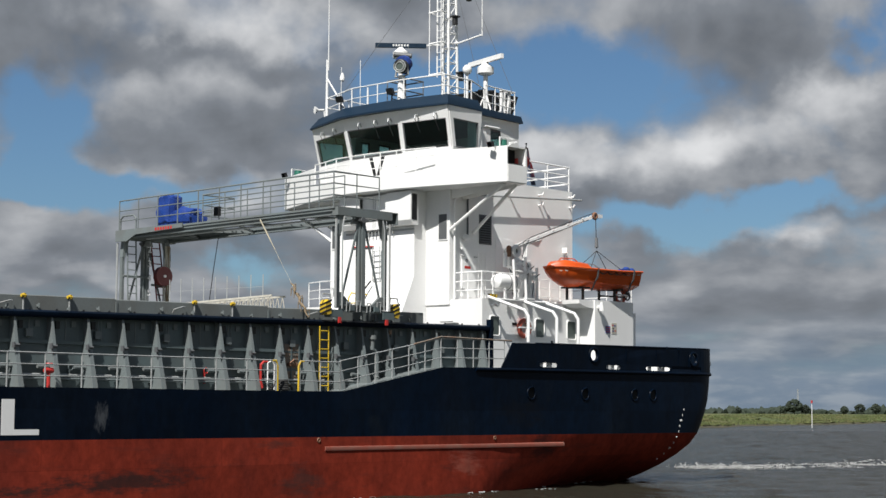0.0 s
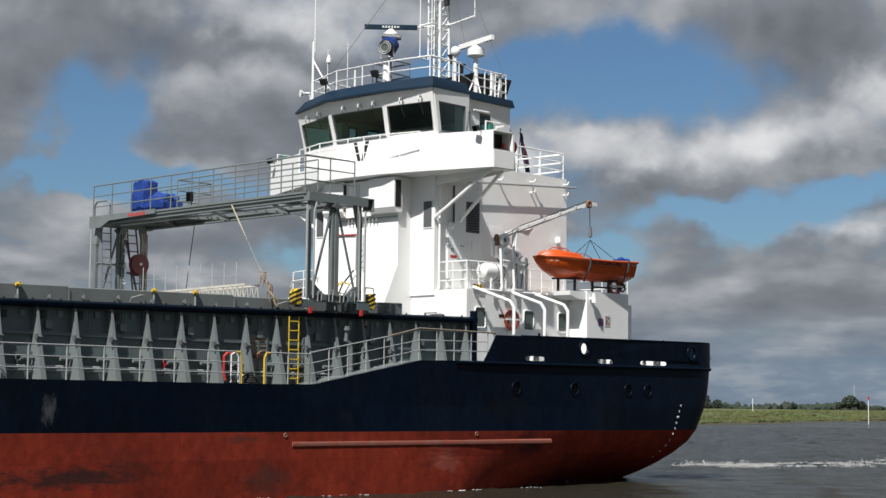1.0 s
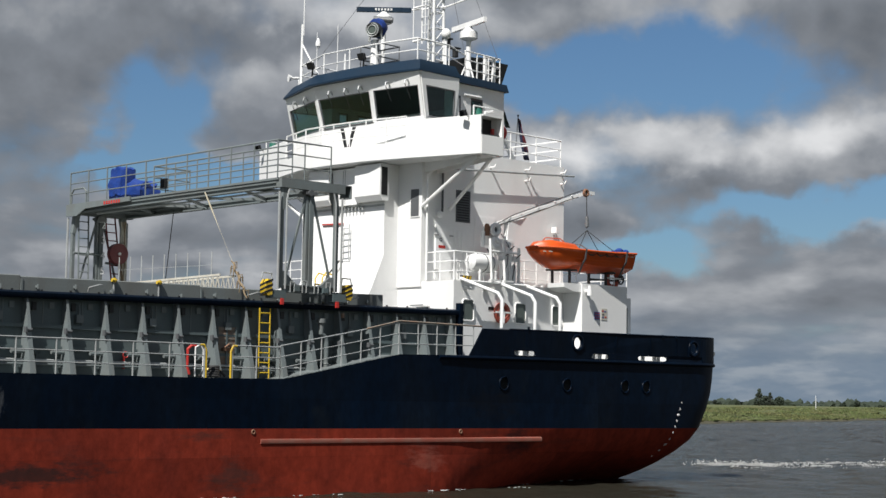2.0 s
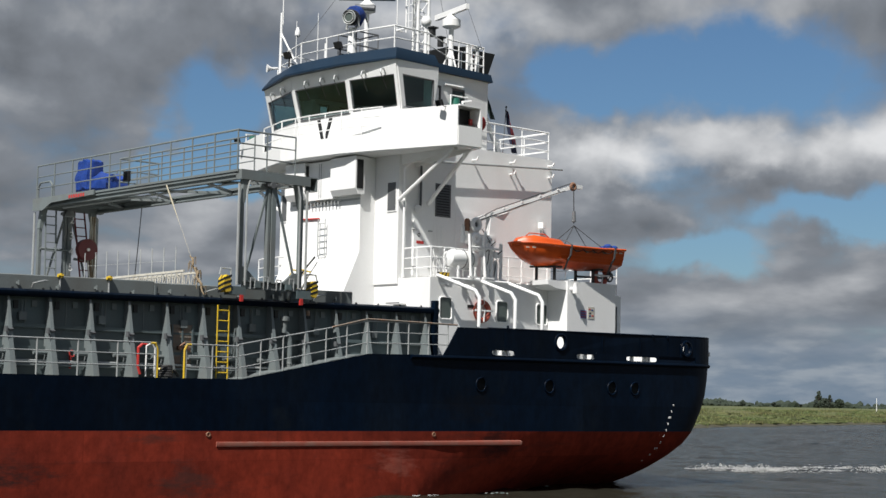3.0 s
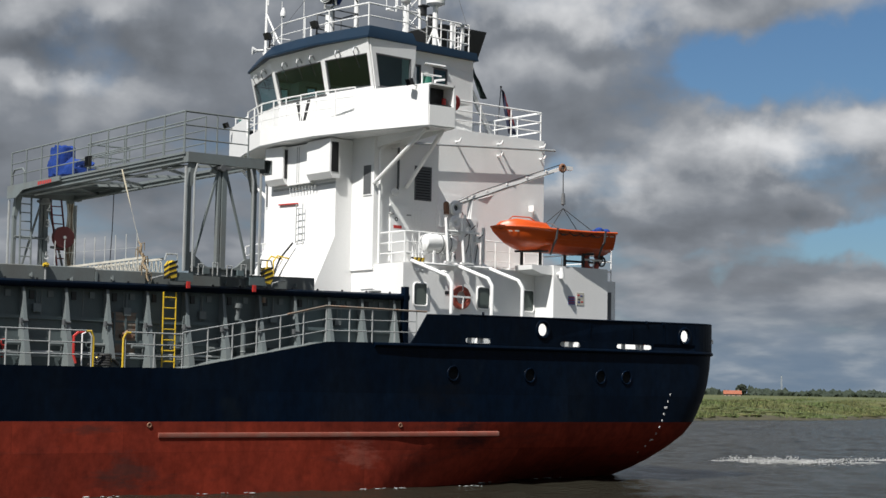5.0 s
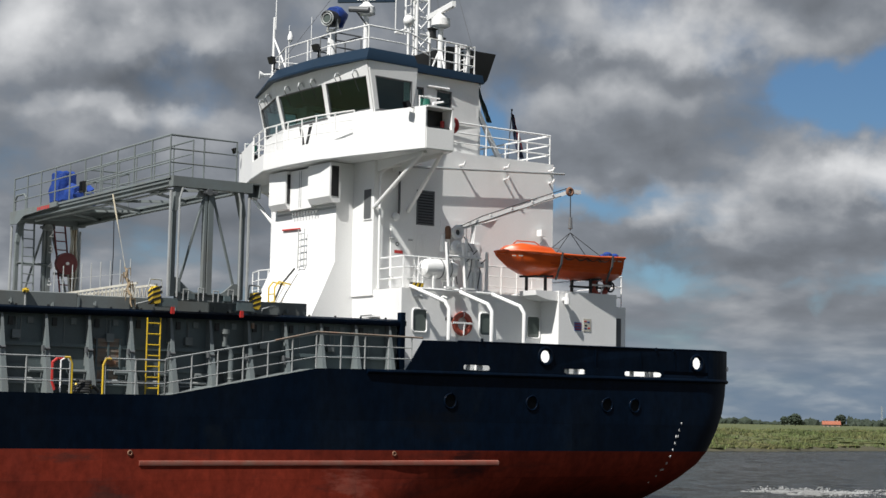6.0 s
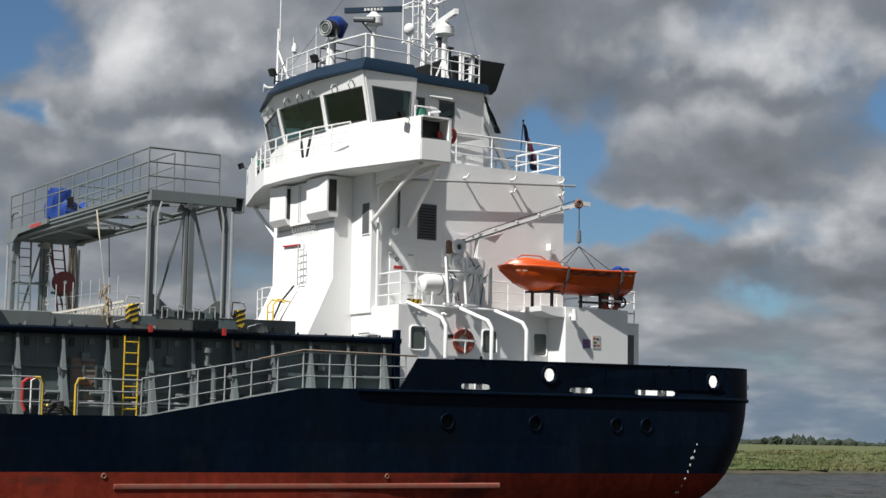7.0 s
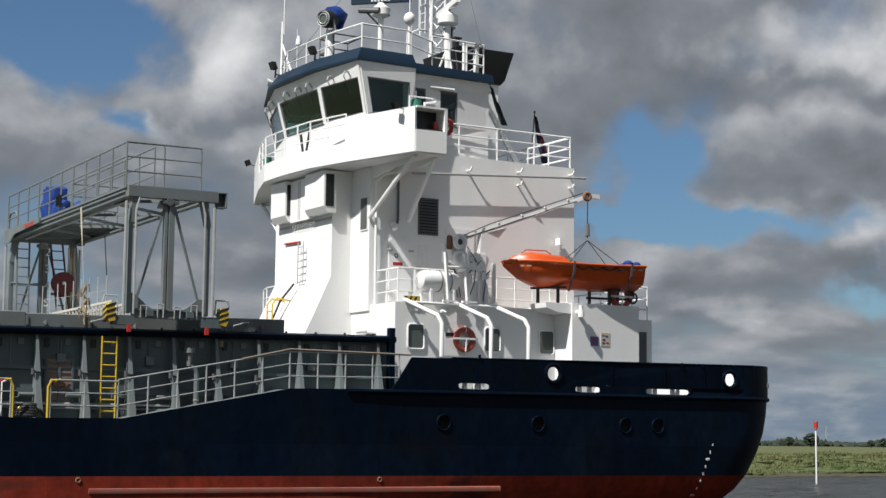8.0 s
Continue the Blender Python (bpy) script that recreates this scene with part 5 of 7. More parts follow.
    # door on the side, open, with a lamp above
    part("side_door", soften(box(fresh(), -9.46, -9.40, -3.36, -2.86, 10.4, 12.35), 0.015), WHITE, body, "open white wheelhouse door")
    part("strip_lamp", tube(fresh(), [(-8.7, -2.86, 12.62), (-7.9, -2.86, 12.62)], 0.045, 8), WHITE, body)

    # visor
    lower = [(-11.80, 0), (-11.76, -1.42), (-11.36, -3.55), (-9.46, -3.46)]
    upper = [(-11.50, 0), (-11.47, -1.36), (-11.12, -3.30), (-9.46, -3.22)]

    def sym(pts):
        return pts[::-1] + [(x, -y) for x, y in pts[1:]]

    bm = fresh()
    loft(bm, [[(x, y, z) for x, y in sym(pts)] for pts, z in ((lower, 12.96), (lower, 13.02), (upper, 13.38))])
    part("visor", bm, VISOR, body, "blue sloping visor round the wheelhouse roof")
    bm = fresh()
    lower = [(-9.47, -3.0), (-6.55, -2.85)]
    upper = [(-9.47, -2.95), (-6.55, -2.75)]
    loft(bm, [[(x, y, z) for x, y in pts + [(a, -b) for a, b in reversed(pts)]] for pts, z in ((lower, 12.97), (lower, 13.0), (upper, 13.24))])
    part("aft_roof", bm, VISOR, body, "blue edge of the after roof")
    sweep_all(body, house_sweep)
    return body


wheel = wheelhouse()
ROOF = 13.38
railing(ship, [(-8.6, -2.8, 13.2), (-9.5, -2.95, ROOF), (-10.95, -3.0, ROOF), (-11.2, -1.3, ROOF), (-11.2, 1.3, ROOF), (-10.42, 3.4, ROOF), (-9.5, 3.2, ROOF), (-7.0, 2.6, 13.2)], 0.74, 1.15, 2, WHITE, 0.022, "roof_rail", "white pipe rail round the wheelhouse roof")
railing(ship, [(-8.6, -2.8, 13.2), (-6.8, -2.65, 13.2), (-6.8, -1.6, 13.2)], 0.9, 0.7, 3, WHITE, 0.022, "roof_rail")
railing(ship, [(-9.0, -2.88, 10.72), (-3.9, -2.85, 10.72), (-3.9, 2.85, 10.72), (-9.0, 2.88, 10.72)], 0.92, 1.25, 3, WHITE, 0.022, "upper_deck_rail", "white rail round the upper deck")
railing(ship, [(-10.4, -3.0, 6.36), (-10.4, -4.25, 6.36), (-9.95, -4.35, 6.36), (-8.75, -4.35, 6.36)], 0.92, 0.75, 3, WHITE, 0.022, "boat_deck_rail")
railing(ship, [(-7.2, -3.15, 6.4), (-4.2, -3.15, 6.4)], 0.92, 0.6, 3, WHITE, 0.02, "boat_deck_rail")
railing(ship, [(-2.95, -4.6, 6.2), (-2.4, -4.6, 6.2), (-2.4, 4.6, 6.2)], 0.95, 1.2, 3, WHITE, 0.02, "stern_rail")
railing(ship, [(-10.8, 2.1, 6.36), (-10.8, 3.3, 6.36), (-10.5, 4.2, 6.36)], 0.9, 0.8, 3, WHITE, 0.02, "starboard_rail")


# ---- hold: coaming, stays, hatch covers, main deck rail ----
def climb(x):
    """The coaming and all on it rise slightly towards the stern."""
    return 0.0165 * (x + 19.3)


def tilted(bm):
    for v in bm.verts:
        v.co.z += climb(v.co.x)
    return bm


def coaming():
    bm = fresh()
    for s in (1, -1):
        box(bm, -70, -10.95, min(s * -5.05, s * -4.97), max(s * -5.05, s * -4.97), 3.0, 5.15)
    box(bm, -11.05, -10.95, -5.0, 5.0, 3.0, 5.2)
    wall = part("coaming", tilted(bm), DARKGREY, ship, "dark grey hatch coaming with stiffeners")
    for s in (1, -1):
        bm = fresh()
        prism(bm, [(s * -4.95, 5.07), (s * -5.30, 5.07), (s * -5.32, 5.11), (s * -5.32, 5.20), (s * -5.22, 5.25), (s * -4.95, 5.25)], "x", -70, -11.0)
        part("coaming_rail", tilted(bm), NAVY, wall, "dark navy coaming top rail")
        for z in (4.25, 3.72):
            bm = fresh()
            box(bm, -70, -11.0, min(s * -5.12, s * -5.04), max(s * -5.12, s * -5.04), z, z + 0.09)
            part("stiffener", bm, DARKGREY, wall)
        if s < 0:
            continue
        bolt = mesh_of("rail_bolt", tube(fresh(), [(0, 0, 0), (0, 0, 0.04)], 0.03, 6), BLACK)
        for k in range(60):
            x = -60 + 0.82 * k
            shared("rail_bolt", bolt, (x, -5.2, 5.25 + climb(x)), wall)
    part("coaming_end_post", soften(box(fresh(), -11.2, -11.05, -5.34, -5.16, 3.95, 5.58), 0.02), NAVY, wall, "navy post at the coaming end")
    bm = fresh()
    loft(bm, [[(x, y, z) for y, z in ((0.0, 0.0), (-0.60, 0.0), (-0.56, 0.22), (-0.40, 0.85), (-0.21, 1.86), (-0.17, 1.98), (0.0, 1.98))] for x in (-0.012, 0.012)])
    face = ((-0.60, 0.0, 0.085), (-0.565, 0.22, 0.08), (-0.405, 0.85, 0.06), (-0.215, 1.86, 0.032), (-0.175, 1.98, 0.028))
    loft(bm, [[(-w, y, z), (w, y, z), (w, y - 0.014, z), (-w, y - 0.014, z)] for y, z, w in face])
    stay = mesh_of("stay", bm, GREY)
    bm = fresh()
    loft(bm, [[(x, y, z) for y, z in ((0.0, 0.0), (0.60, 0.0), (0.56, 0.22), (0.40, 0.85), (0.21, 1.86), (0.17, 1.98), (0.0, 1.98))] for x in (-0.012, 0.012)])
    stay_s = mesh_of("stay", bm, GREY)
    bm = fresh()
    tube(bm, [(-0.13, -0.10, 0), (0.05, -0.10, 0)], 0.035, 8)
    tube(bm, [(-0.1, -0.10, 0.02), (-0.1, -0.12, -0.16)], 0.022, 6)
    box(bm, -0.15, -0.11, -0.16, -0.05, -0.07, 0.07)
    clamp = mesh_of("cleat", bm, LOUVRE)
    for k in range(-20, 8):
        x = -19.3 + 1.1125 * k
        shared("stay", stay, (x, -5.05, 3.10 + climb(x) * 0.9), wall)
        shared("stay", stay_s, (x, 5.05, 3.10 + climb(x) * 0.9), wall)
        if x < -14:
            shared("cleat", clamp, (x, -5.33, 4.18), wall)
    # small fittings on the coaming side
    for k in range(-9, 3):
        x = -19.65 + 1.1125 * k
        part("pipe_stub", tube(fresh(), [(x - 0.02, -5.2, 3.66), (x + 0.33, -5.2, 3.66)], 0.05, 8), GREY, wall)
    bm = fresh()
    tube(bm, [(-16.5, -5.35, 3.15), (-16.5, -5.35, 4.2), (-16.55, -5.35, 4.35), (-16.7, -5.35, 4.45)], 0.065, 10)
    tube(bm, [(-16.7, -5.35, 4.42), (-16.7, -5.35, 4.72), (-16.7, -5.35, 4.74), (-16.7, -5.35, 4.86)], [0.065, 0.08, 0.13, 0.13], 12)
    ring(bm, (-16.5, -5.35, 3.6), "z", 0.05, 0.03, 12, 6)
    part("air_pipe", bm, GREY, wall, "grey air pipe with a capped head")
    part("lit_lamp", tube(fresh(), [(-15.85, -5.28, 4.92), (-15.85, -5.28, 5.06)], 0.05, 8), TAN, wall, "small deck lamp")
    door = part("access_door", soften(box(fresh(), -20.18, -19.46, -5.10, -5.03, 3.35, 4.5), 0.015), TAN, wall, "weathered wooden grating leant on the coaming")
    for k in range(9):
        z = 3.42 + 0.125 * k
        part("batten", box(fresh(), -20.16, -19.48, -5.125, -5.10, z, z + 0.05), TAN, door)
    for x in (-20.13, -19.82, -19.51):
        part("upright", box(fresh(), x - 0.025, x + 0.025, -5.14, -5.12, 3.36, 4.49), DARKGREY, door)
    bm = fresh()
    box(bm, -19.98, -19.64, -5.2, -5.12, 3.86, 3.95)
    tube(bm, [(-19.93, -5.2, 3.95), (-19.83, -5.24, 4.03), (-19.73, -5.2, 3.95)], 0.025, 6)
    part("rusty_bracket", bm, RUST, door, "rusty bracket on the grating")
    # what hangs in the bays: boxes under the rail, pipe runs, hand wheels, rust-lipped scuppers
    rnd = random.Random(31)
    for k in range(-11, 7):
        x = -19.3 + 1.1125 * (k + 0.5)
        c = climb(x)
        part("lashing_plate", box(fresh(), x - 0.32, x - 0.20, -5.09, -5.04, 4.78 + c, 4.98 + c), BLACK, wall)
        part("lashing_plate", box(fresh(), x + 0.16, x + 0.30, -5.09, -5.04, 4.84 + c, 4.99 + c), GREY, wall)
        part("bay_seam", box(fresh(), x - 0.012, x + 0.012, -5.062, -5.04, 4.36, 5.02 + c), GREY, wall)
        if k % 2:
            bm = fresh()
            u = rnd.uniform(-0.2, 0.2)
            box(bm, x + u - 0.10, x + u + 0.10, -5.16, -5.04, 4.42, 4.62)
            tube(bm, [(x + u, -5.1, 4.62), (x + u, -5.1, 4.98 + c)], 0.016, 6)
            part("junction_box", soften(bm, 0.01), GREY, wall)
        else:
            bm = fresh()
            u = rnd.uniform(-0.25, 0.25)
            tube(bm, [(x + u, -5.12, 3.3), (x + u, -5.12, 3.62)], 0.035, 8)
            ring(bm, (x + u, -5.2, 3.66), "y", 0.075, 0.014, 14, 6)
            part("valve", bm, SIGNRED if k == -4 else DARKGREY, wall)
    for z, mat in ((3.36, GREY), (3.46, STEEL)):
        part("deck_pipe", tube(fresh(), [(-60, -5.16, z), (-17.0, -5.16, z)], 0.03, 8), mat, wall)
    # ladder
    bm = fresh()
    for x in (-18.88, -18.52):
        tube(bm, [(x, -5.33, 3.15), (x, -5.33, 5.06)], 0.019, 6)
    lad = part("hold_ladder", bm, YELLOW, wall, "yellow ladder up the coaming")
    bm = fresh()
    tube(bm, [(-0.18, 0, 0), (0.18, 0, 0)], 0.018, 6)
    rung = mesh_of("rung", bm, YELLOW)
    for k in range(7):
        shared("rung", rung, (-18.7, -5.33, 3.3 + 0.27 * k), lad)


coaming()


def hatch_cover(x0, x1, z1, label):
    ob = aboard("hatch_cover", ((x0 + x1) / 2, 0, 5.4), label, "hatch cover", "hatch covers")
    bm = fresh()
    loft(bm, [[(x, -4.95, 5.2), (x, -4.95, z1 - 0.02), (x, -4.92, z1), (x, 0, z1 + 0.01), (x, 4.92, z1), (x, 4.95, z1 - 0.02), (x, 4.95, 5.2)] for x in (x0, x0 + 0.04, x1 - 0.04, x1)])
    panel = part("panel", tilted(bm), HATCH, ob)
    bm = fresh()
    tube(bm, [(-0.1, -0.06, -0.06), (-0.1, -0.06, 0.06)], 0.025, 6)
    box(bm, -0.13, -0.07, -0.06, 0.02, -0.03, 0.03)
    lug = mesh_of("lug", bm, GREY)
    n = max(2, int((x1 - x0) / 0.9))
    for k in range(n):
        shared("lug", lug, (x0 + (x1 - x0) * (k + 0.5) / n, -4.97, 5.33 + 0.05 * (k % 2) + climb((x0 + x1) / 2)), panel)
    bm = fresh()
    xa = x0 + (x1 - x0) * 0.35
    tube(bm, [(xa, -5.0, 5.3), (xa, -5.06, 5.4), (xa + 0.3, -5.06, 5.48), (xa + 0.42, -5.0, 5.48)], 0.02, 6)
    part("handle", tilted(bm), STEEL, panel)
    bm = fresh()
    box(bm, x0 - 0.005, x0 + 0.05, -4.97, -4.93, 5.22, z1 - 0.06)
    part("edge_strip", tilted(bm), GREY, panel)
    return ob


for k, (a, b, z) in enumerate(((-16.2, -14.02, 5.60), (-20.6, -16.22, 5.575), (-26.0, -20.62, 5.615), (-31.6, -26.02, 5.645), (-37.2, -31.62, 5.63), (-43, -37.22, 5.63), (-49, -43.02, 5.63), (-55, -49.02, 5.63), (-61, -55.02, 5.63), (-67, -61.02, 5.63))):
    hatch_cover(a, b, z, "grey steel hatch cover on the coaming" if k else "low grey hatch cover next to the tower")


def yellow_clamps():
    for x in (-28.9, -27.5, -23.35, -21.97):
        z = 5.6 + climb(x)
        ob = aboard("hatch_clamp", (x, -4.98, z), "yellow swivel clamp on the hatch edge", "clamp", "hatch clamps")
        part("stem", tube(fresh(), [(x, -4.99, z - 0.36), (x, -4.99, z + 0.02)], 0.022, 6), STEEL, ob)
        bm = fresh()
        tube(bm, [(x - 0.07, -5.0, z + 0.02), (x + 0.07, -5.0, z + 0.02)], 0.045, 8)
        tube(bm, [(x + 0.02, -5.0, z - 0.03), (x + 0.02, -5.0, z + 0.08)], 0.04, 8)
        part("clamp_head", bm, YELLOW, ob)


yellow_clamps()


def deck_rail():
    y = -6.03
    for s in (1, -1):
        railing(ship, [(x, s * y, sheer(x)) for x in (-60, -40, -30, -21.2)], 0.86, 1.12, 3, STEEL, 0.02, "deck_rail", "grey galvanised deck rail")
        railing(ship, [(x, s * y, sheer(x)) for x in (-20.3, -18.7)], 0.86, 0.8, 3, STEEL, 0.02, "deck_rail")
        railing(ship, [(x, s * y, sheer(x)) for x in (-18.7, -14.35, -11.3)], 0.90, 0.72, 3, STEEL, 0.02, "deck_rail")
    top = sheer(-13) + 0.93
    part("timber_handrail", tube(fresh(), [(-15.6, y - 0.01, sheer(-15.6) + 0.91), (-14.35, y - 0.01, top), (-10.95, y - 0.01, top - 0.02)], 0.026, 6), TAN, ship, "brown timber hand rail")
    for x in (-21.15, -20.35):
        bm = fresh()
        e = 1 if x < -20.8 else -1
        tube(bm, [(x, y, 3.12), (x, y, 3.82), (x - 0.07 * e, y, 3.97), (x - 0.2 * e, y, 3.97)], 0.028, 8)
        part("gate_post", bm, YELLOW, ship, "yellow gate post of the deck rail")
    hoop = fresh()
    tube(hoop, [(-21.45, y + 0.3, 3.2), (-21.52, y + 0.3, 3.4), (-21.52, y + 0.3, 3.85), (-21.4, y + 0.3, 3.95), (-21.25, y + 0.3, 3.93)], 0.035, 8)
    part("red_hoop", hoop, SIGNRED, ship, "red painted hose hoop")
    hoop = fresh()
    tube(hoop, [(-21.35, y + 0.2, 3.15), (-21.35, y + 0.2, 3.9), (-21.2, y + 0.2, 3.98), (-21.1, y + 0.2, 3.85), (-21.1, y + 0.2, 3.15)], 0.018, 8)
    part("white_hoop", hoop, WHITE, ship)


deck_rail()


def gear_on_deck():
    ob = aboard("rope_coil", (-20.8, -5.7, 3.12), "dark heap of mooring rope beside the gate", "rope")
    bm = fresh()
    for k in range(5):
        ring(bm, (-20.8 + 0.03 * k, -5.7, 3.17 + 0.06 * k), "z", 0.26 - 0.03 * k, 0.045, 16, 6)
    tube(bm, [(-20.6, -5.7, 3.2), (-20.45, -5.75, 3.3), (-20.3, -5.72, 3.18)], 0.04, 6)
    part("coil", bm, RUBBER, ob)
    part("float_line", tube(fresh(), [(-20.95 + 0.06 * k, -5.82 + 0.05 * math.sin(k * 2.0), 3.3 + 0.05 * math.cos(k * 1.3)) for k in range(8)], 0.028, 6), YELLOW, ob, "yellow line thrown over the coil")
    ob = aboard("fire_hydrant", (-28.6, -5.6, 3.12), "red fire hydrant on the side deck", "hydrant")
    bm = fresh()
    tube(bm, [(-28.6, -5.75, 3.12), (-28.6, -5.75, 3.6)], 0.05, 8)
    tube(bm, [(-28.72, -5.75, 3.55), (-28.48, -5.75, 3.55)], 0.07, 8)
    ring(bm, (-28.6, -5.75, 3.72), "z", 0.09, 0.02, 12, 6)
    part("valve", bm, SIGNRED, ob)


gear_on_deck()


# ---- travelling gantry crane for the hatch covers ----
GX0, GX1, GZ = -18.30, -16.12, 8.58


def gantry():
    g = aboard("gantry_crane", (-17.2, 0, 5.4), "grey travelling hatch gantry crane with a railed platform", "gantry crane")
    mid = (GX0 + GX1) / 2
    for s in (-1, 1):
        y = 5.5 * s

        def yy(d):
            return y + d * s
        for x, out in ((GX0, -1), (GX1, 1)):
            bm = fresh()
            beam(bm, (x + 0.12 * -out, y, 5.62), (x + 0.12 * -out, y, GZ - 0.75), 0.10, 0.13)
            prism(bm, [(x + 0.06 * -out, GZ - 0.8), (x + 0.18 * -out, GZ - 0.8), (x + 0.34 * -out, GZ - 0.12), (x + 0.14 * -out, GZ - 0.12)], "y", y - 0.09, y + 0.09)
            leg = part("leg", bm, GREY, g, "grey gantry leg")
            bm = fresh()
            tube(bm, [(x + 0.02 * out, yy(0.1), 5.6), (x + 0.02 * out, yy(0.1), GZ - 0.3)], 0.035, 6)
            tube(bm, [(x - 0.22 * out, yy(0.12), 5.6), (x - 0.22 * out, yy(0.12), GZ - 0.5), (x - 0.3 * out, yy(0.12), GZ - 0.2)], 0.025, 6)
            part("conduit", bm, STEEL, leg)
            # wheel box, striped bumper and red scraper
            bm = fresh()
            box(bm, x - 0.26, x + 0.26, y - 0.12, y + 0.12, 5.34, 5.56)
            part("wheel_box", soften(bm, 0.03), DARKGREY, leg)
            bx = x + out * 0.32
            bm = fresh()
            pts = [(bx + 0.8 * dx * out, 5.60 + 0.95 * dz) for dx, dz in ((-0.13, -0.18), (0.06, -0.22), (0.14, -0.1), (0.14, 0.14), (0.04, 0.26), (-0.1, 0.24))]
            prism(bm, pts, "y", y - 0.14, y + 0.14)
            bumper = part("bumper", soften(bm, 0.02), YELLOW, leg, "bumper with yellow and black stripes")
            for k in range(3):
                zc = 5.46 + 0.13 * k
                bm = fresh()
                corners = [(-0.118, -0.146), (0.118, -0.146), (0.118, 0.146), (-0.118, 0.146)]
                loft(bm, [[(bx + u, y + w, zc + h + 0.35 * (u - w * 0.8)) for u, w in corners] for h in (0, 0.06)])
                part("stripe", bm, BLACK, bumper)
            part("hoop", tube(fresh(), [(x + out * 0.12, y, 5.66), (x + out * 0.15, y, 6.02), (x + out * 0.45, y, 6.02), (x + out * 0.5, y, 5.85)], 0.02, 6), STEEL, leg)
            part("rail_scraper", box(fresh(), x - out * 0.12 - 0.045, x - out * 0.12 + 0.045, y - 0.16, y - 0.1, 5.17, 5.34), SIGNRED, leg, "red rail scraper")
        # sill beam with triangular gussets, centre column and raking braces
        bm = fresh()
        box(bm, GX0 + 0.2, GX1 - 0.2, y - 0.1, y + 0.1, 5.52, 5.56)
        box(bm, GX0 + 0.2, GX1 - 0.2, y - 0.1, y + 0.1, 5.70, 5.74)
        box(bm, GX0 + 0.2, GX1 - 0.2, y - 0.02, y + 0.02, 5.55, 5.71)
        prism(bm, [(GX0 + 0.16, 5.74), (GX0 + 0.72, 5.74), (GX0 + 0.60, 5.80), (GX0 + 0.24, 6.10), (GX0 + 0.16, 6.10)], "y", y - 0.05, y + 0.05)
        prism(bm, [(GX1 - 0.16, 5.74), (GX1 - 0.72, 5.74), (GX1 - 0.60, 5.80), (GX1 - 0.34, 6.02), (GX1 - 0.16, 6.02)], "y", y - 0.05, y + 0.05)
        part("sill_beam", bm, GREY, g, "grey sill beam with gussets")
        # grease pipes, hand wheels and stops along the sill
        for k in range(4):
            x = GX0 + 0.45 + 0.42 * k
            bm = fresh()
            tube(bm, [(x - 0.05, yy(0.12), 5.52), (x - 0.05, yy(0.13), 5.80 + 0.05 * (k % 2)), (x + 0.09, yy(0.13), 5.80 + 0.05 * (k % 2)), (x + 0.09, yy(0.12), 5.54)], 0.016, 6)
            part("sill_hoop", bm, STEEL, g)
        for x in (GX0 + 0.62, GX1 - 0.55):
            part("sill_box", soften(box(fresh(), x - 0.09, x + 0.09, y - 0.16, y + 0.16, 5.56, 5.70), 0.015), DARKGREY, g)
        bm = fresh()
        box(bm, mid - 0.13, mid - 0.06, y - 0.05, y + 0.1, 5.74, GZ - 0.35)
        box(bm, mid - 0.03, mid + 0.11, y - 0.08, y + 0.12, 5.74, GZ - 0.25)
        column = part("column", bm, GREY, g, "grey centre column")
        for out in (-1, 1):
            part("brace", beam(fresh(), (mid + out * 0.12, y, GZ - 0.35), (mid + out * 0.80, y, 5.86), 0.05, 0.055), GREY, g)
        bm = fresh()
        tube(bm, [(mid - 0.05, y - 0.16, GZ - 0.26), (mid - 0.05, y + 0.16, GZ - 0.26)], 0.09, 12)
        box(bm, mid - 0.2, mid + 0.2, y - 0.12, y + 0.12, GZ - 0.3, GZ - 0.22)
        part("hoist_drum", bm, LOUVRE, g, "greasy hoist drum")
        if s > 0:
            for k, text in enumerate("2345"):
                writing("number", text, 0.34, pose(mid + 0.08, y - 0.13, 8.12 - 0.5 * k, 90), WHITE, column)
        # head beam over the legs
        bm = fresh()
        box(bm, GX0 + 0.02, GX1 + 0.1, y - 0.13, y + 0.13, GZ - 0.18, GZ + 0.08)
        head = part("head_beam", soften(bm, 0.015), GREY, g, "grey box head beam")
        if s < 0:
            bm = fresh()
            box(bm, GX1 + 0.1, GX1 + 0.32, y - 0.15, y + 0.15, GZ - 0.3, GZ - 0.28)
            box(bm, GX1 + 0.1, GX1 + 0.32, y - 0.15, y + 0.15, GZ + 0.05, GZ + 0.07)
            box(bm, GX1 + 0.29, GX1 + 0.32, y - 0.15, y + 0.15, GZ - 0.3, GZ + 0.07)
            box(bm, GX1 + 0.1, GX1 + 0.31, y + 0.1, y + 0.12, GZ - 0.3, GZ + 0.07)
            part("end_box", bm, GREY, head)
    # the bridge between both ends
    for x in (GX0 + 0.1, GX1 - 0.1):
        bm = fresh()
        box(bm, x - 0.09, x + 0.09, -5.4, 5.4, GZ - 0.05, GZ + 0.02)
        box(bm, x - 0.09, x + 0.09, -5.4, 5.4, GZ - 0.17, GZ - 0.13)
        box(bm, x - 0.02, x + 0.02, -5.4, 5.4, GZ - 0.15, GZ)
        part("bridge_beam", bm, GREY, g, "grey girder across the hold")
    part("lower_pipe", tube(fresh(), [(GX0 + 0.2, -5.3, GZ - 0.24), (GX0 + 0.2, 4.2, GZ - 0.24)], 0.03, 8), STEEL, g)
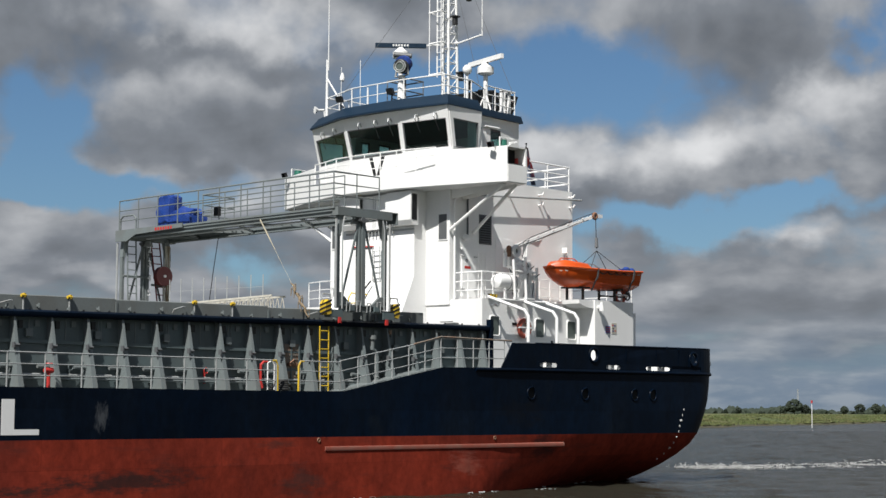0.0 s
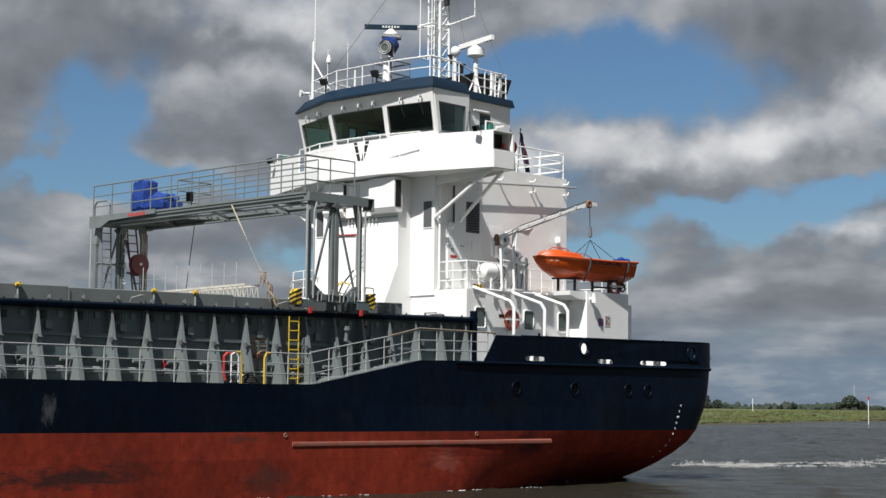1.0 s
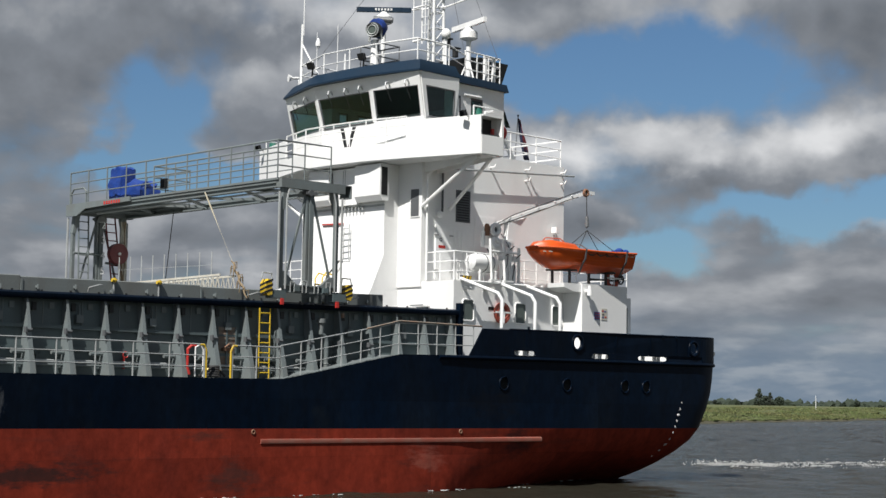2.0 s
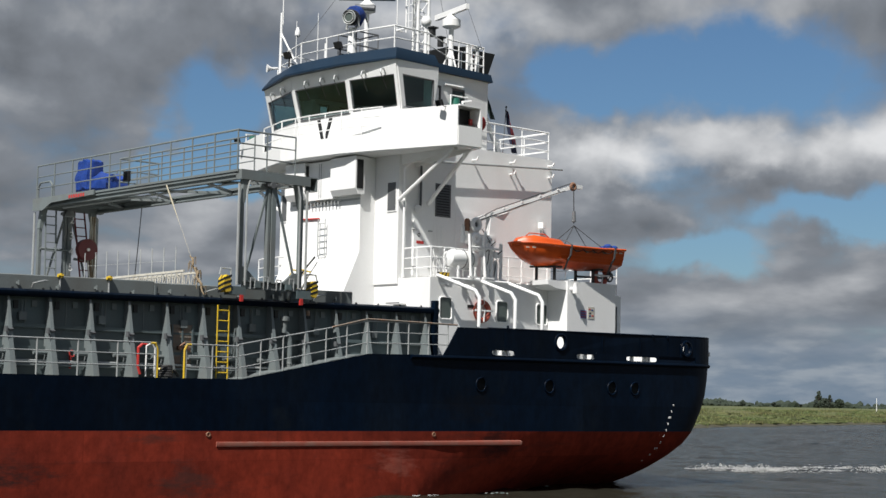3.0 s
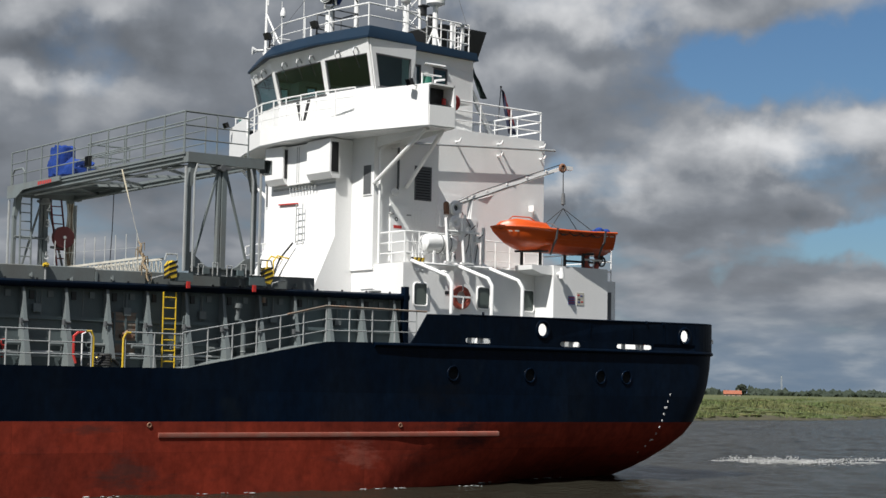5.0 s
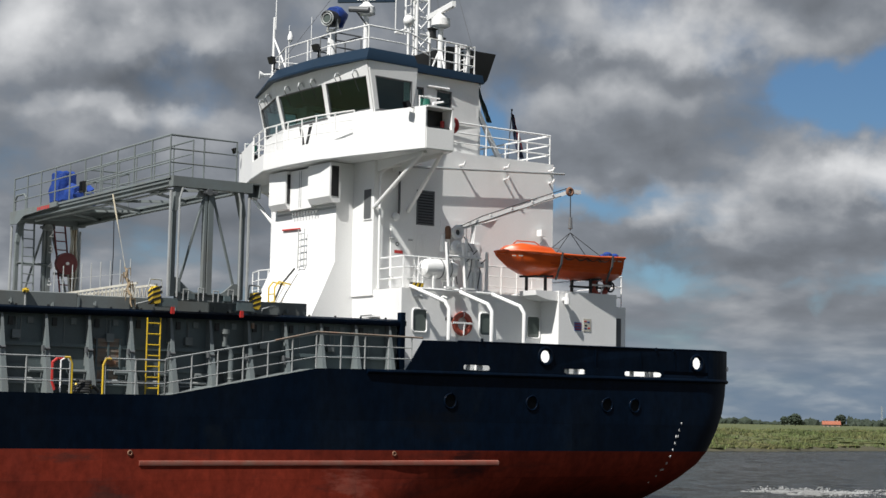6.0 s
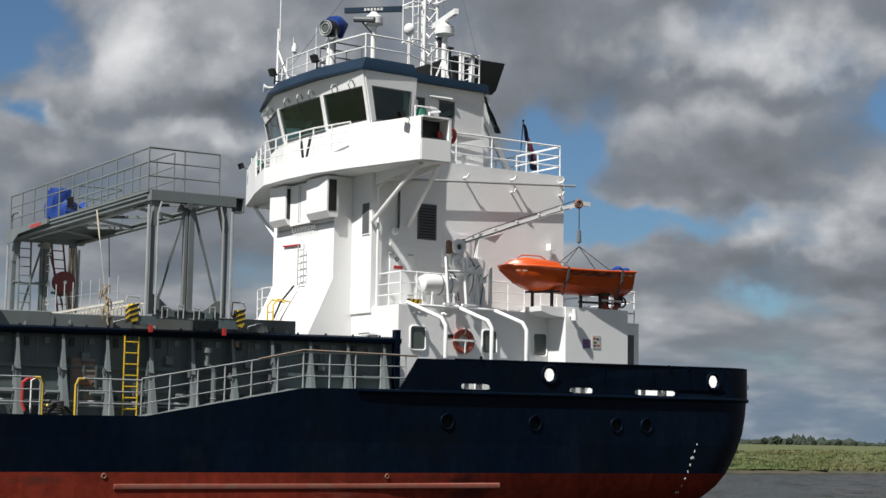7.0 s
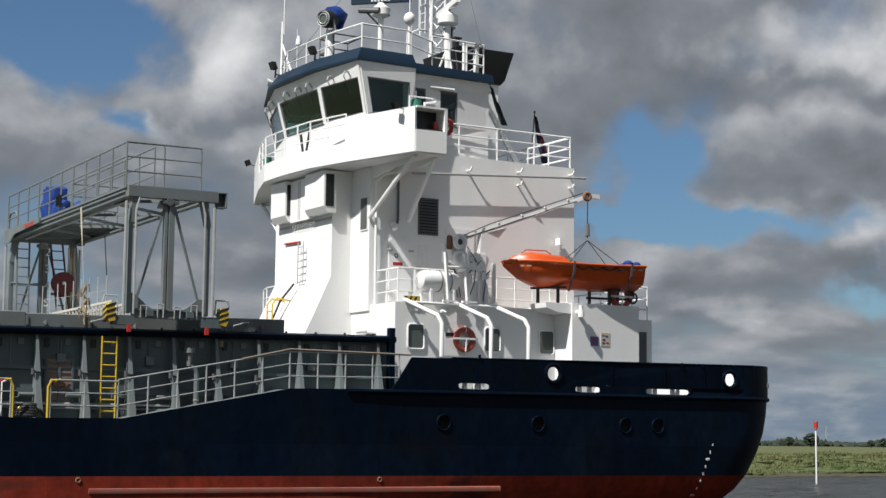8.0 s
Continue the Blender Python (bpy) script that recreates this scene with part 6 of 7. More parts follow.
    for k in range(7):
        y0 = -5.2 + 1.5 * k
        a, b = (GX0 + 0.1, GX1 - 0.1) if k % 2 else (GX1 - 0.1, GX0 + 0.1)
        part("cross_brace", beam(fresh(), (a, y0, GZ - 0.1), (b, y0 + 1.5, GZ - 0.1), 0.07, 0.07), GREY, g)
    for x0, x1, y0, y1, name in ((GX0 - 0.02, GX0 + 0.85, -5.5, 2.0, "walkway"), (GX0 - 0.05, GX1 + 0.05, 2.0, 5.65, "machinery_deck")):
        part(name, soften(box(fresh(), x0, x1, y0, y1, GZ + 0.03, GZ + 0.09), 0.01), GREY, g)
    bm = fresh()
    prism(bm, [(5.65, GZ + 0.12), (5.65, GZ - 0.26), (5.0, GZ - 0.28), (4.5, GZ - 0.08), (1.9, GZ - 0.02), (1.9, GZ + 0.12)], "x", GX0 - 0.08, GX0 - 0.03)
    fascia = part("fascia", bm, GREY, g, "grey side plate of the machinery deck")
    for k in range(7):
        part("red_bar", box(fresh(), GX0 - 0.088, GX0 - 0.07, 2.45 + 0.14 * k, 2.54 + 0.14 * k, GZ - 0.03, GZ + 0.07), SIGNRED, fascia)
    # rails round the platform
    zt = GZ + 0.09
    railing(g, [(GX0, 5.55, zt), (GX0, -5.45, zt), (GX1 - 0.3, -5.45, zt)], 1.05, 1.15, 3, GREY, 0.022, "platform_rail", "grey platform rail")
    railing(g, [(GX0 + 0.85, -5.0, zt), (GX0 + 0.85, 2.0, zt), (GX1, 2.0, zt), (GX1, 5.7, zt)], 1.05, 1.15, 3, GREY, 0.02, "platform_rail")
    bm = fresh()
    tube(bm, [(GX0 + 0.02, 5.5, zt), (GX0 + 0.02, 5.5, zt + 0.4), (GX0 + 0.02, 5.35, zt + 0.52), (GX0 + 0.02, 4.75, zt + 0.52), (GX0 + 0.02, 4.6, zt + 0.4), (GX0 + 0.02, 4.6, zt)], 0.03, 8)
    part("hoop", bm, GREY, g)
    # ladders and reel at the far end
    for x, rake, mat, label in ((GX0 + 0.45, 0.0, GREY, "grey upright ladder"), (GX1 - 0.42, -0.34, MAROON, "maroon raking ladder")):
        bm = fresh()
        for d in (-0.18, 0.18):
            tube(bm, [(x + d, 5.3, 5.6), (x + d + rake, 5.45, GZ)], 0.028, 6)
        lad = part("ladder", bm, mat, g, label)
        bm = fresh()
        tube(bm, [(-0.18, 0, 0), (0.18, 0, 0)], 0.018, 5)
        rung = mesh_of("rung", bm, mat)
        for k in range(11):
            shared("rung", rung, (x + rake * (0.15 + 0.27 * k) / (GZ - 5.6), 5.3 + 0.013 * k, 5.75 + 0.27 * k), lad)
    # frayed hoses lashed along the after leg
    for k in range(5):
        dx = 0.05 * k
        bm = fresh()
        pts = [(GX1 - 0.42 + dx + 0.03 * math.sin(j * 1.3 + k), 5.28 - 0.03 * math.cos(j + 2 * k), GZ - 0.3 - j * 0.36) for j in range(7 + k % 2)]
        tube(bm, pts, 0.03, 6)
        part("hanging_hose", bm, KNOT if k % 2 else CREAM, g, "weathered hose lashed to the leg")
    reel = part("cable_reel", tube(fresh(), [(mid + 0.5, 5.05, 7.2), (mid + 0.5, 5.25, 7.2)], 0.34, 24), MAROON, g, "maroon cable reel disc")
    part("hub", tube(fresh(), [(mid + 0.5, 5.0, 7.2), (mid + 0.5, 5.3, 7.2)], 0.05, 10), WHITE, reel)
    part("tie_bar", tube(fresh(), [(GX0 + 0.1, 5.4, 7.15), (mid, 5.4, 7.15)], 0.04, 6), GREY, g)
    part("tie_bar", tube(fresh(), [(mid + 0.2, 5.4, 6.9), (GX1 - 0.1, 5.4, 6.85)], 0.04, 6), GREY, g)
    # lamps
    bm = fresh()
    box(bm, GX0 - 0.1, GX0 + 0.0, -0.05, 0.2, zt + 0.12, zt + 0.42)
    lamp = part("work_lamp", soften(bm, 0.02), BLACK, g, "black work lamp")
    part("lens", box(fresh(), GX0 - 0.112, GX0 - 0.09, -0.02, 0.17, zt + 0.15, zt + 0.39), PORT, lamp)
    for y in (5.2, -5.35):
        bm = fresh()
        tube(bm, [(mid - 0.1, y, GZ - 0.2), (mid - 0.1, y, GZ - 0.38)], [0.1, 0.17], 10)
        part("hanging_lamp", bm, STEEL, g)


gantry()


def covers_and_ropes():
    ob = aboard("tarpaulin_cover", (-17.3, 4.2, 8.8), "blue tarpaulin tied over a winch motor", "tarpaulin", "tarpaulins")
    rnd = random.Random(3)

    def wrapped(x0, x1, y0, y1, z0, z1, sag):
        bm = fresh()
        bmesh.ops.create_cube(bm, size=1)
        bmesh.ops.subdivide_edges(bm, edges=bm.edges[:], cuts=7, use_grid_fill=True)
        for v in bm.verts:
            n = noise.noise(v.co * 3.0 + Vector((x0, 0, y0))) * 0.15 + noise.noise(v.co * 9.0) * 0.06
            v.co = v.co.lerp(v.co.normalized() * 0.56, 0.2)
            v.co *= 1 + n
            if v.co.z > 0.2:
                v.co.x *= 0.93
                v.co.z -= sag * (abs(v.co.y) + 0.25 * math.sin(v.co.x * 9))
            v.co = Vector(((x0 + x1) / 2 + v.co.x * (x1 - x0), (y0 + y1) / 2 + v.co.y * (y1 - y0), (z0 + z1) / 2 + v.co.z * (z1 - z0)))
        return bm
    part("sheet", wrapped(-17.6, -16.98, 3.55, 4.25, 8.68, 9.85, 0.05), TARP, ob)
    ob2 = aboard("tarpaulin_cover", (-17.3, 2.9, 8.8), "crumpled blue tarpaulin over low machinery", "tarpaulin", "tarpaulins")
    part("sheet", wrapped(-17.6, -16.85, 2.45, 3.6, 8.68, 9.36, 0.35), TARP, ob2)
    # pale sling hanging from the bridge, knotted at its foot
    ob = aboard("rope_sling", (-18.4, -2.1, 8.5), "pale frayed rope sling hanging from the gantry", "rope")
    top, foot = Vector((-18.45, -2.1, 8.5)), Vector((-19.3, -5.28, 5.3))
    part("rope", tube(fresh(), [top.lerp(foot, f) for f in (0, 0.15, 0.3, 0.36, 0.6, 0.72)], [0.020, 0.024, 0.010, 0.004, 0.004, 0.008], 6), ROPE, ob)
    ob = aboard("knotted_rope", (-19.2, -5.0, 5.4), "knotted hemp rope lashed to the hatch edge", "rope")
    bm = fresh()
    pts = [top.lerp(foot, 0.66 + 0.34 * k / 11) + Vector((0.03 * math.sin(k * 1.7), 0.03 * math.cos(k * 2.1), 0)) for k in range(12)]
    tube(bm, pts, [0.015, 0.032, 0.04, 0.028, 0.045, 0.048, 0.026, 0.038, 0.03, 0.02, 0.02, 0.016], 7)
    for k in range(14):
        a, p = k * 0.9, top.lerp(foot, 0.68 + 0.02 * k)
        tube(bm, [p, p + Vector((0.14 * math.cos(a), 0.1 * math.sin(a), 0.04)), p + Vector((0.15 * math.cos(a), 0.1 * math.sin(a), -0.16))], 0.011, 5)
    part("bundle", bm, KNOT, ob)
    ob = aboard("hoist_wire", (-16.0, 2.6, 6.6), "thin dark hoist wire", "wire")
    part("wire", tube(fresh(), [(-16.2, 2.6, GZ - 0.1), (-15.9, 3.2, 7.4), (-15.7, 3.7, 6.0)], 0.014, 5), RUBBER, ob)


covers_and_ropes()


def gangway():
    """The white lattice gangway that lies on the hatch covers."""
    ob = aboard("lattice_gangway", (-17.4, 0, 5.65), "white lattice gangway lying on the hatch covers", "gangway")
    a, b = Vector((-17.75, 3.4, 5.72)), Vector((-17.3, -1.4, 5.72))
    n = 22
    bm = fresh()
    up = Vector((0, 0, 0.5))
    for d in (Vector((0, 0, 0)), Vector((0.62, 0.06, 0))):
        beam(bm, a + d, b + d, 0.05, 0.06)
        beam(bm, a + d + up * 0.7, b + d + up, 0.05, 0.06)
        for k in range(n):
            p, q = a.lerp(b, k / n) + d, a.lerp(b, (k + 0.5) / n) + d
            r = a.lerp(b, (k + 1) / n) + d
            t = up * (0.7 + 0.3 * (k + 0.5) / n)
            beam(bm, p, q + t, 0.022, 0.022)
            beam(bm, q + t, r, 0.022, 0.022)
    part("lattice", bm, CREAM, ob)
    for k in range(9):
        p = a.lerp(b, (k + 0.3) / 9)
        bm = fresh()
        tube(bm, [p + Vector((0, 0.02, 0.3)), p + Vector((0, 0.02, 1.2))], 0.016, 5)
        part("stanchion", bm, STEEL, ob)
    part("hand_rope", tube(fresh(), [a.lerp(b, (k + 0.3) / 9) + Vector((0, 0.02, 0.8)) for k in range(9)], 0.006, 5), STEEL, ob)
    part("tread", box(fresh(), -17.6, -17.0, -1.3, 3.3, 5.67, 5.70), STEEL, ob)


gangway()


# ---- rescue boat, davit and boat-deck gear ----
def rescue_boat():
    ob = aboard("rescue_boat", (-5.2, -4.95, 7.0), "orange rescue boat with straps on its cradle", "boat")
    # stations: distance along, half breadth, keel, chine, gunwale
    a, b = Vector((-7.17, -4.36, 0)), Vector((-3.18, -4.98, 0))
    way = (b - a).normalized()
    side = Vector((way.y, -way.x, 0))      # to port
    length = (b - a).length
    stations = [(0.00, 0.06, 7.50, 7.56, 7.66), (0.05, 0.24, 7.34, 7.44, 7.68), (0.12, 0.46, 7.14, 7.33, 7.68), (0.22, 0.66, 6.98, 7.24, 7.66), (0.36, 0.78, 6.93, 7.19, 7.63), (0.55, 0.80, 6.92, 7.13, 7.61), (0.75, 0.79, 6.92, 7.12, 7.61), (0.92, 0.77, 6.92, 7.11, 7.63), (1.0, 0.75, 6.94, 7.12, 7.64)]
    rings = []
    for f, hb, keel, chine, gun in stations:
        c = a + way * length * f
        prof = [(0.0, keel), (0.35, keel + 0.05), (0.82, chine), (0.95, (chine + gun) / 2), (1.0, gun - 0.1), (1.06, gun - 0.07), (1.06, gun), (0.9, gun + 0.01), (0.0, gun - 0.02)]
        full = [(u * hb, z) for u, z in prof] + [(-u * hb, z) for u, z in reversed(prof[1:-1])]
        rings.append([c + side * u + Vector((0, 0, z)) for u, z in full])
    body = part("hull", loft(fresh(), rings), ORANGE, ob)
    # raised bow cover with its grab rail
    bm = fresh()
    rings = []
    for f, hb, z in ((0.05, 0.12, 7.72), (0.1, 0.26, 7.84), (0.17, 0.42, 7.9), (0.3, 0.46, 7.86), (0.42, 0.46, 7.82), (0.47, 0.46, 7.66)):
        c = a + way * length * f
        rings.append([c + side * u * hb + Vector((0, 0, zz)) for u, zz in ((1.2, 7.6), (1.05, z - 0.07), (0.8, z), (-0.8, z), (-1.05, z - 0.07), (-1.2, 7.6))])
    loft(bm, rings)
    part("bow_cover", bm, ORANGE, ob)
    part("grab_rail", tube(fresh(), [a + way * length * f + side * 0.2 + Vector((0, 0, z)) for f, z in ((0.12, 7.88), (0.15, 7.97), (0.3, 7.97), (0.34, 7.88))], 0.018, 6), ORANGE, ob)
    bm = fresh()
    pts = [a + way * length * f + side * (hb * 1.08) + Vector((0, 0, gun - 0.03)) for f, hb, keel, chine, gun in stations]
    tube(bm, pts, 0.035, 8)
    pts = [a + way * length * f - side * (hb * 1.08) + Vector((0, 0, gun - 0.03)) for f, hb, keel, chine, gun in stations]
    tube(bm, pts, 0.035, 8)
    part("gunwale_fender", bm, ORANGE, ob)
    # added dark sheet, out of view: keeps the orange top from tinting the tower
    bm = fresh()
    loft(bm, [[a + way * length * f + side * hb * 0.88 * s + Vector((0, 0, z)) for s in (1, -1)] for f, hb, z in ((0.47, 0.8, 7.635), (0.75, 0.78, 7.635), (0.99, 0.7, 7.645))], closed=False, cap=False)
    part("inner_deck", bm, DARKGREY, ob, "unseen dark grey sheet added to cut the boat's orange bounce")
    # grab line beckets and numbers as bars
    for f in (0.5, 0.6, 0.68, 0.78):
        c = a + way * length * f + side * 0.80
        bm = fresh()
        tube(bm, [c + way * -0.12 + Vector((0, 0, 7.5)), c + Vector((0, 0, 7.43)), c + way * 0.12 + Vector((0, 0, 7.5))], 0.012, 5)
        box(bm, c.x - 0.06, c.x + 0.06, c.y - 0.012, c.y + 0.01, 7.44, 7.49)
        part("becket", bm, RUST, ob)
    for f in (0.44, 0.88):
        c = a + way * length * f
        bm = fresh()
        pts = [c + side * u + Vector((0, 0, z)) for u, z in ((0.0, 7.86 if f < 0.5 else 7.66), (0.6, 7.78 if f < 0.5 else 7.66), (0.88, 7.63), (0.82, 7.3), (0.68, 7.15), (0.5, 6.85))]
        for p, q in zip(pts, pts[1:]):
            beam(bm, p, q, 0.06, 0.025)
        part("strap", bm, LOUVRE, ob, "grey lashing strap")
    # slack grab line looped along the side, scuff strips and a stencilled bar
    pts = []
    for k in range(25):
        f = 0.46 + 0.40 * k / 24
        c = a + way * length * f + side * 0.83
        pts.append(c + Vector((0, 0, 7.53 - 0.09 * abs(math.sin(k * math.pi / 6)))))
    part("grab_line", tube(fresh(), pts, 0.013, 6), RUBBER, ob, "dark slack grab line")
    for f in (0.10, 0.14, 0.90, 0.955):
        hb = float(np.interp(f, [q[0] for q in stations], [q[1] for q in stations]))
        c = a + way * length * f + side * (hb * 1.0 + 0.012)
        m = Vector((way.x, way.y, 0)) * 0.07
        part("stencil_bar", beam(fresh(), c - m + Vector((0, 0, 7.50)), c + m + Vector((0, 0, 7.50)), 0.012, 0.035), CREAM, ob)
    for z in (7.22, 7.32):
        part("side_moulding", tube(fresh(), [a + way * length * f + side * (hb * (0.86 if z < 7.3 else 0.915) + 0.004) + Vector((0, 0, z)) for f, hb, keel, chine, gun in stations if f > 0.3], 0.012, 6), ORANGE, ob)
    # stern gear: blue bundle and the outboard's leg
    bm = fresh()
    c = a + way * length * 0.93
    ball(bm, (c.x, c.y, 7.68), 0.16, 10, 0.6)
    ball(bm, (c.x + 0.16, c.y - 0.05, 7.67), 0.12, 10, 0.6)
    ball(bm, (c.x - 0.05, c.y - 0.25, 7.72), 0.15, 10, 0.7)
    ball(bm, (c.x + 0.2, c.y - 0.3, 7.70), 0.13, 10, 0.7)
    part("blue_bundle", bm, TARP, ob, "blue covered bundle in the stern")
    bm = fresh()
    c = a + way * (length * 0.985) + side * 0.05
    tube(bm, [c + Vector((0, 0, 7.3)), c + Vector((0.03, 0, 6.78))], 0.05, 8)
    ring(bm, (c.x + 0.02, c.y, 6.78), "y", 0.15, 0.03, 16, 6)
    for k in range(3):
        t = k * 2.094
        beam(bm, (c.x + 0.02, c.y, 6.78), (c.x + 0.02 + 0.14 * math.cos(t), c.y, 6.78 + 0.14 * math.sin(t)), 0.03, 0.03)
    part("propeller", bm, BLACK, ob, "black propeller in a guard ring")
    # lifting bridle up to the hook
    hook = Vector((-4.5, -4.6, 8.38))
    for f, s in ((0.45, 0.4), (0.45, -0.4), (0.86, 0.4), (0.86, -0.4)):
        part("bridle", tube(fresh(), [hook, a + way * length * f + side * s + Vector((0, 0, 7.62))], 0.012, 5), RUBBER, ob)


def cradle_and_davit():
    ob = aboard("boat_cradle", (-5.0, -4.9, 6.5), "dark steel cradle under the rescue boat", "cradle")
    for x, y in ((-6.1, -4.5), (-5.7, -4.9), (-4.5, -4.7), (-4.1, -5.1), (-3.6, -4.8)):
        part("leg", beam(fresh(), (x, y, 6.4), (x, y, 6.98), 0.07, 0.07), BLACK, ob)
    for p, q, w in (((-4.7, -4.85, 6.72), (-3.5, -5.05, 6.72), 0.06), ((-6.2, -4.3, 6.95), (-5.6, -5.15, 6.95), 0.1), ((-4.4, -4.5, 6.95), (-3.9, -5.35, 6.95), 0.1)):
        part("bearer", beam(fresh(), p, q, w, 0.06), BLACK, ob)
    d = new("davit")
    d.parent = ship
    BASE[d] = Vector((0, 0, 0))
    tagged(d, "white boat davit with winch and jib")
    base = Vector((-7.55, -3.75, 6.36))
    part("pedestal", tube(fresh(), [base, base + Vector((0, 0, 0.1)), base + Vector((0, 0, 0.12)), base + Vector((0, 0, 1.1))], [0.33, 0.33, 0.2, 0.2], 16), WHITE, d)
    bm = fresh()
    box(bm, -8.15, -7.45, -3.95, -3.55, 7.35, 7.85)
    prism(bm, [(-8.55, 7.62), (-8.15, 7.45), (-8.1, 8.0), (-8.2, 8.2), (-8.55, 8.2)], "y", -3.92, -3.66)
    post = part("winch_house", soften(bm, 0.04), WHITE, d)
    part("drum_flange", ring(fresh(), (-8.38, -4.08, 8.12), "y", 0.155, 0.075, 20, 8), WHITE, post, "white winch drum flange")
    part("drum", tube(fresh(), [(-8.38, -4.05, 8.12), (-8.38, -3.6, 8.12)], 0.12, 14), LOUVRE, post, "greasy winch drum")
    part("gear_case", ring(fresh(), (-8.42, -4.12, 7.68), "y", 0.13, 0.085, 18, 8), WHITE, post)
    bm = fresh()
    tube(bm, [(-8.35, -4.2, 7.74), (-8.12, -4.24, 7.68), (-7.98, -4.26, 7.66)], 0.035, 8)
    ring(bm, (-7.93, -4.26, 7.66), "y", 0.06, 0.035, 12, 6)
    part("crank", bm, WHITE, post)
    part("motor", tube(fresh(), [(-8.64, -3.95, 7.92), (-8.64, -3.95, 8.25), (-8.64, -3.95, 8.3)], [0.085, 0.085, 0.05], 12), RUST, post, "rust-red winch motor")
    part("motor", tube(fresh(), [(-8.78, -3.9, 7.55), (-8.78, -3.9, 8.05)], 0.07, 12), WHITE, post, "white hydraulic motor")
    bm = fresh()
    for k in range(3):
        tube(bm, [(-8.7 + 0.07 * k, -4.02, 7.5 - 0.05 * k), (-8.62 + 0.06 * k, -4.1, 7.25), (-8.5 + 0.1 * k, -4.0, 6.6)], 0.02, 6)
    part("hose", bm, LOUVRE, post)
    root, tip = Vector((-8.2, -3.72, 8.26)), Vector((-4.35, -4.42, 9.68))
    bm = fresh()
    w = (tip - root).normalized()
    sd = w.cross(Vector((0, 0, 1))).normalized()
    u = sd.cross(w)
    loft(bm, [[root.lerp(tip, f) + sd * sx * h * 0.7 + u * sy * h for sx, sy in ((-1, -1), (1, -1), (1, 1), (-1, 1))] for f, h in ((0, 0.055), (0.05, 0.075), (0.5, 0.068), (0.97, 0.055), (1, 0.05))])
    jib = part("jib", bm, WHITE, d)
    bm = fresh()
    loft(bm, [[(x, y, z) for x, z in ((-7.7, 7.3), (-7.4, 7.5), (-7.25, 8.1), (-6.75, 8.66), (-7.6, 8.4))] for y in (-3.92, -3.72)])
    part("jib_web", bm, WHITE, d)
    part("tip_sheave", ring(fresh(), (-4.42, -4.47, 9.66), "y", 0.1, 0.05, 16, 8), RUST, jib)
    for f in (0.12, 0.3, 0.48, 0.66, 0.84):
        part("jib_lug", box(fresh(), *(v for c in (root.lerp(tip, f) + u * 0.08 + sd * 0.05) for v in (c - 0.022, c + 0.022))), WHITE, jib)
    part("jib_hose", tube(fresh(), [root.lerp(tip, f) + sd * 0.065 + u * (0.02 * math.sin(f * 20) - 0.03) for f in (0.02, 0.15, 0.3, 0.45, 0.6, 0.75, 0.9)], 0.014, 6), RUBBER, jib, "black hose along the jib")
    part("tip_arm", soften(box(fresh(), -4.35, -4.0, -4.5, -4.36, 9.62, 9.74), 0.03), WHITE, jib)
    part("fall_wire", tube(fresh(), [(-4.42, -4.5, 9.6), (-4.5, -4.6, 8.45)], 0.016, 5), RUBBER, jib)
    bm = fresh()
    tube(bm, [(-4.47, -4.57, 8.85), (-4.5, -4.6, 8.5)], [0.05, 0.07], 8)
    part("hook_block", bm, LOUVRE, jib)
    part("luff_wire", tube(fresh(), [(-8.38, -4.0, 8.26), root + Vector((0.9, -0.16, 0.46)), tip + Vector((-0.1, -0.03, 0.1))], 0.014, 5), RUBBER, jib)
    for x, y, z0, z1, r in ((-7.9, -4.3, 6.42, 7.5, 0.045), (-8.3, -4.42, 6.42, 7.9, 0.04), (-7.3, -4.1, 6.4, 7.6, 0.055)):
        part("control_post", tube(fresh(), [(x, y, z0), (x, y, z0 + 0.05), (x, y, z0 + 0.06), (x, y, z1)], [2.2 * r, 2.2 * r, r, r], 10), WHITE, d)
    bm = fresh()
    for k in (0, 2, 4):
        tube(bm, [(-8.2 + 0.02 * k, -4.15, 8.0 - 0.1 * k), (-8.0 + 0.05 * k, -4.32, 7.6 - 0.05 * k), (-8.05 + 0.09 * k, -4.3, 7.0), (-8.2 + 0.12 * k, -4.22, 6.5)], 0.016, 6)
    part("control_hose", bm, LOUVRE, d, "grey hydraulic hoses")
    for x, z in ((-8.05, 7.45), (-8.32, 7.2), (-7.75, 7.2)):
        part("valve_block", soften(box(fresh(), x - 0.1, x + 0.1, -4.42, -4.26, z - 0.09, z + 0.09), 0.02), WHITE, d)
        part("lever", tube(fresh(), [(x, -4.42, z + 0.02), (x + 0.05, -4.56, z + 0.14)], 0.014, 6), BLACK, d)
    # raft canister on its rack, gallows and bottles
    raft = aboard("life_raft_canister", (-9.3, -4.2, 6.7), "white cylindrical life raft canister on a rack", "life raft")
    bm = fresh()
    tube(bm, [(-9.85, -4.35, 6.98), (-9.78, -4.35, 6.98), (-9.6, -4.33, 6.98), (-8.8, -4.25, 6.98), (-8.62, -4.23, 6.98), (-8.55, -4.23, 6.98)], [0.1, 0.23, 0.28, 0.28, 0.23, 0.1], 20)
    can = part("canister", bm, WHITE, raft)
    for x in (-9.5, -9.2, -8.9):
        part("band", ring(fresh(), (x, -4.29, 6.98), "x", 0.285, 0.016, 22, 6), LOUVRE, can)
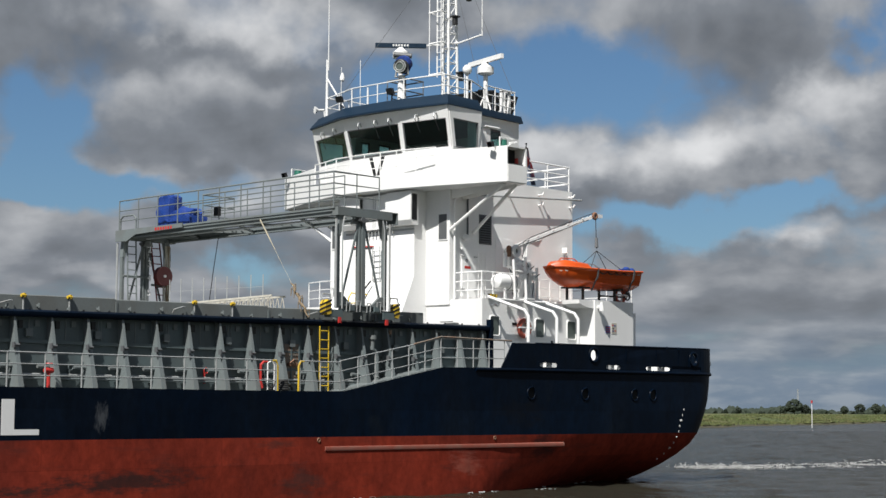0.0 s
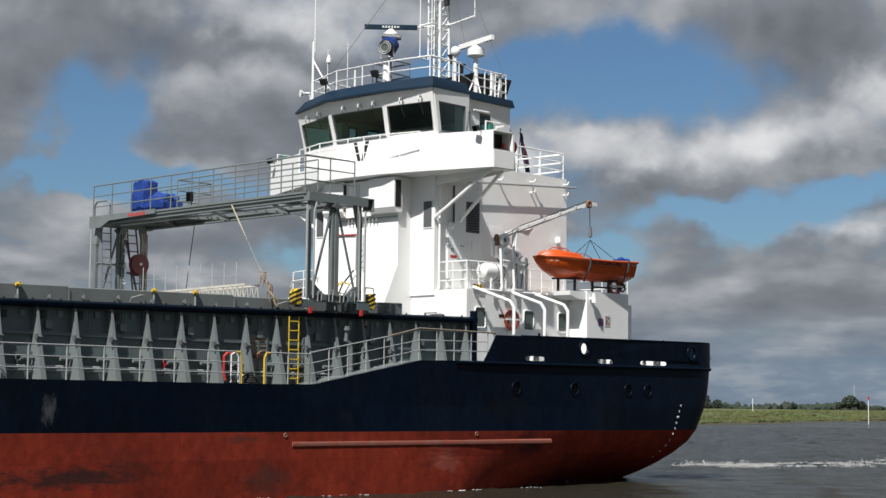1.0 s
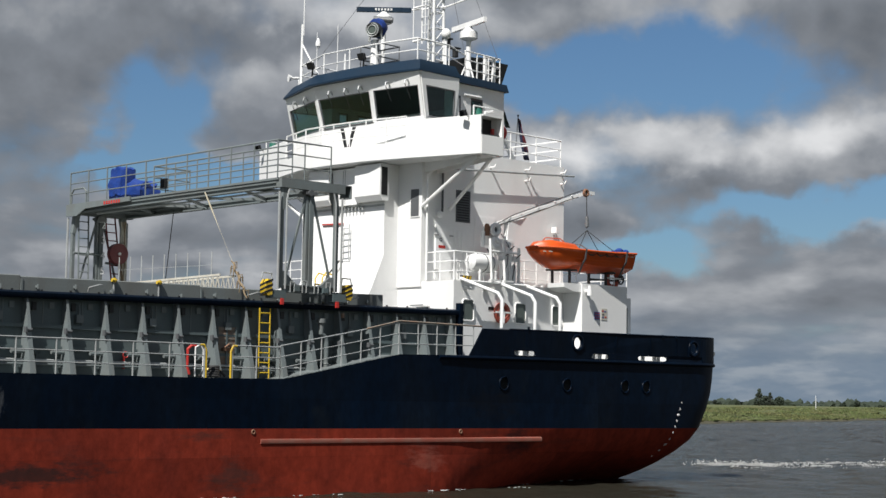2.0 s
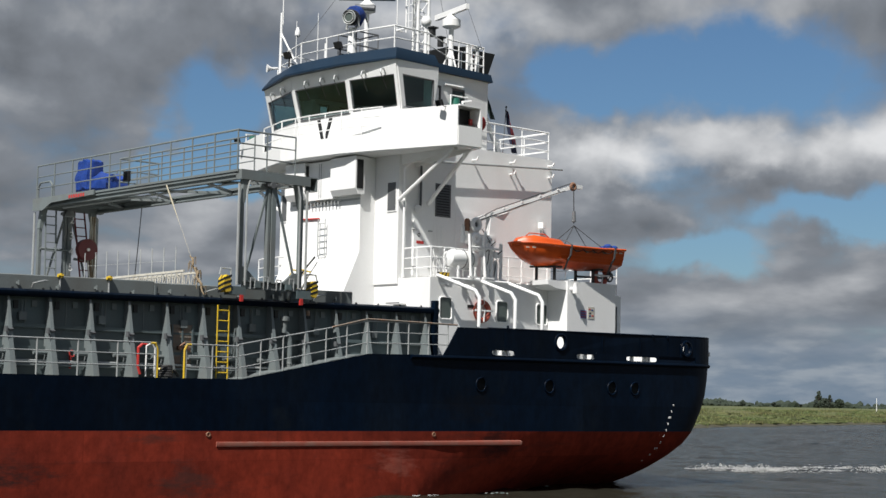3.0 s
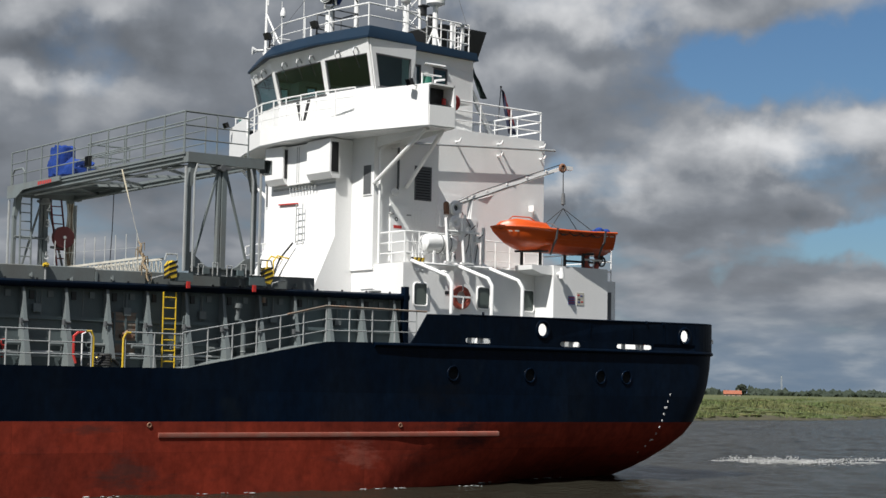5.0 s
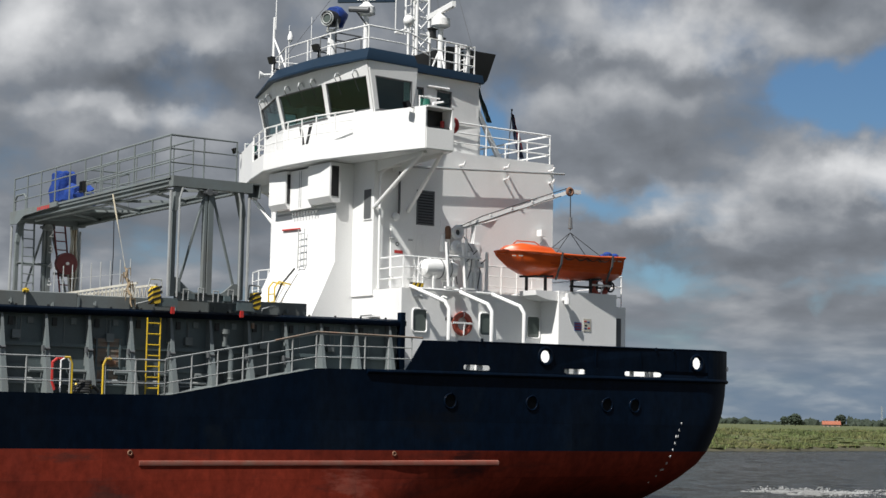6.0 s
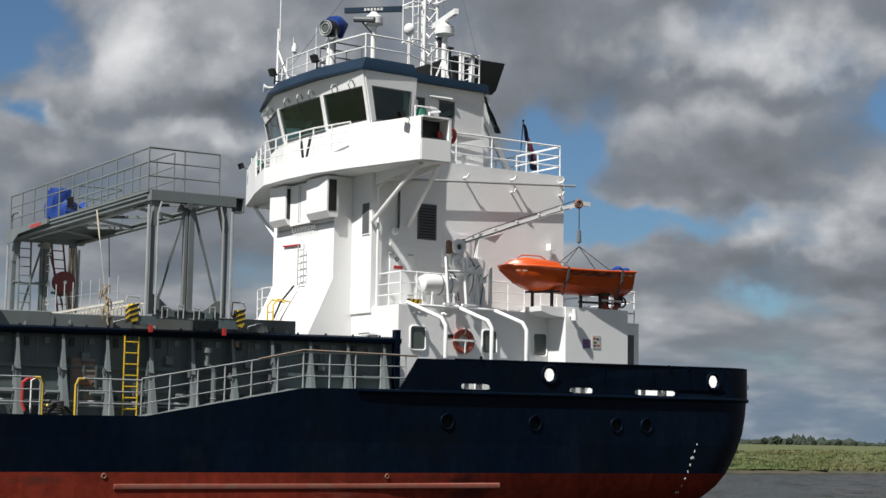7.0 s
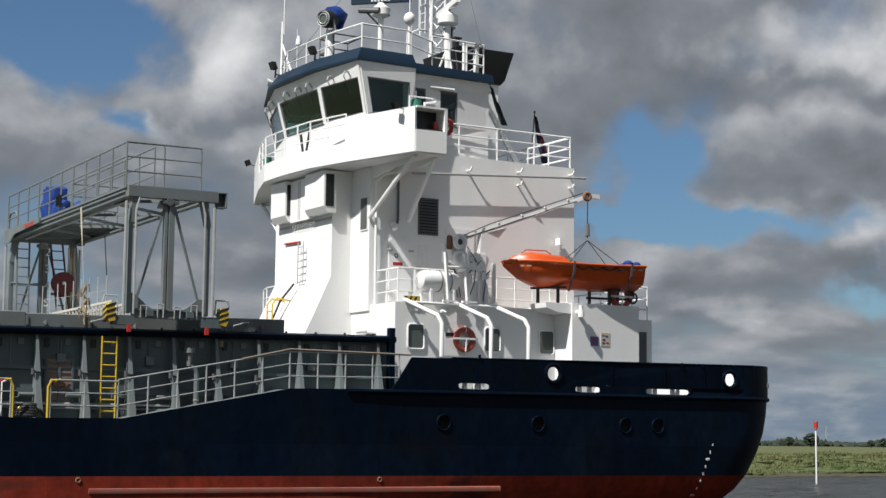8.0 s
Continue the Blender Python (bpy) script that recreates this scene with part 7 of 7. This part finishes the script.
    for x in (-9.55, -8.85):
        bm = fresh()
        beam(bm, (x, -4.05, 6.36), (x, -4.05, 6.75), 0.06, 0.06)
        beam(bm, (x, -4.55, 6.36), (x, -4.55, 6.75), 0.06, 0.06)
        beam(bm, (x, -4.6, 6.68), (x, -4.0, 6.68), 0.06, 0.06)
        part("rack", bm, WHITE, raft)
    bm = fresh()
    for x in (-9.15, -8.55):
        beam(bm, (x + 0.15, -4.55, 6.36), (x, -4.6, 7.75), 0.08, 0.08)
        beam(bm, (x - 0.15, -4.75, 6.42), (x + 0.3, -4.75, 6.42), 0.1, 0.05)
    tube(bm, [(-9.1, -4.6, 7.35), (-7.9, -4.6, 7.35)], 0.035, 6)
    part("raft_gallows", bm, WHITE, raft)
    bm = fresh()
    for k in range(3):
        x = -7.98 + 0.17 * k
        tube(bm, [(x, -4.2, 6.36), (x, -4.2, 6.95), (x, -4.2, 7.05)], [0.08, 0.08, 0.03], 10)
    part("gas_bottle", bm, WHITE, ship, "white gas bottles")
    stripe = part("step_board", soften(box(fresh(), -10.3, -9.85, -4.47, -4.42, 6.38, 6.52), 0.01), BLACK, ship, "step board with yellow and black stripes")
    for k in range(3):
        bm = fresh()
        prism(bm, [(-10.27 + 0.15 * k, 6.385), (-10.19 + 0.15 * k, 6.385), (-10.13 + 0.15 * k, 6.515), (-10.21 + 0.15 * k, 6.515)], "y", -4.478, -4.46)
        part("stripe", bm, YELLOW, stripe)


rescue_boat()
cradle_and_davit()


def lifebuoy(c, label):
    ob = aboard("lifebuoy", c, label, "lifebuoy", "lifebuoys")
    body = part("ring", ring(fresh(), c, "y", 0.27, 0.085, 28, 10), surface("faded_orange_buoy", (0.34, 0.06, 0.035), 0.55, stain=(0.22, 0.07, 0.05), stain_scale=5, stain_amount=0.6) if not bpy.data.materials.get("faded_orange_buoy") else bpy.data.materials["faded_orange_buoy"], ob)
    for k in range(4):
        a = math.pi / 2 * k
        bm = fresh()
        p = Vector((c[0] + 0.27 * math.cos(a), c[1], c[2] + 0.27 * math.sin(a)))
        ring(bm, p, "x" if k % 2 else "z", 0.092, 0.012, 12, 5)
        part("tape", bm, WHITE, body)
    bm = fresh()
    beam(bm, (c[0] - 0.4, c[1] - 0.1, c[2] + 0.02), (c[0] + 0.36, c[1] - 0.1, c[2] + 0.02), 0.02, 0.05)
    beam(bm, (c[0], c[1] - 0.1, c[2]), (c[0] - 0.02, c[1] - 0.1, c[2] - 0.32), 0.03, 0.03)
    part("holder", bm, WHITE, body)


lifebuoy((-8.46, -4.5, 5.42), "faded orange lifebuoy with white tapes on the house side")
lifebuoy((-3.6, -4.95, 6.78), "orange lifebuoy under the boat's stern")


# ---- roof gear: mast, radars, aerials, funnel ----
def mast():
    m = new("mast")
    m.parent = ship
    BASE[m] = Vector((0, 0, 0))
    tagged(m, "white lattice signal mast with lamps and ladder")
    c = Vector((-6.3, 1.1, 0))
    z0, z1 = 12.9, 21.5
    for sx, sy in ((-0.28, -0.28), (0.28, -0.28), (0, 0.3)):
        part("leg", tube(fresh(), [c + Vector((sx, sy, z0)), c + Vector((sx * 0.6, sy * 0.6, z1))], 0.055, 8), WHITE, m)
    bm = fresh()
    n = 15
    for k in range(n):
        za, zb = z0 + (z1 - z0) * k / n, z0 + (z1 - z0) * (k + 1) / n
        s = 1 - 0.4 * k / n
        q = [Vector((-0.28 * s, -0.28 * s, 0)), Vector((0.28 * s, -0.28 * s, 0)), Vector((0, 0.3 * s, 0))]
        for i in range(3):
            tube(bm, [c + q[i] + Vector((0, 0, za)), c + q[(i + 1) % 3] + Vector((0, 0, za))], 0.022, 5)
            tube(bm, [c + q[i] + Vector((0, 0, za)), c + q[(i + 1) % 3] + Vector((0, 0, zb))], 0.018, 5)
    part("lattice", bm, WHITE, m)
    bm = fresh()
    for d in (-0.17, 0.17):
        tube(bm, [c + Vector((-0.42, d, 15.2)), c + Vector((-0.42, d, z1))], 0.03, 6)
    for k in range(22):
        tube(bm, [c + Vector((-0.42, -0.17, 15.3 + 0.28 * k)), c + Vector((-0.42, 0.17, 15.3 + 0.28 * k))], 0.014, 5)
    part("ladder", bm, WHITE, m)
    bm = fresh()
    for k in range(4):
        z = 15.25 + 1.2 * k
        tube(bm, [c + Vector((-0.42, -0.3, z)), c + Vector((-0.72, -0.3, z)), c + Vector((-0.72, 0.3, z)), c + Vector((-0.42, 0.3, z))], 0.025, 5)
    for y in (-0.3, 0.3):
        tube(bm, [c + Vector((-0.72, y, 15.25)), c + Vector((-0.72, y, 19.5))], 0.02, 5)
    part("ladder_cage", bm, WHITE, m)
    for z, reach in ((16.55, 1.35), (18.4, 0.9)):
        part("yard", tube(fresh(), [c + Vector((-0.5, 1.0, z - 0.05)), c + Vector((0.2, -0.4, z)), c + Vector((0.55, -reach + 0.1, z + 0.25))], 0.03, 6), WHITE, m)
    for dx, dy, z in ((0.35, -0.75, 18.15), (0.3, -0.4, 15.1), (0.3, -0.8, 14.7), (-0.1, -0.45, 17.2)):
        bm = fresh()
        tube(bm, [c + Vector((dx, dy, z)), c + Vector((dx, dy, z + 0.3))], 0.11, 10)
        box(bm, c.x + dx - 0.14, c.x + dx + 0.14, c.y + dy - 0.14, c.y + dy + 0.14, z + 0.28, z + 0.33)
        part("signal_lamp", bm, BLACK, m, "black signal lamp")
    for a, b in (((-6.2, 1.0, 20.5), (-6.85, -2.6, 14.1)), ((-6.2, 1.0, 20.5), (-10.4, 2.6, 14.2)), ((-6.2, 1.0, 19.5), (-6.9, -1.4, 13.3))):
        part("stay_wire", tube(fresh(), [a, b], 0.008, 4), LOUVRE, m)
    part("whip_aerial", tube(fresh(), [(-5.75, -0.15, 16.75), (-5.75, -0.15, 19.8)], [0.022, 0.01], 6), WHITE, m)


mast()


def radar(c, roof, span, turn, blade, label, flags=True):
    r = new("radar")
    r.parent = ship
    BASE[r] = Vector((0, 0, 0))
    tagged(r, label)
    x, y, z = c
    part("post", tube(fresh(), [(x, y, roof), (x, y, z - 0.45)], 0.085, 10), WHITE, r)
    bm = fresh()
    for k in range(3):
        a = 2.1 * k + 0.4
        tube(bm, [(x + 0.35 * math.cos(a), y + 0.35 * math.sin(a), roof), (x, y, roof + (z - roof) * 0.45)], 0.03, 6)
    part("strut", bm, WHITE, r)
    bm = fresh()
    tube(bm, [(x, y, z - 0.48), (x, y, z - 0.42), (x, y, z - 0.2), (x, y, z - 0.1), (x, y, z - 0.02)], [0.16, 0.3, 0.3, 0.16, 0.1], 16)
    part("gearbox", bm, WHITE, r, "white radar gearbox")
    bm = fresh()
    dx, dy = math.cos(radians(turn)) * span / 2, math.sin(radians(turn)) * span / 2
    beam(bm, (x - dx, y - dy, z + 0.06), (x + dx, y + dy, z + 0.06), 0.12, 0.17)
    bar = part("scanner", soften(bm, 0.03), blade, r, "blue radar scanner bar" if blade is VISOR else "white radar scanner bar")
    if blade is VISOR:
        nx, ny = -dy / (span / 2) * 0.064, dx / (span / 2) * 0.064
        if ny > 0:
            nx, ny = -nx, -ny
        for k in range(6):
            f = (k - 2.5) * 0.11
            px, py = x + dx * 2 / span * f + nx, y + dy * 2 / span * f + ny
            part("bar_mark", box(fresh(), px - 0.03, px + 0.03, py - 0.02, py + 0.02, z + 0.02, z + 0.10), WHITE, bar)


radar((-7.45, 2.5, 16.42), 13.2, 1.95, -44, VISOR, "tall radar post with a blue scanner")
radar((-7.6, -1.95, 15.2), 13.2, 2.1, 76, WHITE, "radar post with a white scanner")


def roof_gear():
    # shrouded searchlight
    s = new("searchlight")
    s.parent = ship
    BASE[s] = Vector((0, 0, 0))
    tagged(s, "large searchlight under a blue cover")
    part("stand", tube(fresh(), [(-10.9, -0.9, ROOF), (-10.9, -0.9, 14.35)], [0.16, 0.12], 12), WHITE, s)
    bm = fresh()
    tube(bm, [(-11.2, -1.1, 14.62), (-11.12, -1.05, 14.64), (-10.85, -0.9, 14.68), (-10.7, -0.8, 14.7)], [0.24, 0.26, 0.24, 0.15], 18)
    part("drum", bm, BLACK, s)
    for r, off in ((0.215, 0.0), (0.15, 0.012)):
        bm = fresh()
        way = Vector((-0.92, -0.42, -0.03)).normalized()
        e1 = way.orthogonal().normalized()
        e2 = way.cross(e1)
        tube(bm, [Vector((-11.225, -1.112, 14.617)) + way * off + (e1 * math.cos(k * math.pi / 10) + e2 * math.sin(k * math.pi / 10)) * r for k in range(22)], 0.018, 6)
        part("lens_rim", bm, STEEL, s, "dull metal lens rim")
    part("yoke", tube(fresh(), [(-10.95, -1.22, 14.62), (-10.92, -1.24, 14.36), (-10.9, -0.9, 14.3), (-10.86, -0.56, 14.36), (-10.84, -0.6, 14.62)], 0.03, 8), STEEL, s)
    part("lens", tube(fresh(), [(-11.22, -1.11, 14.618), (-11.19, -1.095, 14.62)], 0.2, 18), DARKGLASS, s)
    bm = fresh()
    tube(bm, [(-10.95, -0.95, 14.80), (-10.75, -0.83, 14.82), (-10.55, -0.7, 14.8), (-10.5, -0.68, 14.5)], [0.24, 0.31, 0.24, 0.1], 12)
    for v in bm.verts:
        v.co += Vector((0.05, 0.05, 0.05)) * noise.noise(v.co * 5)
    part("cover", bm, TARP, s, "rumpled blue canvas cover")
    bm = fresh()
    for dx in (-0.45, 0.45):
        for dy in (-0.45, 0.45):
            tube(bm, [(-10.4 + dx, -0.6 + dy, ROOF), (-10.4 + dx, -0.6 + dy, 14.25)], 0.02, 5)
    for z in (13.8, 14.25):
        tube(bm, [(-10.85, -1.05, z), (-9.95, -1.05, z), (-9.95, -0.15, z), (-10.85, -0.15, z), (-10.85, -1.05, z)], 0.02, 5)
    part("guard", bm, LOUVRE, s)
    bm = fresh()
    tube(bm, [(-8.4, 1.6, 15.75), (-7.5, 2.4, 15.6)], 0.03, 6)
    tube(bm, [(-8.2, 1.2, 15.78), (-8.6, 1.75, 15.85)], 0.1, 10)
    part("horn", bm, LOUVRE, ship, "grey fog horn on a bracket")
    # satellite dome, aerials, flood lights on the roof edge
    d = new("satellite_dome")
    d.parent = ship
    BASE[d] = Vector((0, 0, 0))
    part("dome", ball(fresh(), (-9.15, -2.44, 14.62), 0.17, 14, 1.1), WHITE, d)
    part("dome_post", tube(fresh(), [(-9.15, -2.44, 13.3), (-9.15, -2.44, 14.5)], 0.045, 8), WHITE, d)
    tagged(d, "white satellite dome on a post")
    for x, y, z0, z1, r in ((-10.4, 3.45, 13.0, 15.6, 0.06), (-10.36, 3.42, 15.2, 19.5, 0.02), (-10.1, 3.0, 13.3, 15.3, 0.015), (-9.5, 2.6, 13.3, 15.6, 0.018), (-9.4, 2.3, 13.3, 14.55, 0.05), (-8.9, -2.1, 13.3, 14.6, 0.03)):
        part("aerial", tube(fresh(), [(x, y, z0), (x, y, z1)], [r, r * 0.6], 7), WHITE, ship, "white aerial")
    part("aerial_strut", tube(fresh(), [(-10.4, 3.45, 14.9), (-10.5, 2.3, 13.5)], 0.03, 6), WHITE, ship)
    bm = fresh()
    tube(bm, [(-10.05, 3.0, 14.75), (-10.05, 3.0, 14.82), (-10.05, 3.0, 14.95), (-10.05, 3.0, 15.1)], [0.03, 0.09, 0.09, 0.03], 10)
    part("gps_aerial", bm, WHITE, ship)
    for x, y in ((-11.36, -0.86), (-11.46, 1.6)):
        bm = fresh()
        box(bm, x - 0.12, x + 0.0, y - 0.14, y + 0.14, 13.62, 13.82)
        box(bm, x + 0.0, x + 0.2, y - 0.02, y + 0.02, 13.45, 13.48)
        box(bm, x - 0.02, x + 0.02, y - 0.02, y + 0.02, 13.36, 13.64)
        for v in bm.verts:
            v.co.x += (v.co.z - 13.7) * -0.4 if v.co.z > 13.61 else 0.0
        part("roof_flood_light", soften(bm, 0.03), BLACK, ship, "black flood light on the roof edge")
    bm = fresh()
    tube(bm, [(-10.4, 3.6, 13.72), (-10.6, 3.68, 13.69), (-10.74, 3.74, 13.69)], [0.04, 0.05, 0.14], 10)
    tube(bm, [(-10.4, 3.55, 13.3), (-10.4, 3.6, 13.72)], 0.02, 6)
    part("loud_hailer", bm, WHITE, ship, "white loud hailer on the roof edge")
    # frame over the funnel side
    bm = fresh()
    for x in (-7.35, -6.95):
        box(bm, x - 0.05, x + 0.05, -2.55, -2.45, 13.2, 14.1)
    box(bm, -7.4, -6.9, -2.55, -2.45, 14.05, 14.15)
    part("vent_frame", bm, WHITE, ship)
    # funnel: black flared casing abaft the wheelhouse
    bm = fresh()
    loft(bm, [[(x0, -w, z), (x1, -w, z), (x1, w, z), (x0, w, z)] for x0, x1, w, z in ((-6.3, -5.2, 0.9, 10.7), (-6.3, -5.2, 0.9, 13.5))])
    f = part("funnel", soften(bm, 0.05), WHITE, ship, "white funnel casing with a black flared top")
    bm = fresh()
    loft(bm, [[(x0, -w, z), (x1, -w, z), (x1, w, z), (x0, w, z)] for x0, x1, w, z in ((-6.4, -5.14, 0.95, 13.42), (-6.5, -5.03, 1.0, 13.55), (-6.7, -4.78, 1.12, 14.42), (-6.55, -4.92, 1.0, 14.42), (-6.4, -5.08, 0.9, 13.7))])
    part("funnel_top", bm, BLACK, f, "black flared funnel top")
    bm = fresh()
    for dx, dy in ((-5.95, -0.3), (-5.45, 0.3), (-5.6, -0.5)):
        tube(bm, [(dx, dy, 13.3), (dx, dy, 14.62)], 0.14, 10)
    part("exhaust_pipe", bm, BLACK, f)
    bm = fresh()
    loft(bm, [[(-6.62, -1.9, 13.15), (-6.5, -1.9, 13.15), (-4.7, -1.6, 10.75), (-4.9, -1.6, 10.75)], [(-6.62, -1.8, 13.15), (-6.5, -1.8, 13.15), (-4.7, -1.5, 10.75), (-4.9, -1.5, 10.75)]])
    part("roof_brace", bm, WHITE, f)


roof_gear()


def flags():
    made = []
    kinds = (((-3.86, -0.6, 10.72), (-3.68, -0.6, 12.78), 1.5, (CLOTH, CLOTHRED), 0.16, 0.22, "ensign", "dark blue and red ensign hanging on the after rail"),
             ((-6.05, -1.8, 13.0), (-6.05, -1.8, 13.2), 1.15, (SAIL, SAIL), 0.13, 0.35, "bunting", "dark green bunting hanging behind the wheelhouse"))
    for base, top, length, mats, spread, drift, name, label in kinds:
        ob = aboard("flag", base, label, "flag", "flags")
        if name == "ensign":
            part("staff", tube(fresh(), [base, top], 0.018, 6), LOUVRE, ob)
            part("truck", ball(fresh(), (top[0], top[1], top[2] + 0.03), 0.04, 8), BLACK, ob)
        for k, mat in enumerate(mats):
            bm = fresh()
            rows = []
            for i in range(9):
                f = i / 8
                z = top[2] - 0.03 - length * f * (1 - 0.25 * k)
                w = 0.02 + spread * (0.3 + 1.5 * f) * (1.0 if k == 0 else 0.7)
                x0 = top[0] + 0.02 + w * k * 0.8 + drift * f * (1 - 0.45 * k)
                rows.append([Vector((x0 + w * j / 4, top[1] + 0.05 * math.sin(j * 1.9 + f * 4 + k) - 0.06 * f, z - 0.05 * j * (1 - f) - 0.12 * k * f)) for j in range(5)])
            loft(bm, rows, closed=False, cap=False)
            cloth = part("cloth", bm, mat, ob)
            thick = cloth.modifiers.new("thickness", "SOLIDIFY")
            thick.thickness = 0.008
            made.append((cloth, base))
    return made


FLAGS = flags()


# ---- foam that the ship draws along ----
def wake():
    rnd = random.Random(9)
    ob = aboard("wake_foam", (14, 0, 0), "broken white propeller wash behind the stern", "foam")
    ob["kind"] = "stuff"
    rows = []
    while len(rows) < 13000:
        u = rnd.random() ** 1.25
        x = 11.5 + 52 * u
        mid = 2.0 - 0.19 * min(x - 12, 14) + 0.5 * noise.noise((x * 0.4, 0.0, 2.0))
        off = rnd.gauss(0, 0.9 + 2.2 * u)
        crest = 0.8 * noise.noise((x * 0.30, off * 1.5, 4.0)) + 0.55 * noise.noise((x * 1.4, off * 3.5, 9.0)) + 0.35 * noise.noise((x * 5.0, off * 7.0, 1.0))
        first = math.exp(-((x - 13.0) / 1.0) ** 2)
        crest += 0.35 * first
        if crest < 0.14 or rnd.random() > 0.08 + 1.6 * crest:
            continue
        s = rnd.uniform(0.006, 0.020)
        lift = 0.01 + (0.16 + 0.35 * first) * max(0, crest - 0.12) * rnd.random() ** 2
        rows.append((x - 14, mid + off, lift, s * rnd.uniform(1.0, 3.2), s * rnd.uniform(1.0, 2.0), s * rnd.uniform(0.5, 1.0), rnd.uniform(-0.6, 0.6)))
    foam = new("foam", lumps("foam", rows, FOAM, 0.35, 3))
    foam.parent = ob
    tagged(foam, "", kind="stuff")
    ob = aboard("bow_wave_foam", (-12, -6.1, 0), "thin foam line along the hull at the waterline", "foam")
    ob["kind"] = "stuff"
    rows = []
    for k in range(500):
        x = rnd.uniform(-60, -3)
        if noise.noise((x * 0.6, 0, 5)) < 0.05:
            continue
        y = -6.05 - abs(rnd.gauss(0, 0.16)) if x < -8 else side_y(min(x, -1.9), 0.0) - abs(rnd.gauss(0, 0.12))
        s = rnd.uniform(0.01, 0.035)
        rows.append((x + 12, y + 6.1, 0.02, s * rnd.uniform(1.5, 4), s, s * 0.4, rnd.uniform(-0.3, 0.3)))
    foam = new("foam", lumps("foam", rows, FOAM, 0.3, 4))
    foam.parent = ob
    tagged(foam, "", kind="stuff")


wake()


# ---- what moves ----
def ship_pose(t):
    """The ship sails along her own way (-x), turning slowly to port."""
    return pose(0.02637 * t * t - 3.14045 * t, 0.02672 * t * t + 0.35915 * t, 0, 0, 0, 0.435 * t)


def motions():
    times = [0.5 * k for k in range(17)]
    for thing in ABOARD:
        slew = pose(0, 0, 0, 0, 0, -1.6 if thing.name.startswith("gantry") else 0)
        walk(thing, [(t, ship_pose(t) @ Matrix.Translation(BASE[thing]) @ slew) for t in times])
    for cloth, base in FLAGS:
        walk(cloth, [(t, pose(0, 0, 0, 0, 0, 10 * math.sin(t * 1.1) + 8 * math.sin(t * 2.3 + 1))) for t in times])


motions()
